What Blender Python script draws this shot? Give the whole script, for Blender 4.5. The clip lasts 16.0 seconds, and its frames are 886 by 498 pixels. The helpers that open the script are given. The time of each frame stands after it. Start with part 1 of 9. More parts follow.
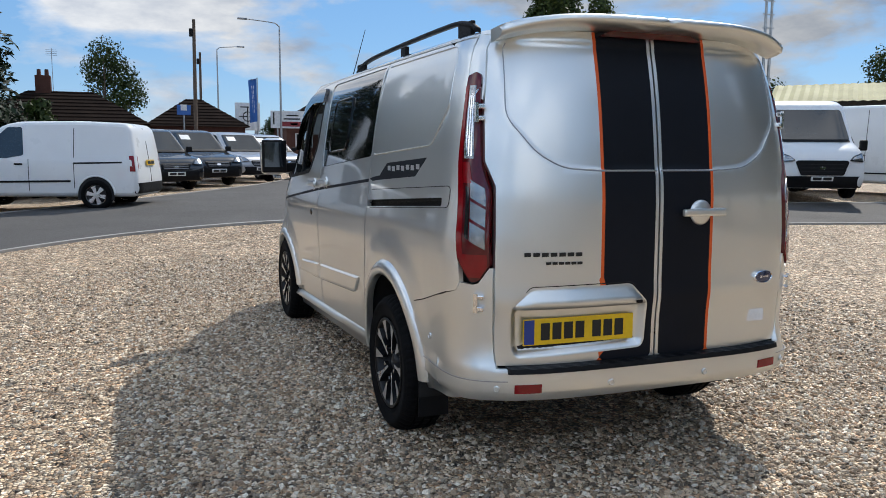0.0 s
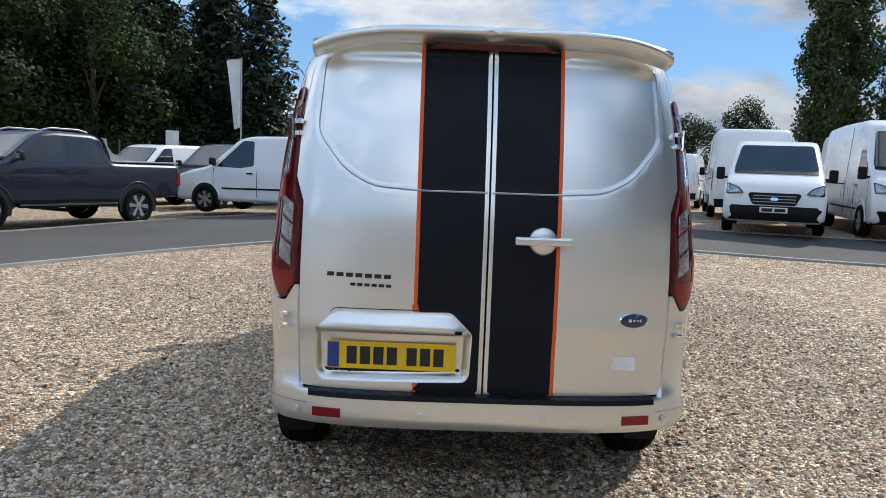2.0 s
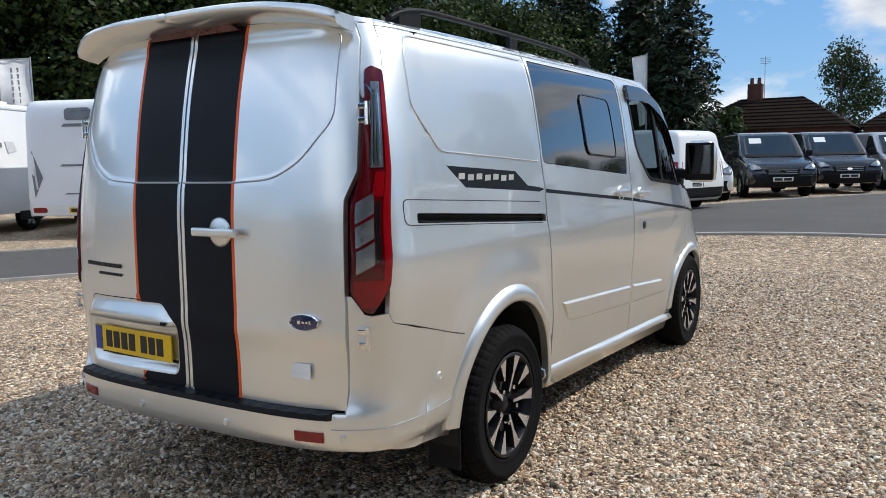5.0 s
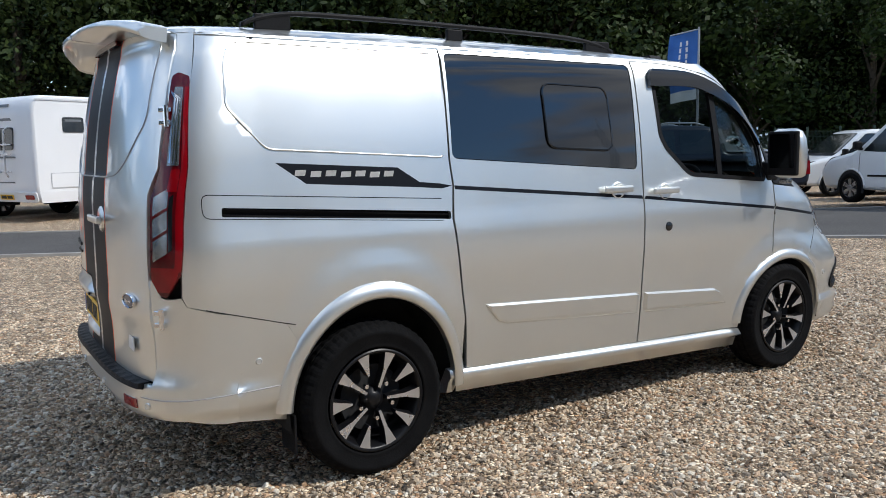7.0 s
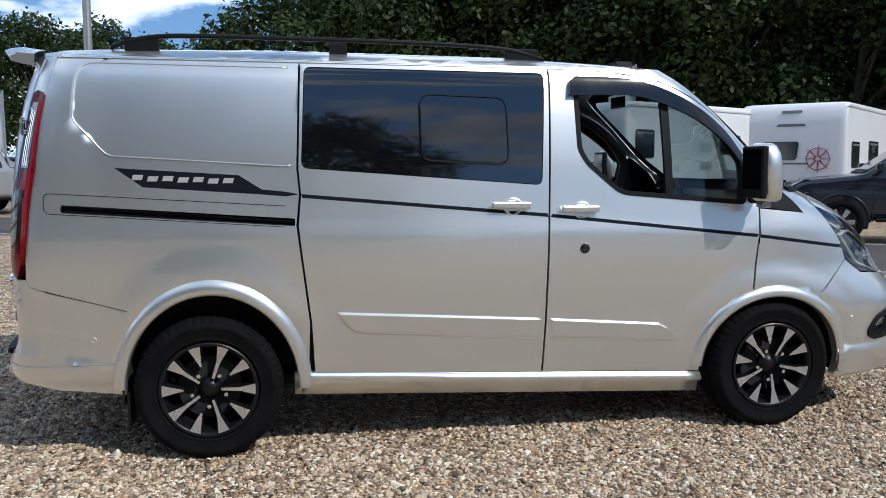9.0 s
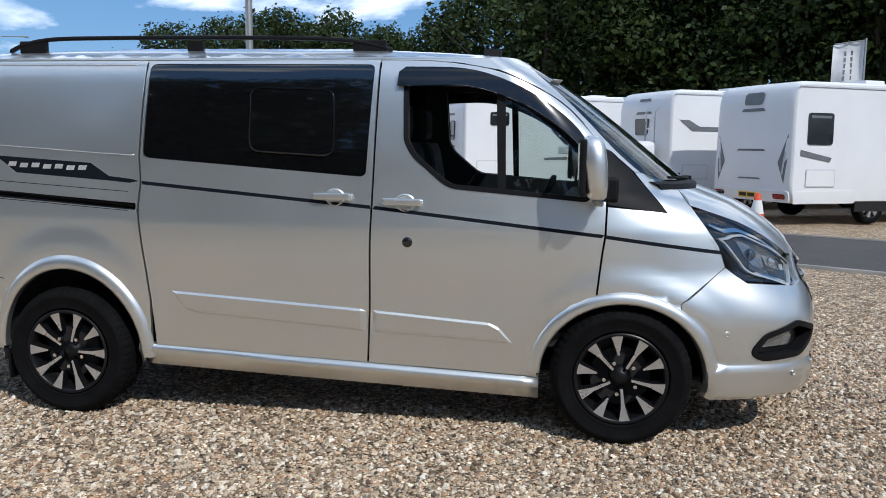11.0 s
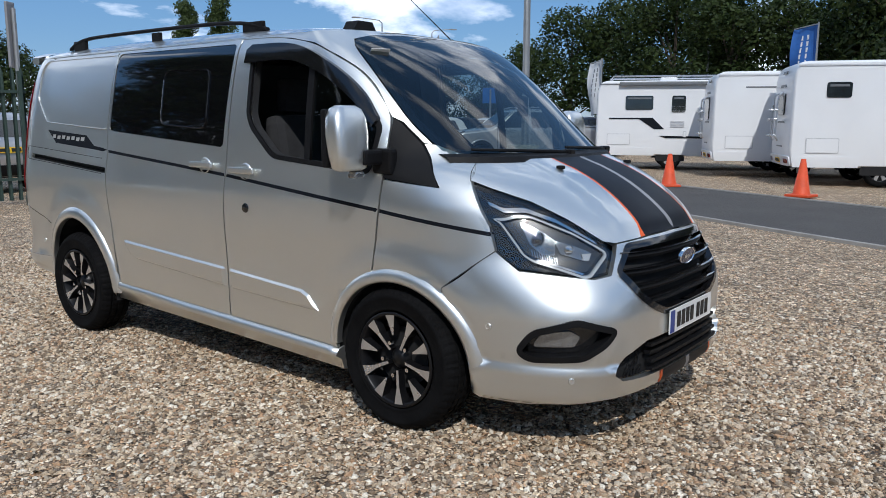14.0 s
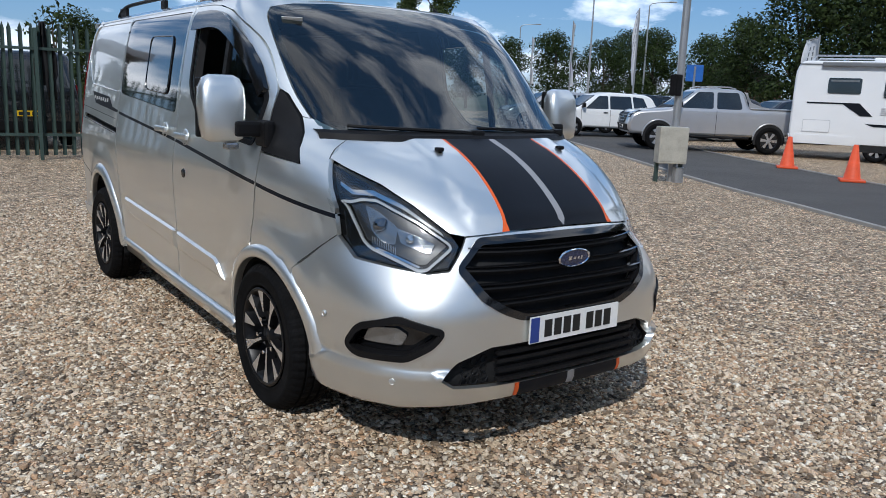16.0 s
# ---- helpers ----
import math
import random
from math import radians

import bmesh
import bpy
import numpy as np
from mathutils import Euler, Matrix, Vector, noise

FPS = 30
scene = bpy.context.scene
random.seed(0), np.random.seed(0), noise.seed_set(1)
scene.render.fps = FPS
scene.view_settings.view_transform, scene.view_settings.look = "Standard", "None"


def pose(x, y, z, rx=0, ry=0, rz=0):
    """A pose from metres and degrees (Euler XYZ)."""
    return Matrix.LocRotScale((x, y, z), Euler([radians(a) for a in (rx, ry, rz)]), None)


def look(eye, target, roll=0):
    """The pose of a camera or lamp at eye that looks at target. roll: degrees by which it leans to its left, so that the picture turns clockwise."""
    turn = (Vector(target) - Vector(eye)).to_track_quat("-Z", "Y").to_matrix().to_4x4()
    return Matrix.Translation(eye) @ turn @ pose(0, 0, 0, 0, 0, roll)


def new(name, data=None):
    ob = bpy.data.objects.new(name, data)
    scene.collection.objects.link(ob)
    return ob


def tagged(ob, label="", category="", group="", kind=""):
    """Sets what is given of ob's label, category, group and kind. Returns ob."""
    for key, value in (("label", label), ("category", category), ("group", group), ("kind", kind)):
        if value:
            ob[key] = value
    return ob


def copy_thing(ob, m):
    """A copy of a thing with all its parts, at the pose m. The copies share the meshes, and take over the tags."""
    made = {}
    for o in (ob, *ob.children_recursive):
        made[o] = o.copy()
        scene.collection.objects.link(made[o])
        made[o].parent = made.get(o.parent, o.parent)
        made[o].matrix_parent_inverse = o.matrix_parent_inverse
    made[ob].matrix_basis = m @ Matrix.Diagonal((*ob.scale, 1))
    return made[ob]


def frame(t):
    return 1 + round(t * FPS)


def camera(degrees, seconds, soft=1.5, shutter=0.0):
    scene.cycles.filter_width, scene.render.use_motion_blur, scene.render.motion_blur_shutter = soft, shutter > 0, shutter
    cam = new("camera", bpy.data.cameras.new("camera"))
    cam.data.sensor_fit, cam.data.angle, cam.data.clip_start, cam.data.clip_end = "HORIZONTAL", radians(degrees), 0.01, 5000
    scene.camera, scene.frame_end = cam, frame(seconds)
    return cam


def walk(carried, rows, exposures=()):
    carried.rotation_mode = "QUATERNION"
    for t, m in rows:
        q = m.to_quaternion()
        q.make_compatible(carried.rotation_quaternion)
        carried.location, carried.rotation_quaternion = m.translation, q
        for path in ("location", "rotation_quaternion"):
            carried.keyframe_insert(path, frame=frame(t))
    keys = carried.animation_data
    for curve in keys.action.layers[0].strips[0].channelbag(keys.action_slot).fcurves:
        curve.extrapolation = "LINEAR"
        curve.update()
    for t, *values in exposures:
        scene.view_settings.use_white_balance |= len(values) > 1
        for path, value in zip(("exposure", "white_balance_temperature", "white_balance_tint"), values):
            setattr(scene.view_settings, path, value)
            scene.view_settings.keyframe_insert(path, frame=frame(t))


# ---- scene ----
cam = camera(58.5, 16.0, 0.9)
PATH = [
    (0, (-2.103, -3.801, 1.412), (-1.386, -1.95, 1.171), 0.3),
    (0.5, (-1.676, -3.922, 1.42), (-1.137, -2.01, 1.194), 0.6),
    (1, (-1.202, -3.987, 1.433), (-0.819, -2.035, 1.227), 1.0),
    (1.5, (-0.733, -4.083, 1.433), (-0.508, -2.105, 1.237), 1.6),
    (2, (-0.258, -4.065, 1.432), (-0.207, -2.076, 1.229), 2.1),
    (2.5, (0.274, -4.051, 1.394), (0.125, -2.068, 1.179), 2.2),
    (3, (0.759, -3.94, 1.375), (0.412, -1.983, 1.15), 2.0),
    (3.5, (1.228, -3.73, 1.389), (0.693, -1.816, 1.17), 1.4),
    (4, (1.692, -3.548, 1.397), (0.972, -1.694, 1.19), 0.6),
    (4.5, (2.081, -3.252, 1.395), (1.186, -1.476, 1.187), -0.3),
    (4.7, (2.238, -3.156, 1.402), (1.281, -1.413, 1.19), -0.6),
    (6.8, (3.799, -1.777, 1.413), (2.184, -0.623, 1.166), -1.2),
    (7, (3.932, -1.582, 1.426), (2.265, -0.505, 1.181), -1.0),
    (7.5, (4.269, -1.136, 1.417), (2.495, -0.244, 1.177), -0.2),
    (8, (4.466, -0.611, 1.382), (2.609, 0.094, 1.154), 0.1),
    (8.2, (4.526, -0.393, 1.384), (2.641, 0.24, 1.17), 0.1),
    (10.3, (4.89, 1.771, 1.501), (2.91, 1.71, 1.227), 0.4),
    (10.5, (4.857, 1.985, 1.512), (2.879, 1.867, 1.239), 0.5),
    (11, (4.8, 2.547, 1.473), (2.833, 2.29, 1.213), 0.7),
    (11.5, (4.643, 3.044, 1.464), (2.701, 2.644, 1.204), 0.6),
    (11.8, (4.522, 3.357, 1.467), (2.602, 2.858, 1.213), 0.4),
    (12, (4.46, 3.537, 1.462), (2.557, 2.98, 1.205), 0.3),
    (12.5, (4.348, 4.041, 1.475), (2.502, 3.318, 1.21), 0.1),
    (13, (4.125, 4.484, 1.462), (2.357, 3.594, 1.179), -0.0),
    (13.5, (3.923, 4.931, 1.456), (2.252, 3.874, 1.154), -0.0),
    (13.8, (3.772, 5.182, 1.454), (2.168, 4.028, 1.144), -0.0),
    (14, (3.643, 5.328, 1.454), (2.084, 4.116, 1.136), 0.1),
    (14.5, (3.301, 5.668, 1.469), (1.857, 4.325, 1.137), 0.3),
    (15, (3.007, 5.97, 1.507), (1.675, 4.52, 1.157), 0.9),
    (15.5, (2.651, 6.116, 1.498), (1.413, 4.59, 1.126), 1.6),
    (16, (2.378, 6.238, 1.491), (1.206, 4.665, 1.099), 2.2),
]
walk(cam, [(t, look(eye, target, roll)) for t, eye, target, roll in PATH], [(0, 0.26, 6450, 10), (2, 0.35, 6350, 10), (3.5, 0.34, 6400, 10), (4.7, 0.3, 6400, 10), (7, 0.1, 6250, 10), (11, -0.03, 6050, 10), (14, -0.2, 6050, 10), (16, -0.2, 6000, 10)])

# ---------------------------------------------------------------- world, sun
SUN = Vector((0.78, 0.65, 1.0)).normalized()
world = bpy.data.worlds.new("sky")
scene.world = world
world.use_nodes = True
wn = world.node_tree
wn.nodes.clear()


def wnode(kind, **kw):
    n = wn.nodes.new(kind)
    for k, v in kw.items():
        n.inputs[k].default_value = v
    return n


w_out = wn.nodes.new("ShaderNodeOutputWorld")
w_bg = wnode("ShaderNodeBackground", Strength=0.15)
sky = wn.nodes.new("ShaderNodeTexSky")
sky.sky_type = "NISHITA"
sky.sun_disc = False
sky.sun_elevation = math.asin(SUN.z)
sky.sun_rotation = math.atan2(SUN.x, SUN.y)
sky.air_density, sky.dust_density, sky.ozone_density = 1.0, 0.0, 4.0
w_tc = wn.nodes.new("ShaderNodeTexCoord")
w_sep = wn.nodes.new("ShaderNodeSeparateXYZ")
wn.links.new(w_tc.outputs["Generated"], w_sep.inputs[0])


def wmath(op, a, b=None, clamp=False):
    n = wn.nodes.new("ShaderNodeMath")
    n.operation = op
    n.use_clamp = clamp
    for i, v in enumerate((a, b)):
        if v is None:
            continue
        if isinstance(v, (int, float)):
            n.inputs[i].default_value = v
        else:
            wn.links.new(v, n.inputs[i])
    return n.outputs[0]


# cumulus heaps, flatter than they are wide
w_comb = wn.nodes.new("ShaderNodeCombineXYZ")
wn.links.new(w_sep.outputs["X"], w_comb.inputs[0])
wn.links.new(w_sep.outputs["Y"], w_comb.inputs[1])
wn.links.new(wmath("MULTIPLY", w_sep.outputs["Z"], 2.6), w_comb.inputs[2])
w_noise = wnode("ShaderNodeTexNoise", Scale=3.4, Detail=9.0, Roughness=0.55, Distortion=0.15)
wn.links.new(w_comb.outputs[0], w_noise.inputs["Vector"])
w_ramp = wn.nodes.new("ShaderNodeValToRGB")
w_ramp.color_ramp.elements[0].position = 0.472
w_ramp.color_ramp.elements[1].position = 0.57
wn.links.new(w_noise.outputs["Fac"], w_ramp.inputs[0])
w_noise2 = wnode("ShaderNodeTexNoise", Scale=6.0, Detail=6.0, Roughness=0.6)
wn.links.new(w_comb.outputs[0], w_noise2.inputs["Vector"])
w_shade = wn.nodes.new("ShaderNodeValToRGB")
w_shade.color_ramp.elements[0].color = (3.7, 4.2, 5.1, 1)
w_shade.color_ramp.elements[1].color = (7.6, 7.7, 7.8, 1)
w_shade.color_ramp.elements[0].position, w_shade.color_ramp.elements[1].position = 0.35, 0.6
wn.links.new(w_noise2.outputs["Fac"], w_shade.inputs[0])
w_mix = wn.nodes.new("ShaderNodeMixRGB")
w_up = wmath("MULTIPLY", wmath("MULTIPLY", w_sep.outputs["Z"], 30.0, True), w_ramp.outputs["Color"])
wn.links.new(wmath("MULTIPLY", w_up, 0.95), w_mix.inputs[0])
w_sat = wnode("ShaderNodeHueSaturation", Saturation=1.14, Value=0.56)
wn.links.new(sky.outputs[0], w_sat.inputs["Color"])
# thin haze evens the blue out over the whole dome
w_haze = wn.nodes.new("ShaderNodeMixRGB")
w_haze.inputs[0].default_value = 0.55
w_haze.inputs[2].default_value = (1.35, 2.75, 5.0, 1)
wn.links.new(w_sat.outputs[0], w_haze.inputs[1])
wn.links.new(w_haze.outputs[0], w_mix.inputs[1])
# clouds are brighter on the side away from the sun
w_dot = wn.nodes.new("ShaderNodeVectorMath")
w_dot.operation = "DOT_PRODUCT"
w_dot.inputs[1].default_value = (-SUN.x, -SUN.y, 0.0)
wn.links.new(w_tc.outputs["Generated"], w_dot.inputs[0])
w_lit = wn.nodes.new("ShaderNodeVectorMath")
w_lit.operation = "SCALE"
wn.links.new(w_shade.outputs[0], w_lit.inputs[0])
wn.links.new(wmath("ADD", wmath("MULTIPLY", w_dot.outputs["Value"], 1.0), 1.08), w_lit.inputs["Scale"])
wn.links.new(w_lit.outputs[0], w_mix.inputs[2])
wn.links.new(w_mix.outputs[0], w_bg.inputs["Color"])
wn.links.new(w_bg.outputs[0], w_out.inputs[0])

sun = new("sun", bpy.data.lights.new("sun", "SUN"))
sun.data.energy, sun.data.angle, sun.data.color = 3.15, radians(0.55), (1.0, 0.955, 0.88)
sun.matrix_world = look(SUN * 60, (0, 0, 0))

# ---------------------------------------------------------------- materials


def mat(name, color, rough=0.5, metal=0.0, vary=0.12, scale=6.0, fine=60.0, bump=0.0, coat=0.0, color2=None, spec=0.5, island=0.0):
    """A surface with stains at one scale and grain at another."""
    m = bpy.data.materials.new(name)
    m.use_nodes = True
    nt = m.node_tree
    b = nt.nodes["Principled BSDF"]
    b.inputs["Roughness"].default_value = rough
    b.inputs["Metallic"].default_value = metal
    b.inputs["Specular IOR Level"].default_value = spec
    b.inputs["Coat Weight"].default_value = coat
    b.inputs["Coat Roughness"].default_value = 0.03
    b.inputs["Coat IOR"].default_value = 1.6
    tc = nt.nodes.new("ShaderNodeTexCoord")
    big = nt.nodes.new("ShaderNodeTexNoise")
    big.inputs["Scale"].default_value, big.inputs["Detail"].default_value = scale, 5
    small = nt.nodes.new("ShaderNodeTexNoise")
    small.inputs["Scale"].default_value, small.inputs["Detail"].default_value = fine, 3
    for n in (big, small):
        nt.links.new(tc.outputs["Object"], n.inputs["Vector"])
    mix = nt.nodes.new("ShaderNodeMixRGB")
    c2 = color2 or tuple(c * (1 - vary * 2.2) for c in color)
    mix.inputs[1].default_value = (*[min(1, c * (1 + vary * 0.6)) for c in color], 1)
    mix.inputs[2].default_value = (*c2, 1)
    add = nt.nodes.new("ShaderNodeMath")
    add.operation = "MULTIPLY_ADD"
    add.inputs[1].default_value = 0.45
    nt.links.new(small.outputs["Fac"], add.inputs[0])
    half = nt.nodes.new("ShaderNodeMath")
    half.operation = "MULTIPLY"
    half.inputs[1].default_value = 0.55
    nt.links.new(big.outputs["Fac"], half.inputs[0])
    nt.links.new(half.outputs[0], add.inputs[2])
    ramp = nt.nodes.new("ShaderNodeValToRGB")
    ramp.color_ramp.elements[0].position, ramp.color_ramp.elements[1].position = 0.36, 0.68
    nt.links.new(add.outputs[0], ramp.inputs[0])
    nt.links.new(ramp.outputs[0], mix.inputs[0])
    last = mix.outputs[0]
    if island:
        geo = nt.nodes.new("ShaderNodeNewGeometry")
        hsv = nt.nodes.new("ShaderNodeHueSaturation")
        mr = nt.nodes.new("ShaderNodeMapRange")
        mr.inputs[3].default_value, mr.inputs[4].default_value = 1 - island, 1 + island
        nt.links.new(geo.outputs["Random Per Island"], mr.inputs[0])
        nt.links.new(mr.outputs[0], hsv.inputs["Value"])
        nt.links.new(last, hsv.inputs["Color"])
        last = hsv.outputs[0]
    nt.links.new(last, b.inputs["Base Color"])
    rr = nt.nodes.new("ShaderNodeMapRange")
    rr.inputs[3].default_value, rr.inputs[4].default_value = max(0.02, rough - 0.06), min(1, rough + 0.08)
    nt.links.new(big.outputs["Fac"], rr.inputs[0])
    nt.links.new(rr.outputs[0], b.inputs["Roughness"])
    if bump:
        bp = nt.nodes.new("ShaderNodeBump")
        bp.inputs["Strength"].default_value = bump
        bp.inputs["Distance"].default_value = 0.01
        nt.links.new(small.outputs["Fac"], bp.inputs["Height"])
        nt.links.new(bp.outputs[0], b.inputs["Normal"])
    return m


def glass(name, tint, rough=0.0, mix=0.0):
    """Thin pane: clear and tinted, with the gloss of glass."""
    m = bpy.data.materials.new(name)
    m.use_nodes = True
    nt = m.node_tree
    nt.nodes.remove(nt.nodes["Principled BSDF"])
    out = nt.nodes["Material Output"]
    tr = nt.nodes.new("ShaderNodeBsdfTransparent")
    tr.inputs[0].default_value = (*tint, 1)
    gl = nt.nodes.new("ShaderNodeBsdfGlossy")
    gl.inputs["Roughness"].default_value = rough + 0.015
    fr = nt.nodes.new("ShaderNodeLayerWeight")
    fr.inputs[0].default_value = 0.5
    steep = nt.nodes.new("ShaderNodeMath")
    steep.operation = "POWER"
    steep.inputs[1].default_value = 4.6
    boost = nt.nodes.new("ShaderNodeMath")
    boost.operation = "MULTIPLY_ADD"
    boost.inputs[1].default_value, boost.inputs[2].default_value = 0.93, 0.06 + mix
    boost.use_clamp = True
    mx = nt.nodes.new("ShaderNodeMixShader")
    nt.links.new(fr.outputs["Facing"], steep.inputs[0])
    nt.links.new(steep.outputs[0], boost.inputs[0])
    nt.links.new(boost.outputs[0], mx.inputs[0])
    nt.links.new(tr.outputs[0], mx.inputs[1])
    nt.links.new(gl.outputs[0], mx.inputs[2])
    nt.links.new(mx.outputs[0], out.inputs[0])
    return m


SILVER = mat("silver metallic paint", (0.80, 0.815, 0.795), 0.35, 0.93, 0.02, 2.0, 900.0, 0.0, 1.0)
BLACKVINYL = mat("matt black vinyl", (0.007, 0.009, 0.014), 0.45, 0.0, 0.15, 3, 300, 0.02, spec=0.16)
ORANGE = mat("orange vinyl", (0.75, 0.11, 0.012), 0.45, 0.0, 0.06)
GREYVINYL = mat("grey vinyl", (0.30, 0.30, 0.31), 0.45, 0.1, 0.06)
RUBBER = mat("tyre rubber", (0.0065, 0.0065, 0.007), 0.82, 0.0, 0.25, 8, 120, 0.15, spec=0.10)
PLASTIC = mat("black grained plastic", (0.009, 0.009, 0.010), 0.5, 0.0, 0.18, 8, 400, 0.15, spec=0.16)
GLOSSBLACK = mat("gloss black", (0.008, 0.008, 0.009), 0.12, 0.0, 0.1, coat=0.5)
BLACKRIM = mat("satin black alloy", (0.006, 0.006, 0.007), 0.38, 0.0, 0.1, spec=0.3)
# paler than a real underside, added to bounce light into the shade below
UNDERSEAL = mat("underseal paled to lift shade", (0.10, 0.095, 0.09), 0.9, 0.0, 0.3, 5, 60, 0.2)
GAP = mat("dark underbody", (0.012, 0.012, 0.013), 0.85, 0.0, 0.2)
ALLOY = mat("machined alloy", (0.72, 0.72, 0.73), 0.28, 0.9, 0.05, 10, 500)
CHROME = mat("chrome", (0.85, 0.85, 0.86), 0.08, 1.0, 0.02)
MIRRORGLASS = mat("dark mirror glass", (0.22, 0.23, 0.25), 0.03, 1.0, 0.02)
REDLENS = mat("red lamp lens", (0.24, 0.002, 0.006), 0.06, 0.0, 0.12, 20, 200, 0.05, 0.35, spec=0.35)
DARKRED = mat("dark red lens", (0.10, 0.002, 0.005), 0.10, 0.0, 0.2, coat=0.4, spec=0.4)
CLEARLENS = mat("clear ribbed lamp lens", (0.38, 0.395, 0.41), 0.10, 0.8, 0.25, 30, 220, 0.12, 0.8)
AMBER = mat("amber lens", (0.7, 0.2, 0.02), 0.15, 0.0, 0.1, coat=0.6)
PLATEYELLOW = mat("yellow number plate", (0.85, 0.53, 0.01), 0.35, 0.0, 0.05)
PLATEWHITE = mat("white number plate", (0.8, 0.8, 0.78), 0.35, 0.0, 0.05)
PLATEBLUE = mat("blue plate band", (0.02, 0.05, 0.25), 0.35, 0.0, 0.05)
INK = mat("black lettering", (0.012, 0.012, 0.012), 0.5)
BADGEBLUE = mat("dark blue enamel", (0.01, 0.025, 0.09), 0.12, 0.2, 0.05, coat=0.8)
SEAT = mat("charcoal seat cloth", (0.03, 0.03, 0.033), 0.9, 0.0, 0.2, 12, 300, 0.2)
TRIM = mat("dark cabin trim", (0.028, 0.028, 0.03), 0.65, 0.0, 0.15, 10, 300, 0.1)
PRIVACY = mat("black privacy glass", (0.004, 0.004, 0.005), 0.03, 0.0, 0.1, 2, 40, 0, 1.0, spec=0.8)
WINDOW = glass("clear window glass", (0.72, 0.78, 0.76))
SCREEN = glass("windscreen glass", (0.34, 0.41, 0.42), 0.0, 0.05)
SMOKE = glass("smoked acrylic", (0.10, 0.10, 0.11), 0.0, 0.05)
LENS = glass("lamp cover", (0.92, 0.93, 0.93), 0.0, 0.02)
GUIDE = mat("clear light guide", (0.50, 0.52, 0.53), 0.15, 0.1, 0.05, 20, 200, 0.02, 0.8)
LAMPDARK = mat("smoked lamp housing", (0.035, 0.036, 0.038), 0.3, 0.3, 0.2, 30, 160, 0.05, 0.6)
CREASE = mat("shaded crease in silver paint", (0.34, 0.36, 0.39), 0.4, 0.6, 0.02)
CARGLASS = mat("dark car glass", (0.022, 0.027, 0.030), 0.04, 0.0, 0.3, 2, 20, 0, 0.0, spec=0.95)
WHITEPAINT = mat("white van paint", (0.78, 0.79, 0.79), 0.28, 0.0, 0.04, 1.5, 200, 0, 0.5)
GRP = mat("white motorhome panels", (0.80, 0.81, 0.82), 0.35, 0.0, 0.035, 1.0, 150, 0, 0.25)
DARKBLUE = mat("dark blue grey metallic paint", (0.014, 0.018, 0.032), 0.32, 0.2, 0.08, 2, 600, 0, 0.7, spec=0.3)
GREYPAINT = mat("grey metallic paint", (0.055, 0.055, 0.058), 0.3, 0.4, 0.08, 2, 600, 0, 0.8)
BLACKPAINT = mat("black metallic paint", (0.015, 0.016, 0.018), 0.25, 0.3, 0.08, 2, 600, 0, 0.8)
PALESILVER = mat("pale silver paint", (0.5, 0.5, 0.51), 0.3, 0.6, 0.05, 2, 600, 0, 0.8)

# ---------------------------------------------------------------- small mesh helpers


def lay_normals(me):
    """Shade a panel by the surface that it was laid on."""
    at = me.attributes["surface"]
    n = len(me.vertices)
    want, have = np.zeros(n * 3, np.float32), np.zeros(n * 3, np.float32)
    at.data.foreach_get("vector", want)
    me.vertices.foreach_get("normal", have)
    want, have = want.reshape(-1, 3), have.reshape(-1, 3)
    # outward is the way that most of the panel's faces look
    away = -1.0 if (want * have).sum() < 0 else 1.0
    me.attributes.remove(at)
    me.normals_split_custom_set_from_vertices((want * away).tolist())


def finish(name, bm, material, parent=None, label="", smooth=False):
    me = bpy.data.meshes.new(name)
    shaped = bm.verts.layers.float_vector.get("surface") is not None
    bm.to_mesh(me)
    bm.free()
    if shaped:
        lay_normals(me)
    for m in material if isinstance(material, (list, tuple)) else [material]:
        me.materials.append(m)
    if smooth:
        me.polygons.foreach_set("use_smooth", [True] * len(me.polygons))
    ob = new(name, me)
    if parent is not None:
        ob.parent = parent
    if label:
        ob["label"] = label
    return ob


def part(name, bm, material, parent, label="", smooth=False):
    return finish(name, bm, material, parent, label, smooth)


def box(bm, cx, cy, cz, sx, sy, sz, bevel=0.0, m=None):
    r = bmesh.ops.create_cube(bm, size=1.0)
    t = Matrix.Translation((cx, cy, cz)) @ Matrix.Diagonal((sx, sy, sz, 1))
    bmesh.ops.transform(bm, matrix=(m @ t) if m else t, verts=r["verts"])
    if bevel:
        es = list({e for v in r["verts"] for e in v.link_edges})
        bmesh.ops.bevel(bm, geom=es, offset=bevel, segments=2, affect="EDGES", profile=0.6)
    return bm


def tube(bm, pts, r, seg=8, r_end=None):
    """A round bar along points, tapering to r_end."""
    pts = [Vector(p) for p in pts]
    rings = []
    for i, p in enumerate(pts):
        d = (pts[min(i + 1, len(pts) - 1)] - pts[max(i - 1, 0)]).normalized()
        a = d.orthogonal().normalized() if i == 0 else (a - d * a.dot(d)).normalized()
        b = d.cross(a)
        rr = r if r_end is None else r + (r_end - r) * i / (len(pts) - 1)
        rings.append([bm.verts.new(p + (a * math.cos(k * 2 * math.pi / seg) + b * math.sin(k * 2 * math.pi / seg)) * rr) for k in range(seg)])
    for q0, q1 in zip(rings, rings[1:]):
        for k in range(seg):
            bm.faces.new((q0[k], q0[(k + 1) % seg], q1[(k + 1) % seg], q1[k]))
    bm.faces.new(rings[0][::-1])
    bm.faces.new(rings[-1])
    return bm


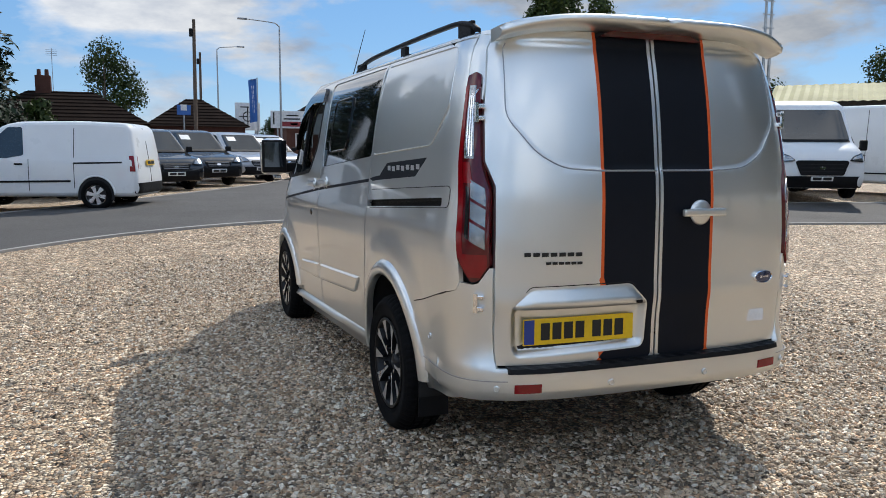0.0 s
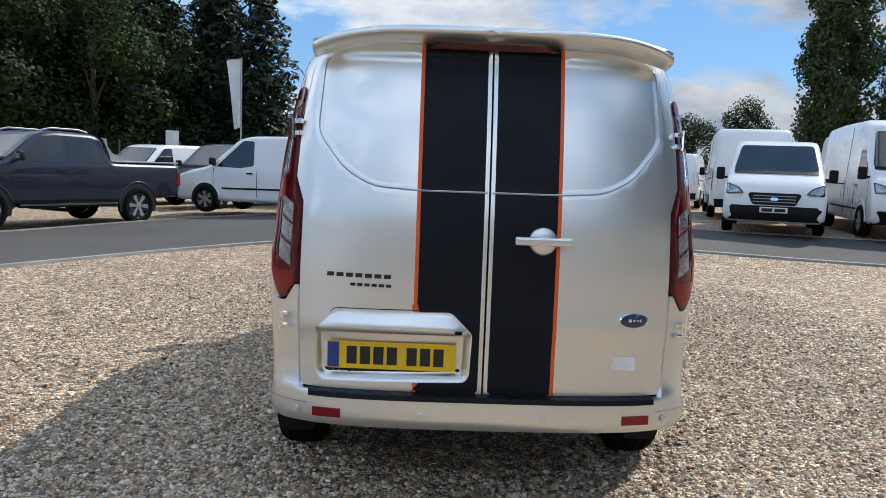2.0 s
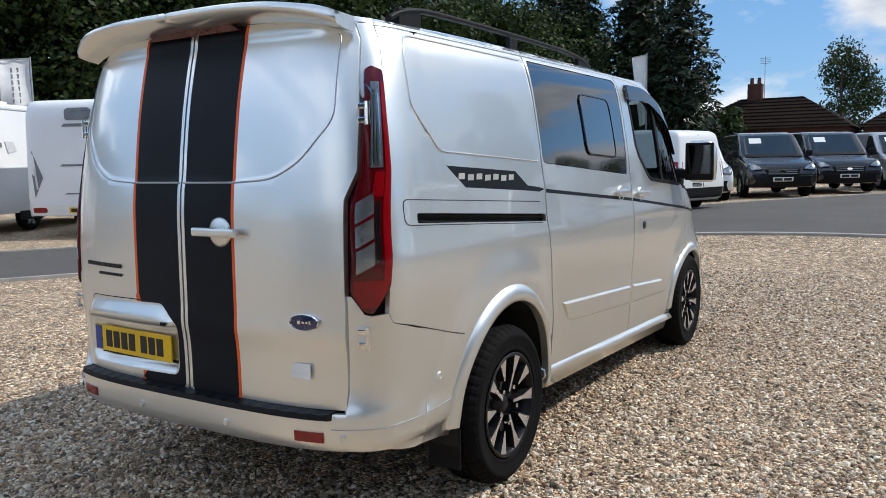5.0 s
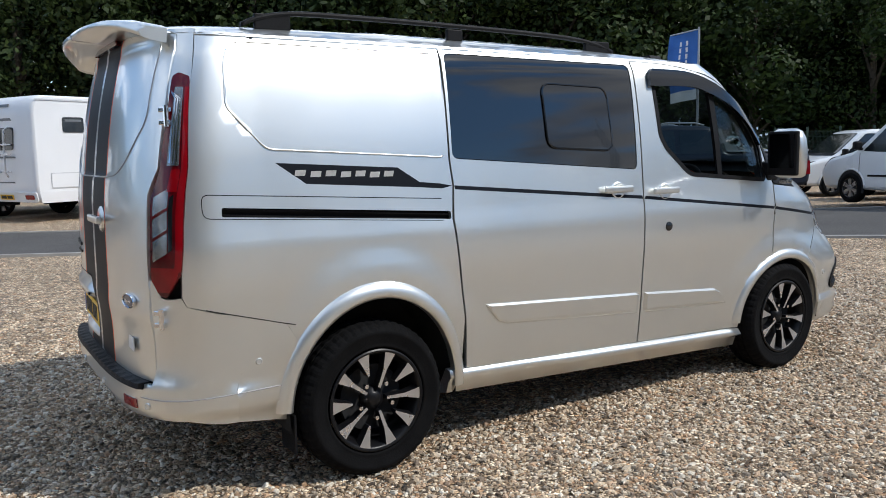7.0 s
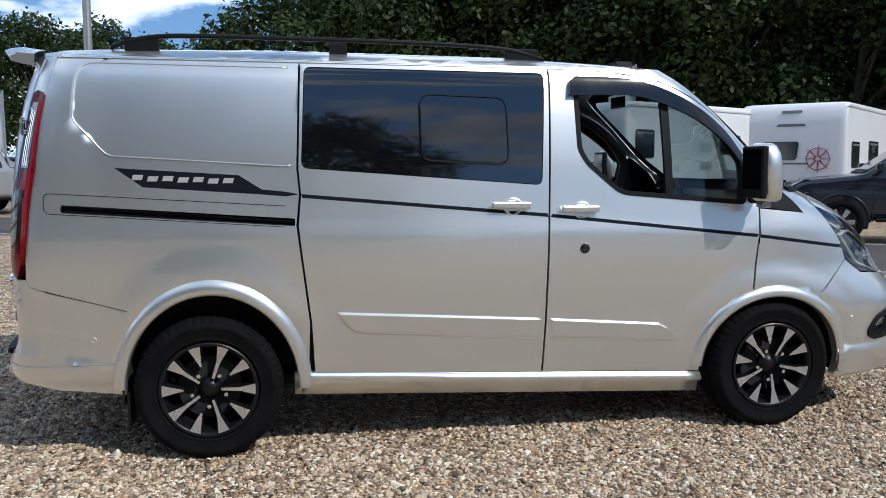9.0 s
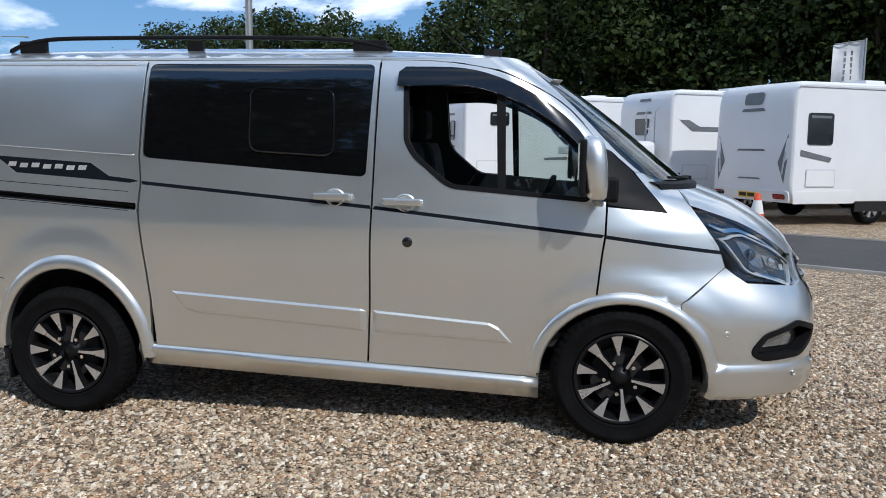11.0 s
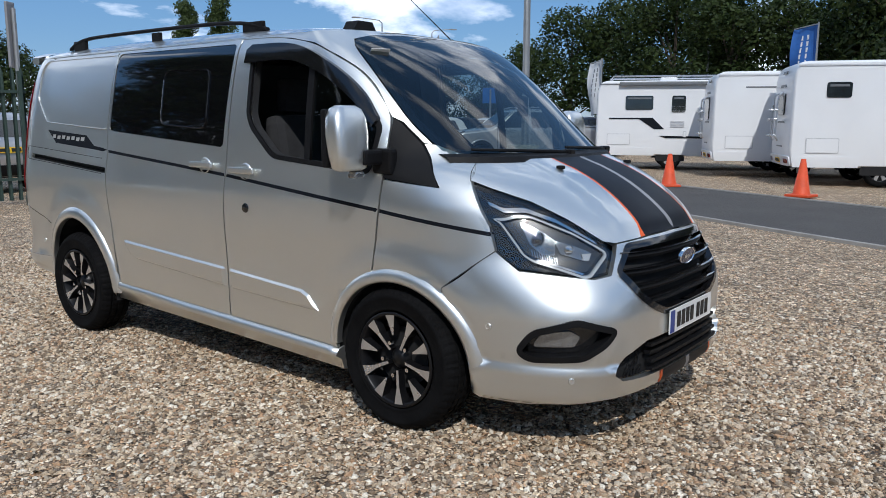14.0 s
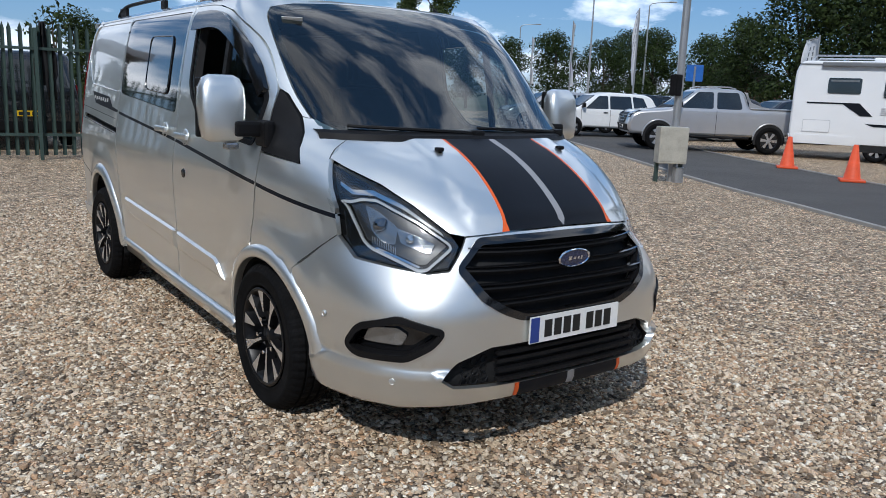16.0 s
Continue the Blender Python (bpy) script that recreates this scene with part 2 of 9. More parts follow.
def revolve(bm, prof, seg=48, axis="X", matrix=None):
    """Turn a profile of (radius, offset) round the axis."""
    rings = []
    for k in range(seg):
        a = 2 * math.pi * k / seg
        ring = []
        for r, o in prof:
            v = Vector((o, r * math.cos(a), r * math.sin(a))) if axis == "X" else Vector((r * math.cos(a), r * math.sin(a), o))
            ring.append(bm.verts.new(matrix @ v if matrix else v))
        rings.append(ring)
    for k in range(seg):
        a, b = rings[k], rings[(k + 1) % seg]
        for i in range(len(prof) - 1):
            bm.faces.new((a[i], a[i + 1], b[i + 1], b[i]))
    return bm


def prism(bm, poly, thick, place=None, mi=0):
    """A flat outline in (x, z) given depth along y."""
    f0 = [bm.verts.new((x, 0, z)) for x, z in poly]
    f1 = [bm.verts.new((x, thick, z)) for x, z in poly]
    fs = [bm.faces.new(f0), bm.faces.new(f1[::-1])]
    n = len(poly)
    for i in range(n):
        fs.append(bm.faces.new((f0[(i + 1) % n], f0[i], f1[i], f1[(i + 1) % n])))
    for f in fs:
        f.material_index = mi
    if place:
        bmesh.ops.transform(bm, matrix=place, verts=f0 + f1)
    return bm


def thing(name, label, category, group="", at=None):
    ob = new(name)
    tagged(ob, label, category, group)
    if at is not None:
        ob.matrix_world = at
    return ob

# ---------------------------------------------------------------- ground, roads


def sstep(t):
    t = min(1.0, max(0.0, t))
    return t * t * (3 - 2 * t)


def ground_z(x, y):
    """The yard lies level and rises a little towards the far road."""
    return 0.30 * sstep((y - 8.0) / 5.0) * sstep((x + 9.0) / 9.0)


def curve_through(pts, n=8):
    out = []
    P = [Vector(p) for p in pts]
    P = [2 * P[0] - P[1]] + P + [2 * P[-1] - P[-2]]
    for i in range(1, len(P) - 2):
        for k in range(n):
            t = k / n
            a, b, c, d = P[i - 1 : i + 3]
            out.append(0.5 * ((2 * b) + (c - a) * t + (2 * a - 5 * b + 4 * c - d) * t * t + (3 * b - a - 3 * c + d) * t ** 3))
    return out + [P[-2]]


NEAR_EDGE = curve_through([(-26, -30), (-16.5, -12.5), (-10.4, -2.9), (-8.9, -0.2), (-7.4, 2.4), (-6.2, 4.6), (-5.0, 6.7), (-3.9, 8.5), (-2.6, 9.6), (-0.8, 10.3), (1.2, 10.6), (3.2, 10.4), (5.0, 9.8), (8.0, 9.0), (13.0, 7.9), (30.0, 4.5)])
FAR_EDGE = curve_through([(-32, -28), (-21.5, -13.5), (-15.3, -3.9), (-13.0, 0.0), (-11.0, 3.9), (-9.5, 6.5), (-8.2, 9.0), (-7.0, 11.4), (-5.6, 13.4), (-3.6, 15.0), (-1.8, 16.8), (0.2, 20.2), (2.4, 25.0), (4.5, 32.0), (5.5, 40.0)])
ISLAND = curve_through([(34.0, 8.2), (14.0, 11.1), (9.0, 11.9), (6.0, 12.6), (4.3, 13.8), (3.2, 15.6), (2.9, 17.6), (3.7, 20.2), (5.6, 25.0), (8.2, 32.0), (9.5, 40.0)])


def gravel_material():
    m = bpy.data.materials.new("washed river gravel")
    m.use_nodes = True
    nt = m.node_tree
    b = nt.nodes["Principled BSDF"]
    b.inputs["Roughness"].default_value = 0.75
    tc = nt.nodes.new("ShaderNodeTexCoord")
    vor = nt.nodes.new("ShaderNodeTexVoronoi")
    vor.inputs["Scale"].default_value = 46
    warp = nt.nodes.new("ShaderNodeTexNoise")
    warp.inputs["Scale"].default_value = 40
    add = nt.nodes.new("ShaderNodeVectorMath")
    add.operation = "MULTIPLY_ADD"
    add.inputs[1].default_value = (0.02, 0.02, 0.02)
    nt.links.new(tc.outputs["Object"], warp.inputs["Vector"])
    nt.links.new(warp.outputs["Color"], add.inputs[0])
    nt.links.new(tc.outputs["Object"], add.inputs[2])
    nt.links.new(add.outputs[0], vor.inputs["Vector"])
    ramp = nt.nodes.new("ShaderNodeValToRGB")
    stone_ramp(ramp.color_ramp)
    sep = nt.nodes.new("ShaderNodeSeparateColor")
    nt.links.new(vor.outputs["Color"], sep.inputs[0])
    nt.links.new(sep.outputs[0], ramp.inputs[0])
    # shade in the joints between the stones, darkened into their colour
    joint = nt.nodes.new("ShaderNodeTexVoronoi")
    joint.feature = "DISTANCE_TO_EDGE"
    joint.inputs["Scale"].default_value = 46
    nt.links.new(add.outputs[0], joint.inputs["Vector"])
    dark = nt.nodes.new("ShaderNodeValToRGB")
    dark.color_ramp.elements[0].position, dark.color_ramp.elements[0].color = 0.02, (0.16, 0.125, 0.10, 1)
    dark.color_ramp.elements[1].position, dark.color_ramp.elements[1].color = 0.14, (1, 1, 1, 1)
    nt.links.new(joint.outputs["Distance"], dark.inputs[0])
    mul = nt.nodes.new("ShaderNodeMixRGB")
    mul.blend_type = "MULTIPLY"
    mul.inputs[0].default_value = 1
    nt.links.new(ramp.outputs[0], mul.inputs[1])
    nt.links.new(dark.outputs[0], mul.inputs[2])
    big = nt.nodes.new("ShaderNodeTexNoise")
    big.inputs["Scale"].default_value, big.inputs["Detail"].default_value = 0.9, 12
    big.inputs["Roughness"].default_value = 0.78
    nt.links.new(tc.outputs["Object"], big.inputs["Vector"])
    br = nt.nodes.new("ShaderNodeValToRGB")
    br.color_ramp.elements[0].position, br.color_ramp.elements[0].color = 0.33, (1.02, 0.96, 0.87, 1)
    br.color_ramp.elements[1].position, br.color_ramp.elements[1].color = 0.66, (1.50, 1.43, 1.32, 1)
    nt.links.new(big.outputs["Fac"], br.inputs[0])
    mul2 = nt.nodes.new("ShaderNodeMixRGB")
    mul2.blend_type = "MULTIPLY"
    mul2.inputs[0].default_value = 1
    nt.links.new(mul.outputs[0], mul2.inputs[1])
    nt.links.new(br.outputs[0], mul2.inputs[2])
    # handfuls of paler and of darker stones
    lot = nt.nodes.new("ShaderNodeTexVoronoi")
    lot.inputs["Scale"].default_value = 15
    nt.links.new(add.outputs[0], lot.inputs["Vector"])
    lots = nt.nodes.new("ShaderNodeSeparateColor")
    nt.links.new(lot.outputs["Color"], lots.inputs[0])
    lotv = nt.nodes.new("ShaderNodeMapRange")
    lotv.inputs[3].default_value, lotv.inputs[4].default_value = 0.62, 1.25
    nt.links.new(lots.outputs[1], lotv.inputs[0])
    tone = nt.nodes.new("ShaderNodeHueSaturation")
    nt.links.new(mul2.outputs[0], tone.inputs["Color"])
    nt.links.new(lotv.outputs[0], tone.inputs["Value"])
    nt.links.new(tone.outputs[0], b.inputs["Base Color"])
    bp = nt.nodes.new("ShaderNodeBump")
    bp.invert = True
    bp.inputs["Strength"].default_value, bp.inputs["Distance"].default_value = 1.0, 0.02
    nt.links.new(vor.outputs["Distance"], bp.inputs["Height"])
    # each stone lies at its own tilt
    tilt = nt.nodes.new("ShaderNodeVectorMath")
    tilt.operation = "MULTIPLY_ADD"
    tilt.inputs[1].default_value = (1.3, 1.3, 0.0)
    tilt.inputs[2].default_value = (-0.65, -0.65, 0.0)
    nt.links.new(vor.outputs["Color"], tilt.inputs[0])
    lean = nt.nodes.new("ShaderNodeVectorMath")
    nt.links.new(bp.outputs[0], lean.inputs[0])
    nt.links.new(tilt.outputs[0], lean.inputs[1])
    norm = nt.nodes.new("ShaderNodeVectorMath")
    norm.operation = "NORMALIZE"
    nt.links.new(lean.outputs[0], norm.inputs[0])
    nt.links.new(norm.outputs[0], b.inputs["Normal"])
    return m


STONES = [(0.0, (0.070, 0.052, 0.037)), (0.13, (0.285, 0.205, 0.13)), (0.28, (0.53, 0.40, 0.265)), (0.42, (0.68, 0.555, 0.40)), (0.55, (0.19, 0.155, 0.118)), (0.69, (0.50, 0.31, 0.175)), (0.86, (0.88, 0.805, 0.665)), (1.0, (0.37, 0.295, 0.21))]


def stone_ramp(cr):
    while len(cr.elements) < len(STONES):
        cr.elements.new(0.5)
    for e, (p, c) in zip(cr.elements, STONES):
        e.position = p
        e.color = (*c, 1)


GRAVEL = gravel_material()
STONE = mat("river stones", (0.5, 0.45, 0.4), 0.7)
_nt = STONE.node_tree
_geo = _nt.nodes.new("ShaderNodeNewGeometry")
_rmp = _nt.nodes.new("ShaderNodeValToRGB")
stone_ramp(_rmp.color_ramp)
_nt.links.new(_geo.outputs["Random Per Island"], _rmp.inputs[0])
_speck = _nt.nodes.new("ShaderNodeTexNoise")
_speck.inputs["Scale"].default_value, _speck.inputs["Detail"].default_value = 170, 3
_tc = _nt.nodes.new("ShaderNodeTexCoord")
_nt.links.new(_tc.outputs["Object"], _speck.inputs["Vector"])
_tone = _nt.nodes.new("ShaderNodeMapRange")
_tone.inputs[1].default_value, _tone.inputs[2].default_value = 0.3, 0.7
_tone.inputs[3].default_value, _tone.inputs[4].default_value = 0.62, 1.30
_nt.links.new(_speck.outputs["Fac"], _tone.inputs[0])
_hsv = _nt.nodes.new("ShaderNodeHueSaturation")
_nt.links.new(_rmp.outputs[0], _hsv.inputs["Color"])
_nt.links.new(_tone.outputs[0], _hsv.inputs["Value"])
_nt.links.new(_hsv.outputs[0], _nt.nodes["Principled BSDF"].inputs["Base Color"])
ASPHALT = mat("grey asphalt", (0.080, 0.074, 0.068), 0.85, 0.0, 0.10, 0.8, 160, 0.5)
CONCRETE = mat("pale concrete edging", (0.36, 0.34, 0.31), 0.85, 0.0, 0.15, 3, 90, 0.3)
GRASS = mat("mown grass", (0.10, 0.16, 0.035), 0.9, 0.0, 0.2, 1.5, 120, 0.6, color2=(0.16, 0.17, 0.06))
FIELD = mat("far ground", (0.16, 0.15, 0.11), 0.95, 0.0, 0.2, 0.05, 3, 0.3, color2=(0.08, 0.11, 0.04))


def build_ground():
    bm = bmesh.new()
    xs = sorted(set([-3000, -900, -300, -120, -70, -45] + [i * 1.0 for i in range(-36, 37)] + [45, 70, 120, 300, 900, 3000]))
    ys = xs
    grid = [[bm.verts.new((x, y, ground_z(x, y))) for y in ys] for x in xs]
    for i in range(len(xs) - 1):
        for j in range(len(ys) - 1):
            f = bm.faces.new((grid[i][j], grid[i + 1][j], grid[i + 1][j + 1], grid[i][j + 1]))
            f.material_index = 0 if abs(xs[i]) <= 45 and abs(ys[j]) <= 45 else 1
            f.smooth = True
    ob = finish("ground", bm, [GRAVEL, FIELD])
    return tagged(ob, "yard of washed river gravel reaching to the horizon", "ground", kind="structure")


build_ground()


def inside(p, poly):
    x, y = p[0], p[1]
    r = False
    for (x0, y0), (x1, y1) in zip(poly, poly[1:] + poly[:1]):
        if (y0 > y) != (y1 > y) and x < (x1 - x0) * (y - y0) / (y1 - y0) + x0:
            r = not r
    return r


def flat_area(name, poly, lift, material, label, category, step=0.6):
    """A flat sheet within an outline, following the ground."""
    from mathutils.geometry import delaunay_2d_cdt

    poly = [(p[0], p[1]) for p in poly]
    x0, x1 = min(p[0] for p in poly), max(p[0] for p in poly)
    y0, y1 = min(p[1] for p in poly), max(p[1] for p in poly)
    vs = [Vector(p) for p in poly]
    n = len(vs)
    for i in range(int((x1 - x0) / step) + 1):
        for j in range(int((y1 - y0) / step) + 1):
            p = (x0 + i * step, y0 + j * step)
            if inside(p, poly):
                vs.append(Vector(p))
    v, e, f, *_ = delaunay_2d_cdt(vs, [(i, (i + 1) % n) for i in range(n)], [], 0, 1e-5)
    bm = bmesh.new()
    bv = [bm.verts.new((p.x, p.y, ground_z(p.x, p.y) + lift)) for p in v]
    for t in f:
        c = (v[t[0]] + v[t[1]] + v[t[2]]) / 3
        if inside(c, poly):
            bm.faces.new([bv[k] for k in t])
    bmesh.ops.recalc_face_normals(bm, faces=bm.faces)
    if sum(fc.normal.z for fc in bm.faces) < 0:
        bmesh.ops.reverse_faces(bm, faces=bm.faces)
    return tagged(finish(name, bm, material), label, category, kind="structure")


def V2(p):
    return (p[0], p[1])


flat_area("road", [V2(p) for p in NEAR_EDGE] + [V2(p) for p in ISLAND] + [V2(p) for p in FAR_EDGE[::-1]], 0.022, ASPHALT, "grey asphalt drive curving through the sales yard", "road", 1.0)


def edging(name, path, label):
    bm = bmesh.new()
    prev = None
    for i, p in enumerate(path):
        d = (path[min(i + 1, len(path) - 1)] - path[max(i - 1, 0)]).normalized()
        n = Vector((-d.y, d.x))
        row = []
        for off, h in ((-0.045, -0.02), (-0.04, 0.042), (0.04, 0.042), (0.045, -0.02)):
            q = p + n * off
            row.append(bm.verts.new((q.x, q.y, ground_z(q.x, q.y) + h)))
        if prev:
            for k in range(3):
                bm.faces.new((prev[k], prev[k + 1], row[k + 1], row[k]))
        prev = row
    bmesh.ops.recalc_face_normals(bm, faces=bm.faces)
    return tagged(finish(name, bm, CONCRETE), label, "kerb", kind="structure")


edging("kerb", NEAR_EDGE, "low concrete edging between gravel and asphalt")
edging("kerb", FAR_EDGE, "low concrete edging along the far gravel")
edging("kerb", ISLAND, "low concrete edging round the parking island")

# ---------------------------------------------------------------- the silver panel van
from mathutils.geometry import delaunay_2d_cdt


def smooth_table(tab):
    a = np.array(tab, float)
    x, y = a[:, 0], a[:, 1]
    h, d = np.diff(x), np.diff(y) / np.diff(x)
    m = np.zeros(len(x))
    m[0], m[-1] = d[0], d[-1]
    for i in range(1, len(x) - 1):
        m[i] = 0 if d[i - 1] * d[i] <= 0 else 2 * d[i - 1] * d[i] / (d[i - 1] + d[i])

    def f(z):
        z = min(max(z, x[0]), x[-1])
        i = min(max(int(np.searchsorted(x, z)) - 1, 0), len(x) - 2)
        t = (z - x[i]) / h[i]
        return (2 * t ** 3 - 3 * t * t + 1) * y[i] + (t ** 3 - 2 * t * t + t) * h[i] * m[i] + (3 * t * t - 2 * t ** 3) * y[i + 1] + (t ** 3 - t * t) * h[i] * m[i + 1]

    return f


# half width, nose, depth and squareness of the nose, tail, all by height
VW = smooth_table([(.15, .86), (.25, .885), (.45, .905), (.7, .917), (.95, .930), (1.05, .928), (1.15, .914), (1.35, .891), (1.44, .8805), (1.6, .855), (1.75, .826), (1.84, .802), (1.9, .770), (1.94, .75)])
VF = smooth_table([(.15, 3.86), (.22, 3.90), (.3, 3.95), (.45, 3.985), (.6, 3.985), (.75, 3.97), (.9, 3.93), (.96, 3.89), (1.05, 3.80), (1.15, 3.66), (1.22, 3.52), (1.28, 3.36), (1.4, 3.19), (1.55, 3.0), (1.7, 2.80), (1.85, 2.57), (1.93, 2.42)])
VD = smooth_table([(.15, 1.3), (.9, 1.3), (1.1, 1.1), (1.35, .8), (1.6, .5), (1.84, .28), (1.93, .22)])
VN = smooth_table([(.15, 4), (.6, 4), (.9, 2.6), (1.93, 2.5)])
VR = smooth_table([(.15, -.93), (.3, -.975), (.5, -.985), (.56, -.965), (.62, -.955), (.9, -.962), (1.2, -.958), (1.35, -.945), (1.6, -.912), (1.8, -.87), (1.92, -.835), (1.97, -.82)])
DR, NR = 0.38, 3.6


def VWR(z):
    """Half width at the tail, a little narrower than amidships."""
    return VW(z) * .975



def side_x(y, z):
    w, f, d, n, r = VW(z) * (1 - .025 * max(0, min(1, (.60 - y) / 1.05)) ** 1.5), VF(z), VD(z), VN(z), VR(z)
    t = min(1, max(0, (y - (f - d)) / d))
    a = (1 - t ** n) ** (1 / n)
    t = min(1, max(0, (r + DR - y) / DR))
    return w * a * (1 - t ** NR) ** (1 / NR)


def ell(y, z, cy, cz, ry, rz):
    return math.hypot((y - cy) / ry, (z - cz) / rz)


REAR_ARCH, FRONT_ARCH = (0.02, 0.335, 0.405, 0.468), (2.94, 0.335, 0.41, 0.385)


def bump_side(y, z):
    o = 0.0
    for a, k in ((REAR_ARCH, 1.0), (FRONT_ARCH, 0.8)):
        r = ell(y, z, *a)
        o += 0.020 * k * (1 - sstep((r - 1.06) / 0.07)) * sstep((z - 0.25) / 0.12)
        o += 0.017 * (1 - sstep((r - 1.18) / 0.34)) * sstep((z - 0.45) / 0.3)
    return o


PRESS = [(-.584, 1.614), (-.573, 1.792), (-.545, 1.862), (-.50, 1.878), (.452, 1.872), (.405, 1.40), (-.431, 1.447)]


def poly_dist(p, poly):
    """Distance from a point to an outline, below zero outside."""
    best = 1e9
    for a, b in zip(poly, poly[1:] + poly[:1]):
        ax, ay, bx, by = a[0], a[1], b[0], b[1]
        dx, dy = bx - ax, by - ay
        t = max(0, min(1, ((p[0] - ax) * dx + (p[1] - ay) * dy) / (dx * dx + dy * dy + 1e-12)))
        best = min(best, math.hypot(p[0] - ax - t * dx, p[1] - ay - t * dy))
    return best if inside(p, poly) else -best


def rounded(poly, r=0.03, n=4):
    """Round an outline's corners."""
    out = []
    m = len(poly)
    for i in range(m):
        p, a, b = Vector(poly[i]), Vector(poly[i - 1]), Vector(poly[(i + 1) % m])
        da, db = (a - p), (b - p)
        ra = min(r, da.length * 0.45)
        rb = min(r, db.length * 0.45)
        s, e = p + da.normalized() * ra, p + db.normalized() * rb
        for k in range(n + 1):
            t = k / n
            q = s * (1 - t) ** 2 + p * 2 * t * (1 - t) + e * t * t
            out.append((q.x, q.y))
    return out


def inset(poly, d):
    """Move an outline inwards."""
    out = []
    m = len(poly)
    area = sum(poly[i - 1][0] * poly[i][1] - poly[i][0] * poly[i - 1][1] for i in range(m))
    s = 1 if area > 0 else -1
    for i in range(m):
        p, a, b = Vector(poly[i]), Vector(poly[i - 1]), Vector(poly[(i + 1) % m])
        n1, n2 = (p - a).normalized(), (b - p).normalized()
        n = Vector((-(n1.y + n2.y), n1.x + n2.x)) * s
        k = n.length
        n = n / k if k > 1e-6 else n
        out.append((p.x + n.x * d / max(0.5, k / 2), p.y + n.y * d / max(0.5, k / 2)))
    return out


PRESSED = rounded(PRESS, .03)


def side_map(y, z, off=0.0):
    x = side_x(y, z) + bump_side(y, z) + off
    d = poly_dist((y, z), PRESSED) if -0.7 < y < 0.6 and z > 1.3 else -1
    if d > 0:
        x -= 0.006 * min(1, d / 0.010)
    return Vector((x, y, z))


def front_map(th, z, off=0.0):
    """Round the nose: th runs from the right side (0) to the left (pi)."""
    w, f, d, n = VW(z), VF(z), VD(z), VN(z)
    c, s = math.cos(th), max(0.0, math.sin(th))
    x = math.copysign(abs(c) ** (2 / n), c) * (w + off)
    return Vector((x, f - d + s ** (2 / n) * (d + off), z))


def front_th(x, y, z):
    w, f, d, n = VW(z), VF(z), VD(z), VN(z)
    c = min(1, abs(x) / w) ** (n / 2)
    s = min(1, max(0, (y - (f - d)) / d)) ** (n / 2)
    th = math.atan2(s, c)
    return th if x >= 0 else math.pi - th


def nose_at(x, z):
    """The th at which the nose has this x."""
    n, w = VN(z), VW(z)
    c = min(1, abs(x) / w) ** (n / 2)
    return math.acos(c) if x >= 0 else math.pi - math.acos(c)


def rear_map(th, z, off=0.0):
    w, r = VWR(z), VR(z)
    c, s = math.cos(th), max(0.0, math.sin(th))
    return Vector((math.copysign(abs(c) ** (2 / NR), c) * (w + off), r + DR - s ** (2 / NR) * (DR + off), z))


def tail_y(x, z):
    u = min(1, abs(x) / VWR(z))
    return VR(z) + DR - DR * (1 - u ** NR) ** (1 / NR)


def densify(poly, step, closed=True):
    out = []
    pts = poly + poly[:1] if closed else poly
    for a, b in zip(pts, pts[1:]):
        n = max(1, int(math.hypot(b[0] - a[0], b[1] - a[1]) / step))
        out += [(a[0] + (b[0] - a[0]) * k / n, a[1] + (b[1] - a[1]) * k / n) for k in range(n)]
    return out if closed else out + [poly[-1]]


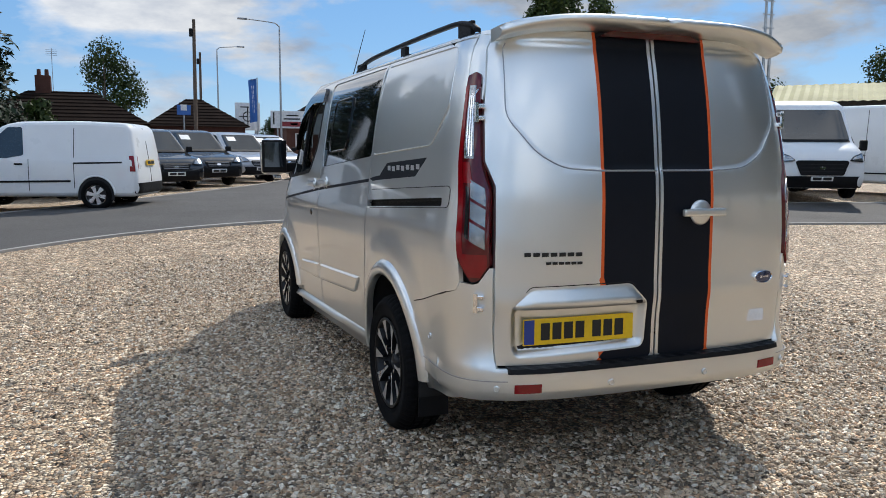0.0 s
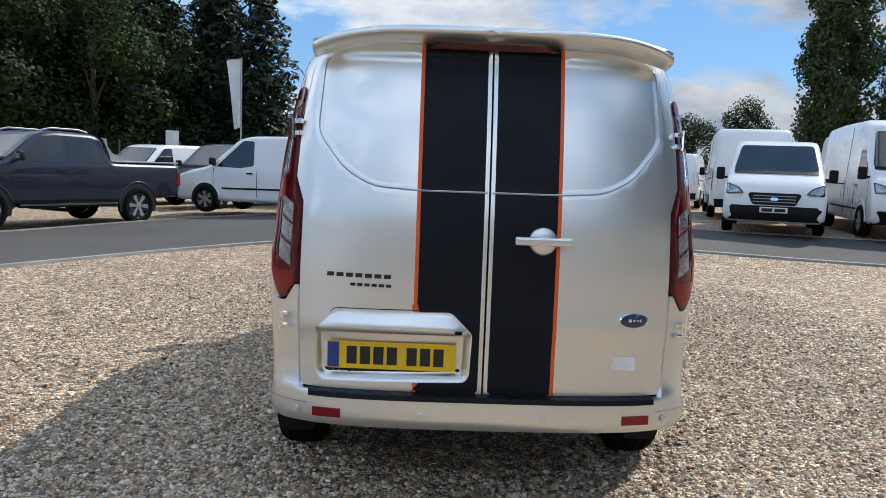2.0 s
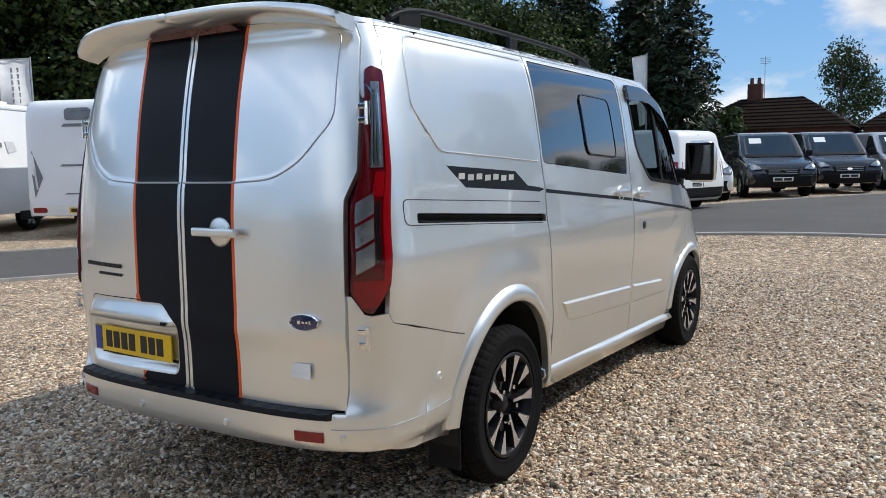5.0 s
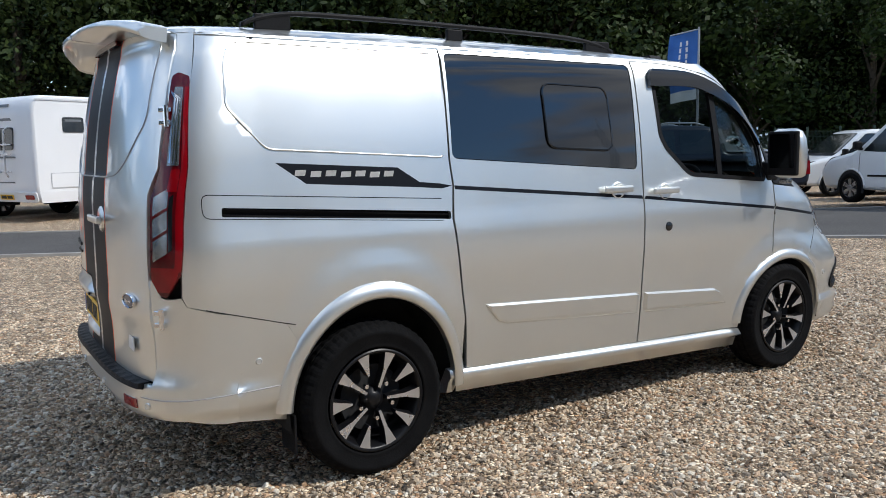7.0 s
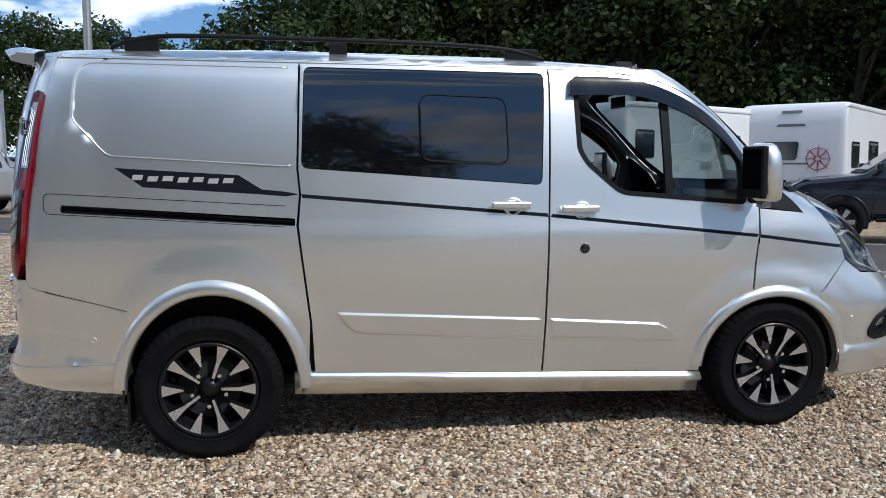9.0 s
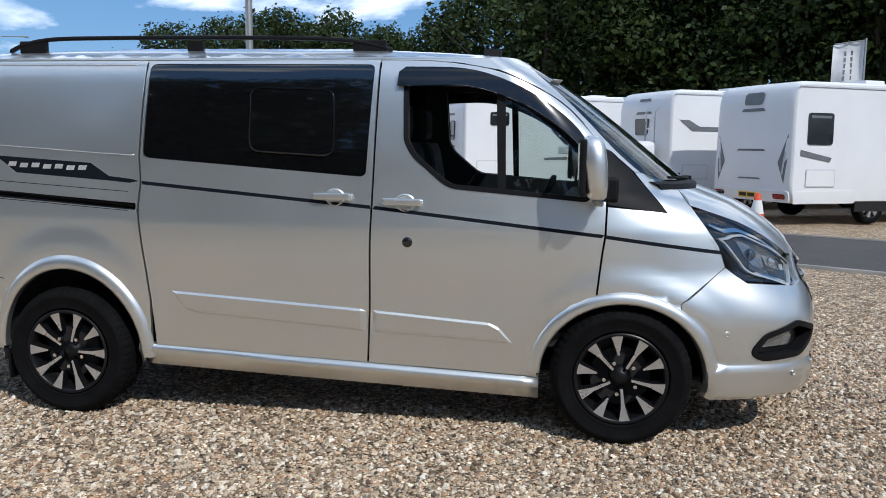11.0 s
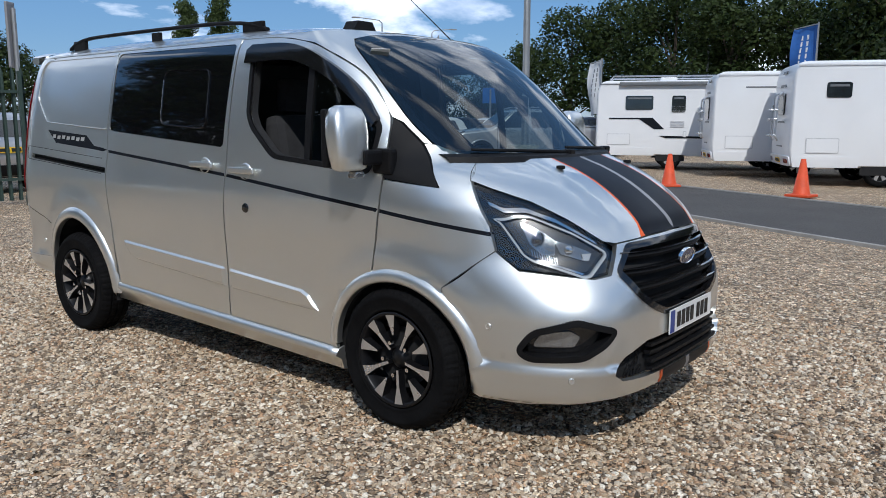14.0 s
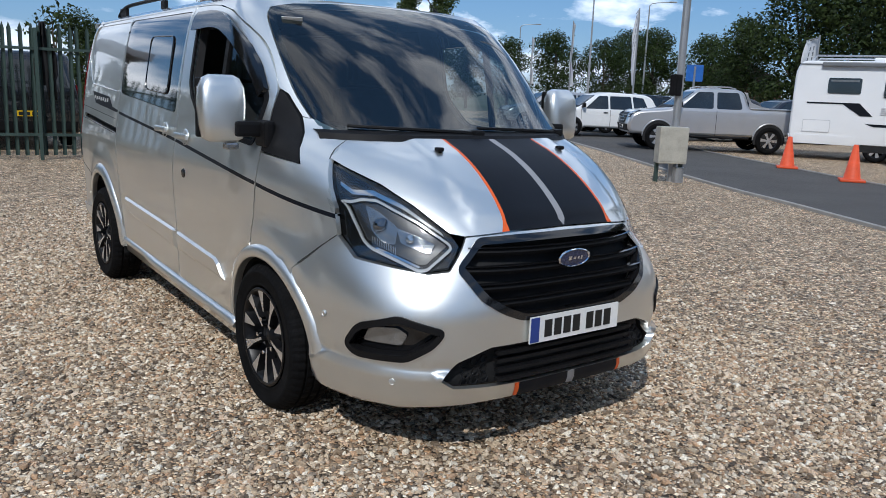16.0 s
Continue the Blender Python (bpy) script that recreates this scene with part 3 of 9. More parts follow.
def patch(bm, poly, fn, step=0.05, holes=(), feats=(), which=None, rim=0.0, scale=1.0, mirror=False, flip=False):
    """A panel: an outline in (u, v) with holes, filled with a fine net and laid on the surface fn(u, v)."""
    layer = bm.verts.layers.float_vector.get("surface") or bm.verts.layers.float_vector.new("surface")
    loops = [densify(list(poly), step)] + [densify(list(h), step) for h in holes]
    vs, es = [], []
    for lp in loops:
        o = len(vs)
        vs += [Vector(p) for p in lp]
        es += [(o + i, o + (i + 1) % len(lp)) for i in range(len(lp))]
    for ft, closed in feats:
        lp = densify(list(ft), step, closed)
        o = len(vs)
        vs += [Vector(p) for p in lp]
        es += [(o + i, o + (i + 1) % len(lp)) for i in range(len(lp) - (0 if closed else 1))]
    arr = np.array([(p.x, p.y) for p in vs])
    x0, y0 = arr[: len(loops[0])].min(0)
    x1, y1 = arr[: len(loops[0])].max(0)
    su = step / scale
    grid = []
    for i in range(int((x1 - x0) / su) + 1):
        for j in range(int((y1 - y0) / step) + 1):
            p = (x0 + (i + 0.5 * (j % 2)) * su, y0 + (j + 0.5) * step)
            dd = ((arr[:, 0] - p[0]) * scale) ** 2 + (arr[:, 1] - p[1]) ** 2
            if dd.min() > (0.45 * step) ** 2 and inside(p, loops[0]) and not any(inside(p, h) for h in loops[1:]):
                grid.append(Vector(p))
    v, e, f, *_ = delaunay_2d_cdt(vs + grid, es, [], 0, 1e-6)
    bv = {}

    def vert(k):
        if k not in bv:
            x, y = v[k].x, v[k].y
            q = fn(x, y)
            du, dv = fn(x + .0015, y) - fn(x - .0015, y), fn(x, y + .0015) - fn(x, y - .0015)
            nr = du.cross(dv)
            nr = nr.normalized() if nr.length > 1e-10 else Vector((0, 0, 0))
            bv[k] = bm.verts.new((-q.x, q.y, q.z) if mirror else q)
            bv[k][layer] = Vector((-nr.x, nr.y, nr.z)) if mirror else nr
        return bv[k]

    faces, count = [], {}
    for t in f:
        c = (v[t[0]] + v[t[1]] + v[t[2]]) / 3
        if abs((v[t[1]] - v[t[0]]).cross(v[t[2]] - v[t[0]])) < 1e-7:
            continue
        if inside(c, loops[0]) and not any(inside(c, h) for h in loops[1:]):
            try:
                fc = bm.faces.new([vert(k) for k in t])
            except ValueError:
                continue
            fc.smooth = True
            if which:
                fc.material_index = which(c.x, c.y)
            faces.append(fc)
            for a, b in ((t[0], t[1]), (t[1], t[2]), (t[2], t[0])):
                key = (min(a, b), max(a, b))
                count[key] = count.get(key, 0) + 1
    # turn the faces outwards
    mid = Vector((0, 1.5, 0.9))
    vote = sum((fc.normal if fc.normal.length else (fc.normal_update() or fc.normal)).dot(fc.calc_center_median() - mid) for fc in faces)
    if (vote < 0) != flip:
        bmesh.ops.reverse_faces(bm, faces=faces)
    for fc in faces:
        fc.normal_update()
    if sum(fc.normal.dot(fc.verts[0][layer]) for fc in faces) < 0:
        for q in bv.values():
            q[layer] = -q[layer]
    if rim:
        low = {}
        for (a, b), n in count.items():
            if n != 1:
                continue
            quad = []
            for k in (a, b):
                if k not in low:
                    q = fn(v[k].x, v[k].y, -rim)
                    q = Vector((-q.x, q.y, q.z)) if mirror else q
                    p = bv[k].co
                    low[k] = (bm.verts.new(p), bm.verts.new(q))
                quad.append(low[k])
            bm.faces.new((quad[0][0], quad[1][0], quad[1][1], quad[0][1]))
    return faces


van = thing("van", "silver metallic panel van with black and orange stripes on gravel", "van")


def both(name, build, material, label="", names=None):
    """The same part on the right and on the left side."""
    for mirror in (False, True):
        bm = bmesh.new()
        build(bm, mirror)
        part(name, bm, material, van, label)


def arc(cy, cz, ry, rz, a0, a1, n=24):
    return [(cy + ry * math.cos(radians(a0 + (a1 - a0) * k / n)), cz + rz * math.sin(radians(a0 + (a1 - a0) * k / n))) for k in range(n + 1)]


def cv(pts, n=4):
    """A smooth line through points."""
    return [(p.x, p.y) for p in curve_through(pts, n)]


G = 0.004  # half a panel gap
LINE_Z = [(.43, 1.262), (1.67, 1.160), (2.82, 1.044), (3.40, .968)]


def line_z(y):
    for (a, za), (b, zb) in zip(LINE_Z, LINE_Z[1:]):
        if y <= b:
            return za + (zb - za) * (y - a) / (b - a)
    return LINE_Z[-1][1]


# --- rear quarter panels
QUARTER = [(-.66, 1.895), (-.69, 1.76), (-.715, 1.66), (-.745, 1.40), (-.785, 1.10), (-.797, .98), (-.800, .883), (-.785, .846), (-.72, .829), (-.395, .734)] + [p for p in arc(*REAR_ARCH, 146, -4, 30)] + [(.425, .315), (.47, .395), (.478, .656 - .01), (.435, 1.0), (.420, 1.119), (.435, 1.269), (.424, 1.391), (.440, 1.88), (.44, 1.895)]
DECAL = [(-.401, 1.391), (.156, 1.359), (.262, 1.292), (.60, 1.258), (.60, 1.240), (.264, 1.268), (-.275, 1.302)]
SLOT = [(-.634, 1.222), (.60, 1.142), (.60, 1.106), (-.636, 1.186)]
RAILBOX = rounded([(-.709, 1.275), (.60, 1.200), (.60, 1.100), (-.708, 1.183)], 0.03)


def quarter(bm, mirror):
    ring = [arc(*(REAR_ARCH[:2]), REAR_ARCH[2] * k, REAR_ARCH[3] * k, 150, 12, 24) for k in (1.06, 1.13)]
    feats = [(PRESSED[:-12], False), (inset(PRESSED, .012), True), (inset(PRESSED, .024), True), (inset(PRESSED, -.014)[3:-14], False), (ring[0][:-2], False), (ring[1][2:-3], False)]
    feats += [([p for p in densify(DECAL, .05) if p[0] < .42], False)]
    patch(bm, QUARTER, side_map, 0.045, [rounded([p if p[0] < .5 else (.415, p[1] + .012) for p in SLOT], .008, 2)], feats, lambda u, v: 1 if inside((u, v), DECAL) else 0, 0.02, mirror=mirror)


both("quarter_panel", quarter, [SILVER, BLACKVINYL])


def slot(bm, mirror):
    y0, y1 = -.634, .428
    for k, (zo, xo, h) in enumerate(((.0, -.035, .045), (.010, -.012, .006), (-.012, -.008, .005))):
        prev = None
        for i in range(13):
            y = y0 + (y1 - y0) * i / 12
            z = 1.204 - .0755 * (y - y0) / 1.06 + zo
            x = (side_x(y, z) + xo) * (-1 if mirror else 1)
            row = [bm.verts.new((x, y, z - h / 2)), bm.verts.new((x, y, z + h / 2)), bm.verts.new((x * .97, y, z + h / 2)), bm.verts.new((x * .97, y, z - h / 2))]
            if prev:
                for q in range(4):
                    bm.faces.new((prev[q], prev[(q + 1) % 4], row[(q + 1) % 4], row[q]))
            prev = row
    bmesh.ops.recalc_face_normals(bm, faces=bm.faces)


both("door_track", slot, PLASTIC, "black sliding door track")


def rail_line(bm, mirror):
    pts = [p for p in densify(RAILBOX, .05) if p[0] < .41]
    i0 = max(range(len(pts)), key=lambda i: math.hypot(pts[i][0] - pts[i - 1][0], pts[i][1] - pts[i - 1][1]))
    pts = pts[i0:] + pts[:i0]
    tube(bm, [side_map(y, z, -.0005) * 1 if not mirror else Vector((-side_map(y, z, -.0005).x, y, z)) for y, z in pts], .0022, 4)


# near-black tube paints the shade line of the rail recess's crease
both("panel_crease", rail_line, GAP)


def press_line(bm, mirror):
    pts = [p for p in densify(PRESSED, .03) if p[0] < .40]
    i0 = max(range(len(pts)), key=lambda i: math.hypot(pts[i][0] - pts[i - 1][0], pts[i][1] - pts[i - 1][1]))
    pts = [side_map(y, z, .0) for y, z in pts[i0:] + pts[:i0]]
    tube(bm, [Vector((-p.x if mirror else p.x, p.y, p.z)) for p in pts], .003, 6)
    for f in bm.faces:
        f.smooth = True


both("pressed_edge", press_line, SILVER)


def decal_bar(i):
    def build(bm, mirror):
        s = -1 if mirror else 1
        y = -.325 + .068 * i
        z = 1.348 - .035 * (y + .33) - (.004 if i % 2 else 0)
        rows = [side_map(y + dy, z + dz, .0018) for dy, dz in ((0, -.012), (.046, -.012), (.053, .012), (.007, .012))]
        bm.faces.new([bm.verts.new((s * q.x, q.y, q.z)) for q in rows])
        bmesh.ops.solidify(bm, geom=bm.faces[:], thickness=.0012)

    return build


for i in range(7):
    both("decal_bar", decal_bar(i), PLATEWHITE)

# --- sliding doors with a dark window
SDOOR = [(.450, 1.895), (.434, 1.391), (.445, 1.269), (.432, 1.119), (.445, 1.0), (.488, .65), (.500, .400), (1.05, .378), (1.648, .356), (1.660, .628), (1.664, 1.0), (1.672, 1.25), (1.690, 1.9)]
SGLASS = rounded([(.466, 1.880), (1.668, 1.876), (1.640, 1.310), (.446, 1.392)], .035)
SMALLWIN = rounded([(1.022, 1.757), (1.462, 1.746), (1.470, 1.412), (1.024, 1.434)], .06, 5)


def sdoor(bm, mirror):
    lo = [(y, line_z(y) - .009) for y in np.linspace(.45, 1.665, 14)]
    hi = [(y, line_z(y) + .009) for y in np.linspace(.45, 1.665, 14)]
    patch(bm, SDOOR, side_map, .05, [SGLASS], [(lo, False), (hi, False)], lambda u, v: 1 if abs(v - line_z(u)) < .009 else 0, .02, mirror=mirror)


both("sliding_door", sdoor, [SILVER, BLACKVINYL])


def pane(outline, off, step=.08, holes=(), rim=0.01):
    def build(bm, mirror):
        patch(bm, outline, lambda u, v, o=0.0: side_map(u, v, off + o), step, holes, rim=rim, mirror=mirror)

    return build


both("side_window", pane(inset(SGLASS, .004), -.004, .03, holes=[SMALLWIN]), PRIVACY, "black privacy glass")
both("opening_window", pane(inset(SMALLWIN, .006), .001, .03), PRIVACY, "small dark sliding window pane")


def window_seal(bm, mirror):
    pts = [side_map(y, z, .001) for y, z in SMALLWIN]
    pts = [Vector((-p.x, p.y, p.z)) if mirror else p for p in pts]
    tube(bm, pts + pts[:1], .005, 5)


both("window_seal", window_seal, GLOSSBLACK)


def moulding(top, low):
    """A raised bar between an upper and a lower line, thinning out at its ends."""
    def at(L, y):
        for (a, za), (b, zb) in zip(L, L[1:]):
            if y <= b:
                return za + (zb - za) * (y - a) / (b - a)
        return L[-1][1]

    def build(bm, mirror):
        s = -1 if mirror else 1
        ys = sorted(set(list(np.linspace(top[0][0], top[-1][0], 40)) + [p[0] for p in top + low]))
        prev = None
        for y in ys:
            zt, zl = at(top, y), at(low, y)
            h = max(zt - zl, .001)
            e = sstep(min(y - ys[0], ys[-1] - y) / .012) * sstep(h / .03)
            row = []
            for k, o in ((0, -.004), (0, .002), (min(.010, h * .3), .015 * e), (h * .80, .013 * e), (h * .93, .010 * e), (h, .002), (h, -.004)):
                q = side_map(y, zt - k, o)
                row.append(bm.verts.new((s * q.x, q.y, q.z)))
            if prev:
                for a in range(len(row) - 1):
                    bm.faces.new((prev[a], prev[a + 1], row[a + 1], row[a]))
            prev = row
        bmesh.ops.recalc_face_normals(bm, faces=bm.faces)
        if (sum(f.normal.x for f in bm.faces) < 0) != mirror:
            bmesh.ops.reverse_faces(bm, faces=bm.faces)

    return build


both("door_moulding", moulding([(.604, .697), (1.645, .637)], [(.604, .694), (.68, .603), (.735, .585), (1.645, .525)]), SILVER)

# --- front doors
FDOOR = [(1.700, 1.896), (1.682, 1.25), (1.674, 1.0), (1.670, .628), (1.658, .355), (2.1, .340), (2.520, .322)]
FDOOR += [p for p in arc(FRONT_ARCH[0], FRONT_ARCH[1], .425, .40, 176, 113, 12)]
DOORTOP = cv([(2.822, 1.30), (2.80, 1.47), (2.70, 1.60), (2.60, 1.69), (2.485, 1.758), (2.30, 1.838), (2.10, 1.878), (1.95, 1.892), (1.83, 1.896)])
FDOOR += [(2.792, .72), (2.815, .95), (2.828, 1.05), (2.832, 1.19)] + DOORTOP
FWIN = rounded([(1.832, 1.845), (1.845, 1.495), (1.885, 1.425), (2.038, 1.296), (2.081, 1.275), (2.745, 1.222)] + cv([(2.765, 1.42), (2.66, 1.565), (2.50, 1.69), (2.28, 1.79), (2.10, 1.835), (1.93, 1.845)]), .025)


def fdoor(bm, mirror):
    lo = [(y, line_z(y) - .009) for y in np.linspace(1.69, 2.815, 14)]
    hi = [(y, line_z(y) + .009) for y in np.linspace(1.69, 2.815, 14)]
    patch(bm, FDOOR, side_map, .05, [FWIN], [(lo, False), (hi, False)], lambda u, v: 1 if abs(v - line_z(u)) < .009 else 0, .02, mirror=mirror)


both("front_door", fdoor, [SILVER, BLACKVINYL])
both("door_moulding", moulding([(1.684, .634), (2.277, .592), (2.325, .569), (2.392, .493)], [(1.684, .522), (2.392, .491)]), SILVER)


def door_card(bm, mirror):
    patch(bm, [(1.69, 1.88), (1.68, .45), (2.5, .45), (2.8, .75), (2.80, 1.45), (2.48, 1.73), (2.1, 1.86)], lambda u, v, o=0.0: side_map(u, v, -.06 + o), .12, [inset(FWIN, .004)], rim=-.045, mirror=mirror)


both("door_card", door_card, TRIM)


def frame_strip(outline, a, b):
    def build(bm, mirror):
        patch(bm, inset(outline, -a), lambda u, v, o=0.0: side_map(u, v, .003 + o), .06, [inset(outline, b)], rim=.012, mirror=mirror)

    return build


both("window_frame", frame_strip(FWIN, .016, .008), PLASTIC)
QUARTERGLASS = [(2.345, 1.255), (2.745, 1.222), (2.765, 1.42), (2.66, 1.565), (2.50, 1.69), (2.32, 1.772)]
both("quarter_glass", pane(inset(QUARTERGLASS, .004), -.012, .1, rim=.004), WINDOW)
both("window_divider", pane([(2.305, 1.262), (2.345, 1.258), (2.33, 1.77), (2.285, 1.785)], .0, .08, rim=.02), PLASTIC)
DEFLECTOR = [(1.790, 1.765), (1.795, 1.835)] + cv([(1.83, 1.862), (2.10, 1.856), (2.29, 1.812), (2.50, 1.712), (2.66, 1.592), (2.76, 1.47)]) + cv([(2.74, 1.43), (2.63, 1.545), (2.46, 1.66), (2.26, 1.74), (2.10, 1.77), (1.84, 1.765)])


def deflector(bm, mirror):
    patch(bm, DEFLECTOR, lambda u, v, o=0.0: side_map(u, v, .026 + o), .03, rim=.022, mirror=mirror)


both("wind_deflector", deflector, GLOSSBLACK, "smoked black wind deflector")

# --- sills
def sill(bm, mirror):
    s = -1 if mirror else 1
    rows = []
    for i in range(25):
        y = .40 + (2.53 - .40) * i / 24
        zt = .416 - .04 * (y - .43)
        b = .02 * sstep((y - .9) / .3)
        prof = [(VW(zt) - .035, zt - .010), (VW(zt) + .003 + b * .2, zt - .018), (VW(zt) + .010 + b, zt - .050), (VW(zt) - .012, zt - .075), (VW(zt) - .03, zt - .13), (VW(zt) - .12, zt - .15)]
        rows.append([bm.verts.new((s * x, y, z)) for x, z in prof])
    for r0, r1 in zip(rows, rows[1:]):
        for k in range(5):
            bm.faces.new((r0[k], r0[k + 1], r1[k + 1], r1[k])).smooth = True
    bm.faces.new(rows[0])
    bm.faces.new(rows[-1][::-1])
    bmesh.ops.recalc_face_normals(bm, faces=bm.faces)


both("sill", sill, SILVER)

# --- front wings, nose, bonnet
SEAM_F = [(3.425, .895), (3.19, .72)]
FENDER = [(2.842, 1.185), (2.838, 1.05), (2.825, .95), (2.802, .725)] + [p for p in arc(FRONT_ARCH[0], FRONT_ARCH[1], .41, .385, 110, 50, 10)] + [(3.205, .725), (3.42, .898), (3.385, 1.0), (3.25, 1.19), (3.19, 1.285), (3.02, 1.345), (2.975, 1.352), (3.135, 1.158)]


def fender(bm, mirror):
    lo = [(y, line_z(y) - .009) for y in np.linspace(2.835, 3.40, 8)]
    hi = [(y, line_z(y) + .009) for y in np.linspace(2.835, 3.40, 8)]
    patch(bm, FENDER, side_map, .04, [], [(lo, False), (hi, False)], lambda u, v: 1 if abs(v - line_z(u)) < .009 else 0, .02, mirror=mirror)


both("front_wing", fender, [SILVER, BLACKVINYL])
both("mirror_panel", pane([(2.842, 1.195), (3.13, 1.160), (2.965, 1.352), (2.85, 1.45), (2.815, 1.47), (2.835, 1.30)], .004, .07, rim=.02), PLASTIC, "black triangular panel")


def wing_corner(bm, mirror):
    patch(bm, [(side_th(3.30, 1.20), 1.20), (side_th(3.02, 1.35), 1.35), (nose_at(.70, 1.31), 1.31), (nose_at(.70, 1.25), 1.25)], lambda u, v, o=0.0: front_map(u, v, -.004 + o), .05, scale=.8, mirror=mirror)


def side_th(y, z):
    f, d, n = VF(z), VD(z), VN(z)
    return math.asin(min(1, max(0, (y - (f - d)) / d) ** (n / 2)))


both("wing_corner", wing_corner, SILVER)


# --- raised lips round the wheel arches, seams in the skin
def arch_lip(a, a0, a1):
    def build(bm, mirror):
        s = -1 if mirror else 1
        prev = None
        for i in range(49):
            t = radians(a0 + (a1 - a0) * i / 48)
            row = []
            for k, o in ((.985, -.03), (.99, .004), (1.03, .011), (1.10, .012), (1.135, .008), (1.15, -.004)):
                y, z = a[0] + a[2] * k * math.cos(t), a[1] + a[3] * k * math.sin(t)
                q = side_map(y, z, o)
                row.append(bm.verts.new((s * q.x, q.y, q.z)))
            if prev:
                for k in range(5):
                    bm.faces.new((prev[k], prev[k + 1], row[k + 1], row[k])).smooth = k > 0
            prev = row
        bmesh.ops.recalc_face_normals(bm, faces=bm.faces)
        if (sum(f.normal.x for f in bm.faces) < 0) != mirror:
            bmesh.ops.reverse_faces(bm, faces=bm.faces)

    return build


both("arch_lip", arch_lip(REAR_ARCH, 178, -1), SILVER)
both("arch_lip", arch_lip(FRONT_ARCH, 178, 0), SILVER)


def seam(points, r=.0022):
    def build(bm, mirror):
        s = -1 if mirror else 1
        q = [side_map(y, z, .0004) for y, z in densify(points, .02, False)]
        tube(bm, [Vector((s * p.x, p.y, p.z)) for p in q], r, 5)

    return build


both("panel_seam", seam([(-.72, .8285), (-.43, .745)]), GAP)
both("panel_seam", seam([(-.43, .745), (-.36, .728)]), GAP)
both("panel_seam", seam([(3.42, .8965), (3.24, .752)], .0014), GAP)
both("panel_seam", seam([(3.25, 1.19), (3.19, 1.285), (3.05, 1.335)], .0018), GAP)

# dark inner shell behind the panel gaps


def shell(bm, mirror):
    out = [(-.70, 1.88), (-.74, .85), (-.40, .74)] + arc(0.02, .335, .44, .50, 150, 0, 20) + [(.46, .30), (2.5, .27)] + arc(2.94, .335, .45, .42, 178, 95, 14) + [(2.86, 1.28), (2.80, 1.44), (2.48, 1.74), (2.1, 1.86), (1.9, 1.885)]
    patch(bm, out, lambda u, v, o=0.0: side_map(u, v, -.05 + o), .07, [inset(FWIN, -.012)], mirror=mirror)


both("inner_shell", shell, GAP)


def roof_edge(bm, mirror):
    patch(bm, [(-.66, 1.902), (-.64, 1.912), (1.7, 1.912), (2.1, 1.912), (2.24, 1.905), (2.31, 1.846), (2.10, 1.884), (1.95, 1.898), (1.7, 1.902)], side_map, .06, rim=.02, mirror=mirror)


both("roof_edge", roof_edge, SILVER)

ROOF_C = smooth_table([(-.86, 1.955), (-.4, 1.98), (.2, 1.99), (1.5, 1.985), (2.0, 1.965), (2.45, 1.925)])


ROOF_EDGE = 1.908


def roof_map(x, y, off=0.0):
    half = max(.15, side_x(y, ROOF_EDGE))
    u = min(1.0, abs(x) / half)
    z = ROOF_C(y) - (ROOF_C(y) - ROOF_EDGE) * u ** 6 + off
    for c in (-.55, -.33, -.11, .11, .33, .55):
        if .1 < y < 1.75:
            z += .006 * math.exp(-((x - c) / .04) ** 2) * sstep((y - .1) / .1) * sstep((1.75 - y) / .1)
    return Vector((x, y, z))


bm = bmesh.new()
rim_y = [-.825, -.815, -.80, -.78, -.74, -.70, -.64, -.56, -.46] + [-.36 + .2 * k for k in range(13)] + [2.16, 2.24, 2.30, 2.35, 2.39, 2.415, 2.43]
right = [(side_x(y, ROOF_EDGE) + .001, y) for y in rim_y]
patch(bm, right + [(-x, y) for x, y in right[::-1]], roof_map, .055, rim=.02)
part("roof", bm, SILVER, van)

# --- nose


def side_th(y, z):
    f, d, n = VF(z), VD(z), VN(z)
    return math.asin(min(1, max(0, (y - (f - d)) / d) ** (n / 2)))


def sym(pts):
    """A half outline and its mirror image, in (th, z)."""
    return pts + [(math.pi - a, z) for a, z in pts[::-1]]


def nx(pts):
    return [(nose_at(x, z), z) for x, z in pts]


HL = [(side_th(3.233, 1.189), 1.189), (side_th(3.33, 1.04), 1.04), (side_th(3.425, .893), .893), (side_th(3.535, .823), .823)] + nx([(.634, .793), (.564, .806), (.498, .885), (.520, .935), (.60, 1.03), (.665, 1.10), (.735, 1.155)])
GRILLE = rounded(sym(nx([(.05, .933), (.25, .93), (.43, .921), (.533, .812), (.465, .70), (.38, .645), (.27, .602), (.05, .598)])[0:8]), .03, 4)
FOG = rounded(nx([(.858, .482), (.842, .575), (.755, .632), (.612, .582), (.652, .52), (.731, .457), (.84, .443)]), .045, 6)
LOWGR = sym(nx([(.0, .508), (.43, .506), (.565, .455), (.622, .385), (.575, .352), (.36, .345), (.0, .342)]))
FASCIA = [(side_th(3.423, .8935), .8935), (side_th(3.207, .722), .722)] + [(side_th(y, z), z) for y, z in arc(2.94, .335, .41, .385, 50, -12, 14)] + [(side_th(3.37, .235), .235), (side_th(3.60, .235), .235)] + nx([(.66, .27), (.40, .283), (.15, .285)])
TOPEDGE = [(side_th(3.535, .818), .818)] + nx([(.634, .788), (.562, .80), (.492, .884), (.47, .925), (.25, .944), (.0, .949)])
FULL = TOPEDGE[::-1] + FASCIA + [(math.pi - a, z) for a, z in FASCIA[::-1]] + [(math.pi - a, z) for a, z in TOPEDGE[:-1]]


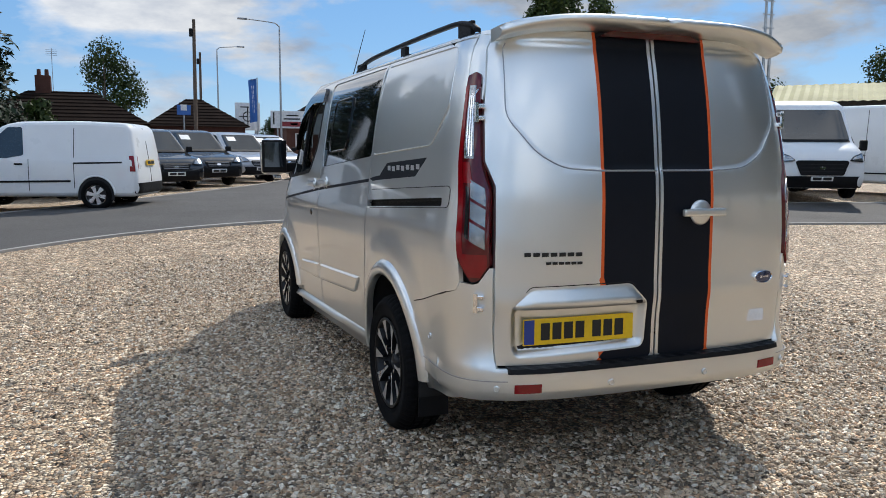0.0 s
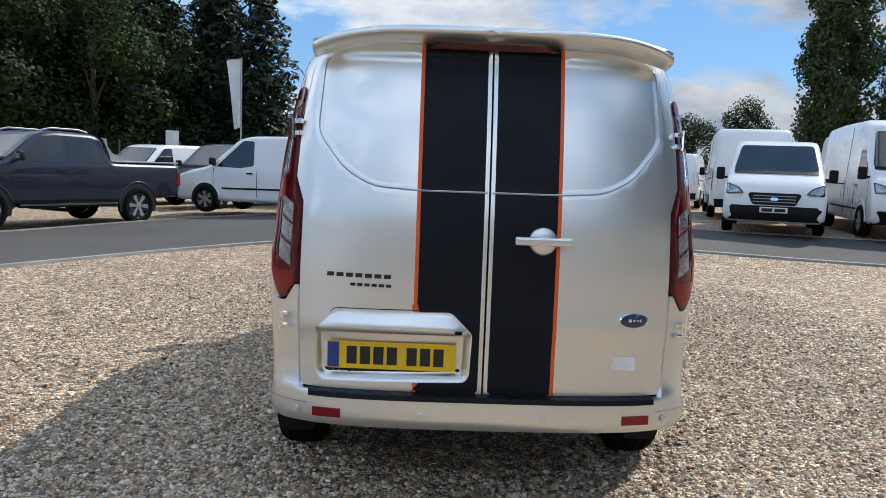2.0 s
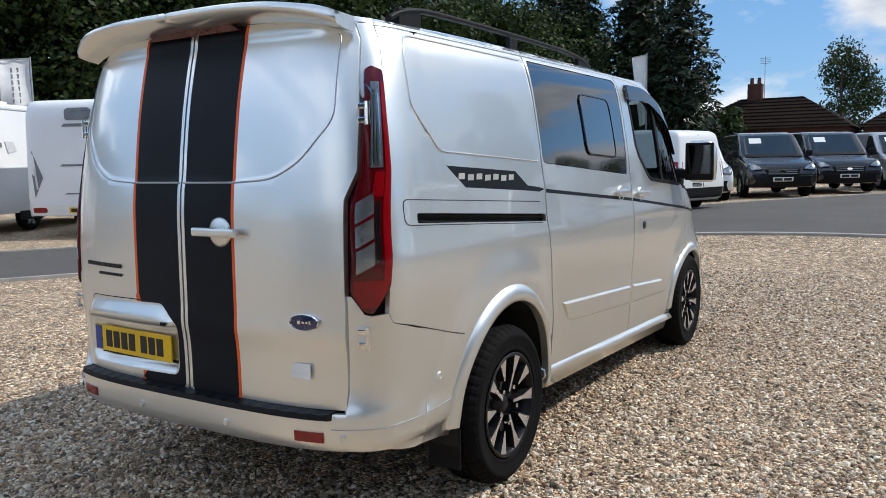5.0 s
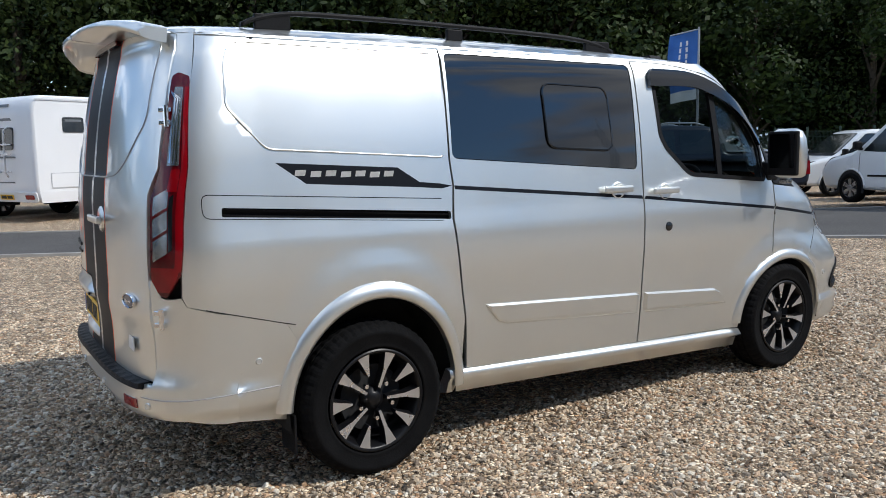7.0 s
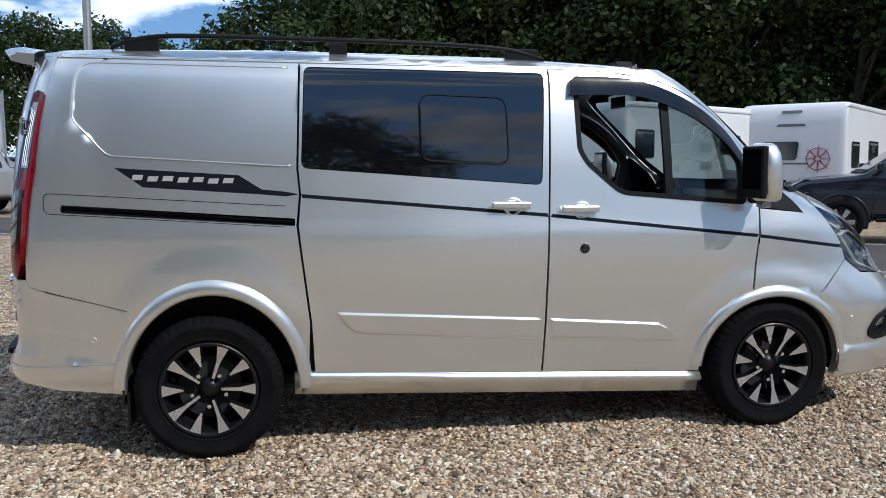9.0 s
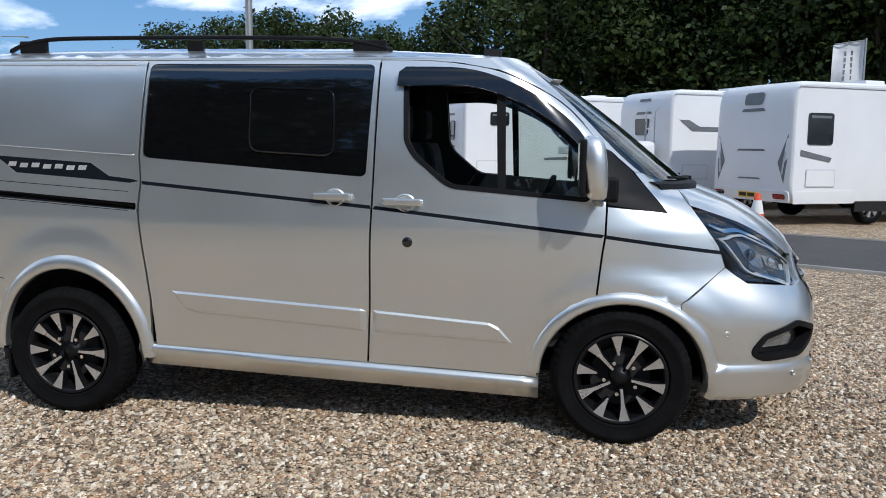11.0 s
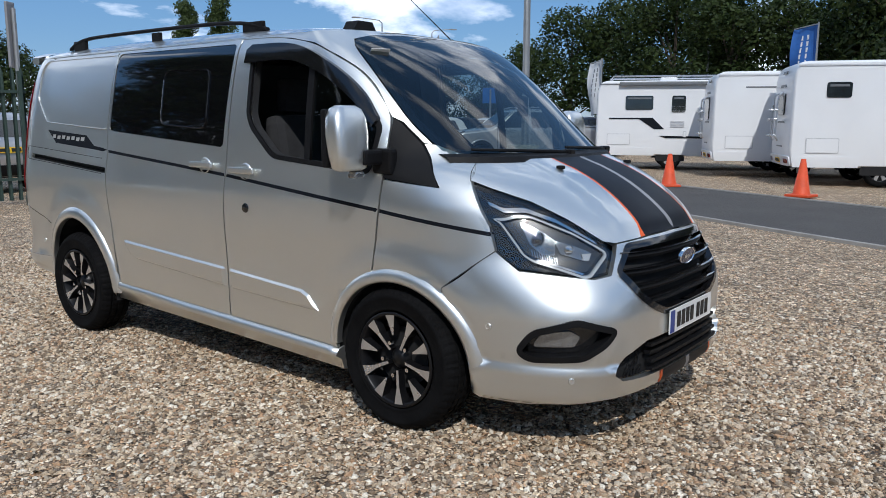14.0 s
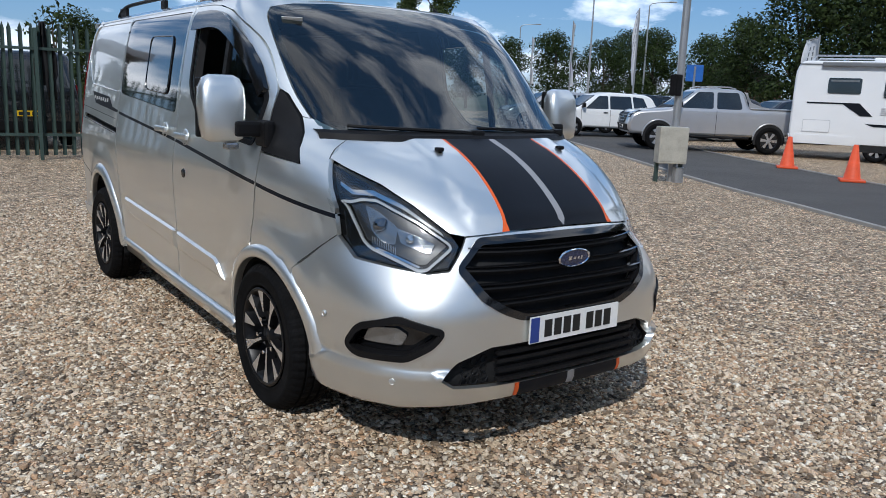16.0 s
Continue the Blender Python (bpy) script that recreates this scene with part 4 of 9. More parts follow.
def nose_map(th, z, off=0.0):
    p = front_map(th, z, off)
    # a shelf above the lower lip, and a flared lip
    k = .028 * sstep((.413 - z) / .016) * sstep((z - .235) / .03) - .006 * math.exp(-((z - .43) / .02) ** 2)
    k += .010 * sstep((.335 - z) / .02) * sstep((z - .24) / .02)
    n = Vector((p.x * .55, max(0, p.y - 3.2), 0)).normalized()
    p = p + n * k * sstep((p.y - 3.31) / .07)
    p.z = z
    if abs(p.x) > .6:
        p.x += math.copysign(bump_side(p.y, z) * sstep((3.62 - p.y) / .2), p.x)
    return p


bm = bmesh.new()
ledges = [([(a, z) for a in np.linspace(a0, a1, 22)], False) for z in (.432, .413, .397, .335, .315, .27) for a0, a1 in ((.36, nose_at(.66, z)), (math.pi - nose_at(.66, z), math.pi - .36))]
patch(bm, FULL, nose_map, .032, [GRILLE, FOG, [(math.pi - a, z) for a, z in FOG], LOWGR], ledges, None, .03, scale=.8)
part("front_bumper", bm, SILVER, van)


def on_nose(outline, off, step=.035, holes=(), rim=.015, scale=.8):
    bm = bmesh.new()
    patch(bm, outline, lambda u, v, o=0.0: nose_map(u, v, off + o), step, holes, rim=rim, scale=scale)
    return bm


def mirrored(o):
    return [(math.pi - a, z) for a, z in o]


# lip stripes
for x0, x1, m in ((.285, .305, ORANGE), (.02, .285, BLACKVINYL), (-.02, .02, GREYVINYL), (-.285, -.02, BLACKVINYL), (-.305, -.285, ORANGE)):
    o = nx([(x0, .342), (x0, .286), (x1, .286), (x1, .342)])
    part("lip_stripe", on_nose(o, .003, .02, rim=.002), m, van)

# grille
part("grille_backing", on_nose(inset(GRILLE, -.004), -.06, .06, rim=0), GAP, van)
bm = bmesh.new()
patch(bm, inset(GRILLE, -.006), lambda u, v, o=0.0: nose_map(u, v, .004 + o), .04, [inset(GRILLE, .022)], rim=.04, scale=.8)
part("grille_frame", bm, GLOSSBLACK, van)
for z, w in ((.868, .475), (.80, .505), (.735, .47), (.672, .40)):
    for dz, hh, mm in ((0, .030, PLASTIC), (.019, .006, GLOSSBLACK)):
        bm = bmesh.new()
        rows = []
        for i in range(25):
            x = -w + 2 * w * i / 24
            p = nose_map(nose_at(x, z), z, -.012 if hh > .01 else -.006)
            zz = z + dz
            rows.append([bm.verts.new((p.x, p.y + .010, zz)), bm.verts.new((p.x, p.y, zz + hh / 2)), bm.verts.new((p.x, p.y - .03, zz)), bm.verts.new((p.x, p.y, zz - hh / 2))])
        for r0, r1 in zip(rows, rows[1:]):
            for k in range(4):
                bm.faces.new((r0[k], r0[(k + 1) % 4], r1[(k + 1) % 4], r1[k]))
        bm.faces.new(rows[0])
        bm.faces.new(rows[-1][::-1])
        bmesh.ops.recalc_face_normals(bm, faces=bm.faces)
        part("grille_bar", bm, mm, van)


def box_m(bm, c, s, m, bevel=0.0):
    return box(bm, *c, *s, bevel, m)


def oval(at, yaw, tilt, rx, rz):
    m = Matrix.Translation(at) @ Euler((tilt, 0, yaw)).to_matrix().to_4x4() @ Matrix.Diagonal((rx, 1, rz, 1))
    rim = [(1.0, .0), (1.0, .010), (.93, .014), (.88, .010), (.88, .0)]
    bm = bmesh.new()
    rings = [[bm.verts.new(m @ Vector((r * math.cos(2 * math.pi * k / 40), -o, r * math.sin(2 * math.pi * k / 40)))) for r, o in rim] for k in range(40)]
    for k in range(40):
        a, b = rings[k], rings[(k + 1) % 40]
        for i in range(4):
            bm.faces.new((a[i], b[i], b[i + 1], a[i + 1]))
    bmesh.ops.recalc_face_normals(bm, faces=bm.faces)
    badge = part("badge", bm, CHROME, van, "oval badge with chrome rim")
    bm = bmesh.new()
    f = [bm.verts.new(m @ Vector((.885 * math.cos(2 * math.pi * k / 40), -.008, .885 * math.sin(2 * math.pi * k / 40)))) for k in range(40)]
    c = bm.verts.new(m @ Vector((0, -.011, 0)))
    for k in range(40):
        bm.faces.new((f[k], f[(k + 1) % 40], c))
    bmesh.ops.recalc_face_normals(bm, faces=bm.faces)
    part("badge_field", bm, BADGEBLUE, badge)
    bm = bmesh.new()
    for x, w, h in ((-.30, .20, .42), (-.02, .16, .24), (.22, .12, .26), (.42, .10, .40)):
        box_m(bm, (x, -.0115, 0), (w, .004, h), m)
    part("badge_mark", bm, CHROME, badge)


oval(nose_map(nose_at(0, .83), .83, .006), math.pi, .12, .092, .040)

# lower grille and fog lamps
part("lower_grille", on_nose(inset(LOWGR, -.004), -.05, .06, rim=0), GAP, van)
for z in (.475, .44, .405, .37):
    bm = bmesh.new()
    w = .40
    for i in range(16):
        x = -w + 2 * w * i / 16
        p, q = nose_map(nose_at(x, z), z, -.015), nose_map(nose_at(x + w / 8, z), z, -.015)
        mid = (p + q) / 2
        ang = math.atan2(q.y - p.y, q.x - p.x)
        box(bm, 0, 0, 0, (q - p).length + .002, .03, .014, 0, Matrix.Translation(mid) @ Matrix.Rotation(ang, 4, "Z"))
    part("grille_slat", bm, PLASTIC, van)
for s in (1, -1):
    for i in range(3):
        for j in range(3):
            x, z = s * (.45 + .042 * i), .375 + .035 * j - .008 * i
            p = nose_map(nose_at(x, z), z, -.042)
            bm = bmesh.new()
            tube(bm, [p + Vector((.018 * math.cos(a), 0, .018 * math.sin(a))) for a in np.linspace(0, 2 * math.pi, 7)], .003, 4)
            part("honeycomb_cell", bm, PLASTIC, van)
    F = FOG if s > 0 else mirrored(FOG)
    bm = bmesh.new()
    patch(bm, inset(F, -.006), lambda u, v, o=0.0: nose_map(u, v, .008 + o), .03, [inset(F, .022)], rim=.05, scale=.8)
    fog = part("fog_surround", bm, PLASTIC, van)
    part("fog_recess", on_nose(inset(F, .0), -.045, .05, rim=0), GLOSSBLACK, fog)
    o = nx([(.835, .50), (.825, .56), (.765, .575), (.735, .55), (.75, .505)])
    o = rounded(o if s > 0 else mirrored(o), .015)
    part("fog_lamp", on_nose(o, -.034, .02, rim=.01), CLEARLENS, fog)

# headlamps
for s in (1, -1):
    H = HL if s > 0 else mirrored(HL)
    lamp = part("headlamp", on_nose(inset(H, .003), -.035, .04, rim=.01), GLOSSBLACK, van, "swept headlamp with dark housing")
    part("headlamp_cover", on_nose(inset(H, .004), .0, .04, rim=.0), LENS, lamp)
    A, B3, C3 = Vector(HL[0]), Vector(HL[2]), Vector(HL[6])

    def in_lamp(pts):
        """Places in the lamp: along its upper edge, and down its outer edge."""
        o = [A + (C3 - A) * u + (B3 - A) * w for u, w in pts]
        o = [(p.x, p.y) for p in o]
        return o if s > 0 else mirrored(o)

    def lamp_point(u, w, off):
        a, z = in_lamp([(u, w)])[0]
        return nose_map(a, z, off)

    ring = in_lamp([(.03, .49), (.085, .505), (.20, .83), (.263, .855), (.687, .64), (.764, .545), (.937, .095), (.923, .036), (.683, .017), (.366, .094), (.232, .231), (.145, .36)])
    part("daylight_strip", on_nose(rounded(ring, .012, 2), -.012, .02, [inset(rounded(ring, .012, 2), .0105)], rim=.012), GUIDE, lamp, "clear light guide")
    part("chrome_blade", on_nose(in_lamp([(.053, .276), (.153, .28), (.356, .068), (.58, -.015), (.873, .0), (.86, -.035), (.58, -.075), (.356, .0), (.16, .21), (.06, .22)]), -.020, .02, rim=.01), CHROME, lamp)
    part("reflector", on_nose(inset(rounded(ring, .012, 2), .022), -.028, .03, rim=.004), LAMPDARK, lamp)
    bowl = rounded(in_lamp([(.25, .30), (.36, .26), (.50, .30), (.47, .56), (.36, .66), (.28, .60)]), .01, 2)
    part("reflector_bowl", on_nose(bowl, -.024, .02, rim=.006), CLEARLENS, lamp)
    bowl = rounded(in_lamp([(.492, .315), (.661, .23), (.80, .185), (.7275, .373), (.515, .486)]), .008, 2)
    part("reflector_bowl", on_nose(bowl, -.022, .02, rim=.008), CLEARLENS, lamp)
    part("side_marker", on_nose(in_lamp([(.70, .30), (.79, .20), (.76, .33), (.715, .37)]), -.016, .02, rim=.004), GUIDE, lamp)
    for u, w, rr in ((.365, .44, .027), (.60, .345, .017)):
        p = lamp_point(u, w, -.022)
        d = Vector((s * .45, .9, 0)).normalized()
        bm = bmesh.new()
        rot = d.to_track_quat("X", "Z").to_matrix().to_4x4()
        revolve(bm, [(rr * 1.25, -.004), (rr * 1.22, .004), (rr, .006), (rr * .85, .013), (rr * .5, .020), (.0, .022)], 24, "X", Matrix.Translation(p) @ rot)
        part("projector", bm, CHROME if rr < .02 else MIRRORGLASS, lamp, smooth=True)
    for k in range(11):
        u = .28 + .019 * k
        part("lamp_rib", on_nose(in_lamp([(u, .755 - .42 * (u - .28)), (u + .009, .75 - .42 * (u - .28)), (u + .009, .66 - .42 * (u - .28)), (u, .665 - .42 * (u - .28))]), -.018, .02, rim=.004), CLEARLENS, lamp)
    part("turn_lamp", on_nose(in_lamp([(.30, .80), (.68, .60), (.70, .56), (.32, .76)]), -.017, .02, rim=.004), CHROME, lamp)

# bonnet with stripes
BONNET = [(side_th(3.19, 1.283), 1.283), (side_th(3.245, 1.195), 1.195)] + nx([(.738, 1.162), (.668, 1.108), (.602, 1.036), (.523, .94), (.474, .930), (.25, .950), (.0, .955)])
BONNET = BONNET + [(math.pi - a, z) for a, z in BONNET[-2::-1]] + nx([(-.70, 1.272), (-.4, 1.272), (0, 1.270), (.4, 1.272), (.70, 1.272)])


def bonnet_map(th, z, off=0.0):
    p = front_map(th, z, off)
    a = abs(p.x)
    k = .010 * (1 - sstep((a - .40) / .06)) * sstep((z - .955) / .05)
    return p + Vector((0, k * .4, k))


def hood_x(th, z):
    return front_map(th, z).x


feats, zs = [], [.957 + (1.268 - .957) * i / 16 for i in range(17)]
for x in (-.018, .018, .272, .286, -.272, -.286):
    k = 1.0
    feats.append(([(nose_at(x * (1 + .12 * (.0 if abs(x) < .1 else (1.27 - z) / .3 - .5)), z), z) for z in zs if z > .96], False))


def bonnet_which(u, v):
    x = hood_x(u, v)
    a = abs(x) / (1 + .12 * ((1.27 - v) / .3 - .5)) if abs(x) > .1 else abs(x)
    if a < .018:
        return 2
    return 1 if a < .272 else 3 if a < .286 else 0


bm = bmesh.new()
patch(bm, BONNET, bonnet_map, .035, [], feats, bonnet_which, .02, scale=.8)
part("bonnet", bm, [SILVER, BLACKVINYL, GREYVINYL, ORANGE], van, "bonnet with black stripes edged in orange")
for s in (1, -1):
    bm = bmesh.new()
    p = bonnet_map(nose_at(s * .36, 1.225), 1.225)
    box(bm, p.x, p.y, p.z + .008, .03, .035, .018, .006)
    part("washer_jet", bm, PLASTIC, van)

# windscreen, pillars, cowl
GLASSR = nx([(.0, 1.288), (.40, 1.288), (.70, 1.293)] + cv([(.722, 1.32), (.745, 1.45), (.745, 1.58), (.735, 1.70), (.712, 1.81), (.67, 1.862), (.55, 1.89), (.30, 1.908), (.0, 1.914)]))
SCREENP = GLASSR + [(math.pi - a, z) for a, z in GLASSR[-2:0:-1]]
bm = bmesh.new()
patch(bm, SCREENP, front_map, .07, scale=.8)
part("windscreen", bm, SCREEN, van, "tinted windscreen")
bm = bmesh.new()
patch(bm, SCREENP, lambda u, v, o=0.0: front_map(u, v, -.004 + o), .06, [[(math.pi / 2 + (a - math.pi / 2) * .93, 1.60 + (z - 1.60) * .90) for a, z in SCREENP]], scale=.8)
part("screen_border", bm, GLOSSBLACK, van)
PILLAR = [(side_th(3.19, 1.288), 1.288), (side_th(3.02, 1.346), 1.346), (side_th(2.972, 1.356), 1.356), (side_th(2.86, 1.452), 1.452)] + [(side_th(y + .005, z + .006), z + .006) for y, z in cv([(2.80, 1.472), (2.70, 1.60), (2.60, 1.69), (2.485, 1.758)])] + [(0.0, 1.845), (0.0, 1.91)]
HEADER = nx([(.70, 1.916), (.5, 1.922), (.3, 1.926), (.0, 1.928)])
G2 = nx([(.55, 1.893), (.30, 1.911), (.0, 1.917)])
for s in (1, -1):
    bm = bmesh.new()
    o = PILLAR + HEADER + G2[::-1] + nx(cv([(.675, 1.866), (.718, 1.812), (.741, 1.70), (.751, 1.58), (.751, 1.45), (.728, 1.318), (.71, 1.287)]))
    patch(bm, o, front_map, .035, rim=.015, scale=.8, mirror=s < 0)
    part("windscreen_pillar", bm, SILVER, van)
bm = bmesh.new()
rows = []
for i in range(31):
    x = -.745 + 1.49 * i / 30
    a, b = front_map(nose_at(x, 1.262), 1.262, .0), front_map(nose_at(x, 1.30), 1.30, .0)
    rows.append([bm.verts.new(a + Vector((0, -.005, .004))), bm.verts.new((a + b) / 2 + Vector((0, .01, .012))), bm.verts.new(b + Vector((0, 0, .006))), bm.verts.new(b + Vector((0, -.06, -.05)))])
for r0, r1 in zip(rows, rows[1:]):
    for k in range(3):
        bm.faces.new((r0[k], r0[k + 1], r1[k + 1], r1[k]))
bmesh.ops.recalc_face_normals(bm, faces=bm.faces)
part("cowl", bm, PLASTIC, van)
for x0, x1, z1 in ((.05, .62, 1.325), (-.55, .02, 1.325)):
    bm = bmesh.new()
    pts = []
    for i in range(9):
        t = i / 8
        x, z = x0 + (x1 - x0) * t, 1.300 + (z1 - 1.300) * t ** .7
        pts.append(front_map(nose_at(x, z), z, .02))
    tube(bm, pts, .011, 6, .007)
    box(bm, pts[0].x, pts[0].y, pts[0].z, .06, .05, .035, .01)
    part("wiper", bm, PLASTIC, van)

# --- rear doors
PRESS_R = [(-.672, 1.875), (-.692, 1.56), (-.575, 1.412), (-.464, 1.352), (-.286, 1.340), (.286, 1.340), (.464, 1.352), (.575, 1.412), (.692, 1.56), (.672, 1.875)]
PRESS_R = rounded(PRESS_R, .05)
RECESS = rounded([(-.690, .770), (-.600, .852), (-.135, .862), (-.048, .775), (-.056, .60), (-.075, .575), (-.655, .560), (-.685, .60)], .02)


def rear_door_map(x, z, off=0.0):
    y = tail_y(x, max(z, .62)) - off
    d = poly_dist((x, z), PRESS_R)
    if d > 0:
        y += .006 * min(1, d / .012)
    d = poly_dist((x, z), RECESS)
    if d > 0:
        y += .030 * sstep(d / .04)
    # a soft swage line above the plate
    y -= .006 * math.exp(-((z - .80) / .05) ** 2)
    return Vector((x, y, z))


def door_stripe(x, z):
    a = abs(x)
    if inside((x, z), RECESS) or a > .287 or a < .020:
        return 0
    if a > .272:
        return 2
    return 1


for s in (1, -1):
    edge = [(.004, 1.925), (.004, .532), (.735, .534), (.742, .60), (.748, .86), (.748, 1.0), (.742, 1.28), (.775, 1.38), (.762, 1.60), (.742, 1.72), (.722, 1.84), (.69, 1.90), (.60, 1.918)]
    edge = [(s * x, z) for x, z in edge]
    feats = []
    for x in (.020, .272, .287):
        col = [(s * x, z) for z in np.linspace(.54, 1.92, 40)]
        if s < 0:
            col = [p for p in col if not inside(p, inset(RECESS, -.02))]
            lo = [p for p in col if p[1] < .6]
            if len(lo) > 1 and x > .05:
                feats.append((lo, False))
            col = [p for p in col if p[1] > (.875 if x > .05 else .54)]
        feats.append((col, False))
    clip = lambda L: [p for p in L if p[0] * s > .008 and abs(p[0]) < .73]
    pr = [clip(inset(PRESS_R, k)) for k in (0, .012, .024)]
    for L in pr:
        i0 = max(range(len(L)), key=lambda i: math.hypot(L[i][0] - L[i - 1][0], L[i][1] - L[i - 1][1]))
        L = L[i0:] + L[:i0]
        if len(L) > 3:
            feats.append((L, False))
    if s < 0:
        feats += [(RECESS, True), (inset(RECESS, .013), True), (inset(RECESS, .027), True), (inset(RECESS, .04), True)]
    bm = bmesh.new()
    patch(bm, edge, rear_door_map, .026, [], feats, door_stripe, .025)
    part("rear_door", bm, [SILVER, BLACKVINYL, ORANGE], van, "rear door with black stripe edged in orange")
bm = bmesh.new()
patch(bm, [(-.76, 1.9), (-.76, .5), (.76, .5), (.76, 1.9)], lambda u, v, o=0.0: Vector((u, tail_y(u, v) + .035, v)), .12)
part("door_backing", bm, GAP, van)

# moulding over the number plate, and the pressed line
bm = bmesh.new()
rows = []
for i in range(25):
    u = i / 24
    e = sstep(min(u, 1 - u) * 14)
    row = []
    for k, z, o in ((0, .858, .001), (.25, .838, .004), (.55, .812, .020), (.75, .795, .024), (1, .772, .022), (1, .764, -.034)):
        x = (-.600 + .465 * u) * (1 - k) + (-.688 + .640 * u) * k
        row.append(bm.verts.new((x, tail_y(x, z) - (o * e + .001 * (1 - e) if o > 0 else o), z)))
    rows.append(row)
for r0, r1 in zip(rows, rows[1:]):
    for k in range(5):
        bm.faces.new((r0[k], r0[k + 1], r1[k + 1], r1[k])).smooth = k not in (4,)
bmesh.ops.recalc_face_normals(bm, faces=bm.faces)
if sum(f.normal.y for f in bm.faces) > 0:
    bmesh.ops.reverse_faces(bm, faces=bm.faces)
bar = part("plate_light_bar", bm, SILVER, van)
bm = bmesh.new()
tube(bm, [Vector((x, tail_y(x, z) - .001, z)) for x, z in densify([(-.696, .772), (-.608, .858), (-.595, .864), (-.140, .868), (-.128, .862), (-.042, .775)], .02, False)], .0022, 5)
part("moulding_gap", bm, GAP, bar)
bm = bmesh.new()
box(bm, -.105, tail_y(-.105, .785) - .026, .784, .03, .006, .014, .003)
part("door_button", bm, PLASTIC, bar)
for s in (1, -1):
    L = [p for p in densify(PRESS_R, .02) if p[0] * s > .010 and p[1] < 1.87]
    i0 = max(range(len(L)), key=lambda i: math.hypot(L[i][0] - L[i - 1][0], L[i][1] - L[i - 1][1]))
    L = L[i0:] + L[:i0]
    # the grey tube holds the crease's shade in its colour
    for m, r, dz, o in ((CREASE, .0024, 0, .0002), (SILVER, .0016, .0040, .0004)):
        bm = bmesh.new()
        tube(bm, [Vector((x, tail_y(x, z + dz) - o, z + dz)) for x, z in L], r, 6)
        for f in bm.faces:
            f.smooth = True
        part("pressed_edge", bm, m, van)


def number_plate(parent_name, m, ground, w=.52, h=.111, band=True):
    bm = bmesh.new()
    box_m(bm, (0, 0, 0), (w, .006, h), m, 0)
    plate = part("number_plate", bm, ground, van)
    if band:
        bm = bmesh.new()
        box_m(bm, (-w / 2 + .026, -.0036, 0), (.046, .003, h - .008), m)
        part("country_band", bm, PLATEBLUE, plate)
    x = -w / 2 + .075
    for k, ww in enumerate((.05, .05, .05, .05, .0, .05, .05, .05)):
        if ww:
            bm = bmesh.new()
            box_m(bm, (x + ww / 2, -.0036, 0), (ww * .82, .003, .072), m)
            part("plate_bar", bm, INK, plate)
        x += ww + .004 if ww else .026


number_plate("rear", Matrix.Translation((-.37, -.934, .672)) @ Matrix.Rotation(-.045, 4, "Z"), PLATEYELLOW)
number_plate("front", Matrix.Translation((.0, 4.000, .556)) @ Matrix.Rotation(math.pi, 4, "Z"), PLATEWHITE)

# handle, badges, sticker
bm = bmesh.new()
hy = tail_y(.216, 1.16)
revolve(bm, [(.001, -.008), (.045, -.010), (.056, -.004), (.056, .01)], 28, "X", Matrix.Translation((.216, hy, 1.158)) @ Matrix.Rotation(math.pi / 2, 4, "Z"))
part("handle_cup", bm, SILVER, van, smooth=True)
bm = bmesh.new()
box(bm, .216, hy - .032, 1.160, .23, .022, .034, .010)
part("door_handle", bm, SILVER, van)
oval((.600, tail_y(.60, .85) - .002, .850), .16, 0, .062, .030)
for (x0, x1, z, h, n) in ((-.640, -.375, 1.000, .016, 7), (-.545, -.375, .962, .011, 6)):
    bm = bmesh.new()
    w = (x1 - x0) / n
    for i in range(n):
        x = x0 + w * (i + .5)
        box(bm, x, tail_y(x, z) - .003, z - .05 * (x - x0) * .3, w * .72, .006, h)
    part("lettering_bar", bm, INK, van)
bm = bmesh.new()
box(bm, .560, tail_y(.56, .67) - .003, .670, .115, .003, .055, 0)
st = part("sticker", bm, PLATEWHITE, van, "small white sticker")
bm = bmesh.new()
box(bm, .575, tail_y(.575, .67) - .0055, .678, .07, .002, .012)
box(bm, .575, tail_y(.575, .67) - .0055, .656, .06, .002, .006)
part("sticker_bar", bm, GREYVINYL, st)

# --- rear bumper


def rth_y(y, z):
    return math.asin(min(1, max(0, (VR(z) + DR - y) / DR) ** (NR / 2)))


def rth_x(x, z):
    a = math.acos(min(1, abs(x) / VWR(z)) ** (NR / 2))
    return a if x >= 0 else math.pi - a


half = [(0.0, .7955), (rth_y(-.72, .825), .825), (rth_y(-.786, .845), .845), (rth_y(-.803, .880), .880), (rth_x(.828, .874), .874), (rth_x(.808, .881), .881), (rth_x(.770, .944), .944), (rth_x(.757, .944), .944), (rth_x(.753, .70), .70), (rth_x(.745, .525), .525), (rth_x(.45, .524), .524), (rth_x(.1, .524), .524)]
lowhalf = [(0.0, .345), (rth_y(-.80, .385), .385), (rth_x(.75, .392), .392), (rth_x(.45, .388), .388), (rth_x(.1, .386), .386)]
BUMP = half + [(math.pi - a, z) for a, z in half[::-1]] + [(math.pi - a, z) for a, z in lowhalf] + lowhalf[::-1]


def bumper_lip(p, z):
    k = .016 * sstep((.50 - z) / .03) * sstep((-.36 - p.y) / .3) - .03 * sstep((.42 - z) / .06)
    c = Vector((p.x * .3, min(p.y + .5, 0), 0)).normalized()
    return p + c * k


def bumper_map(th, z, off=0.0):
    return bumper_lip(rear_map(th, z, off), z)


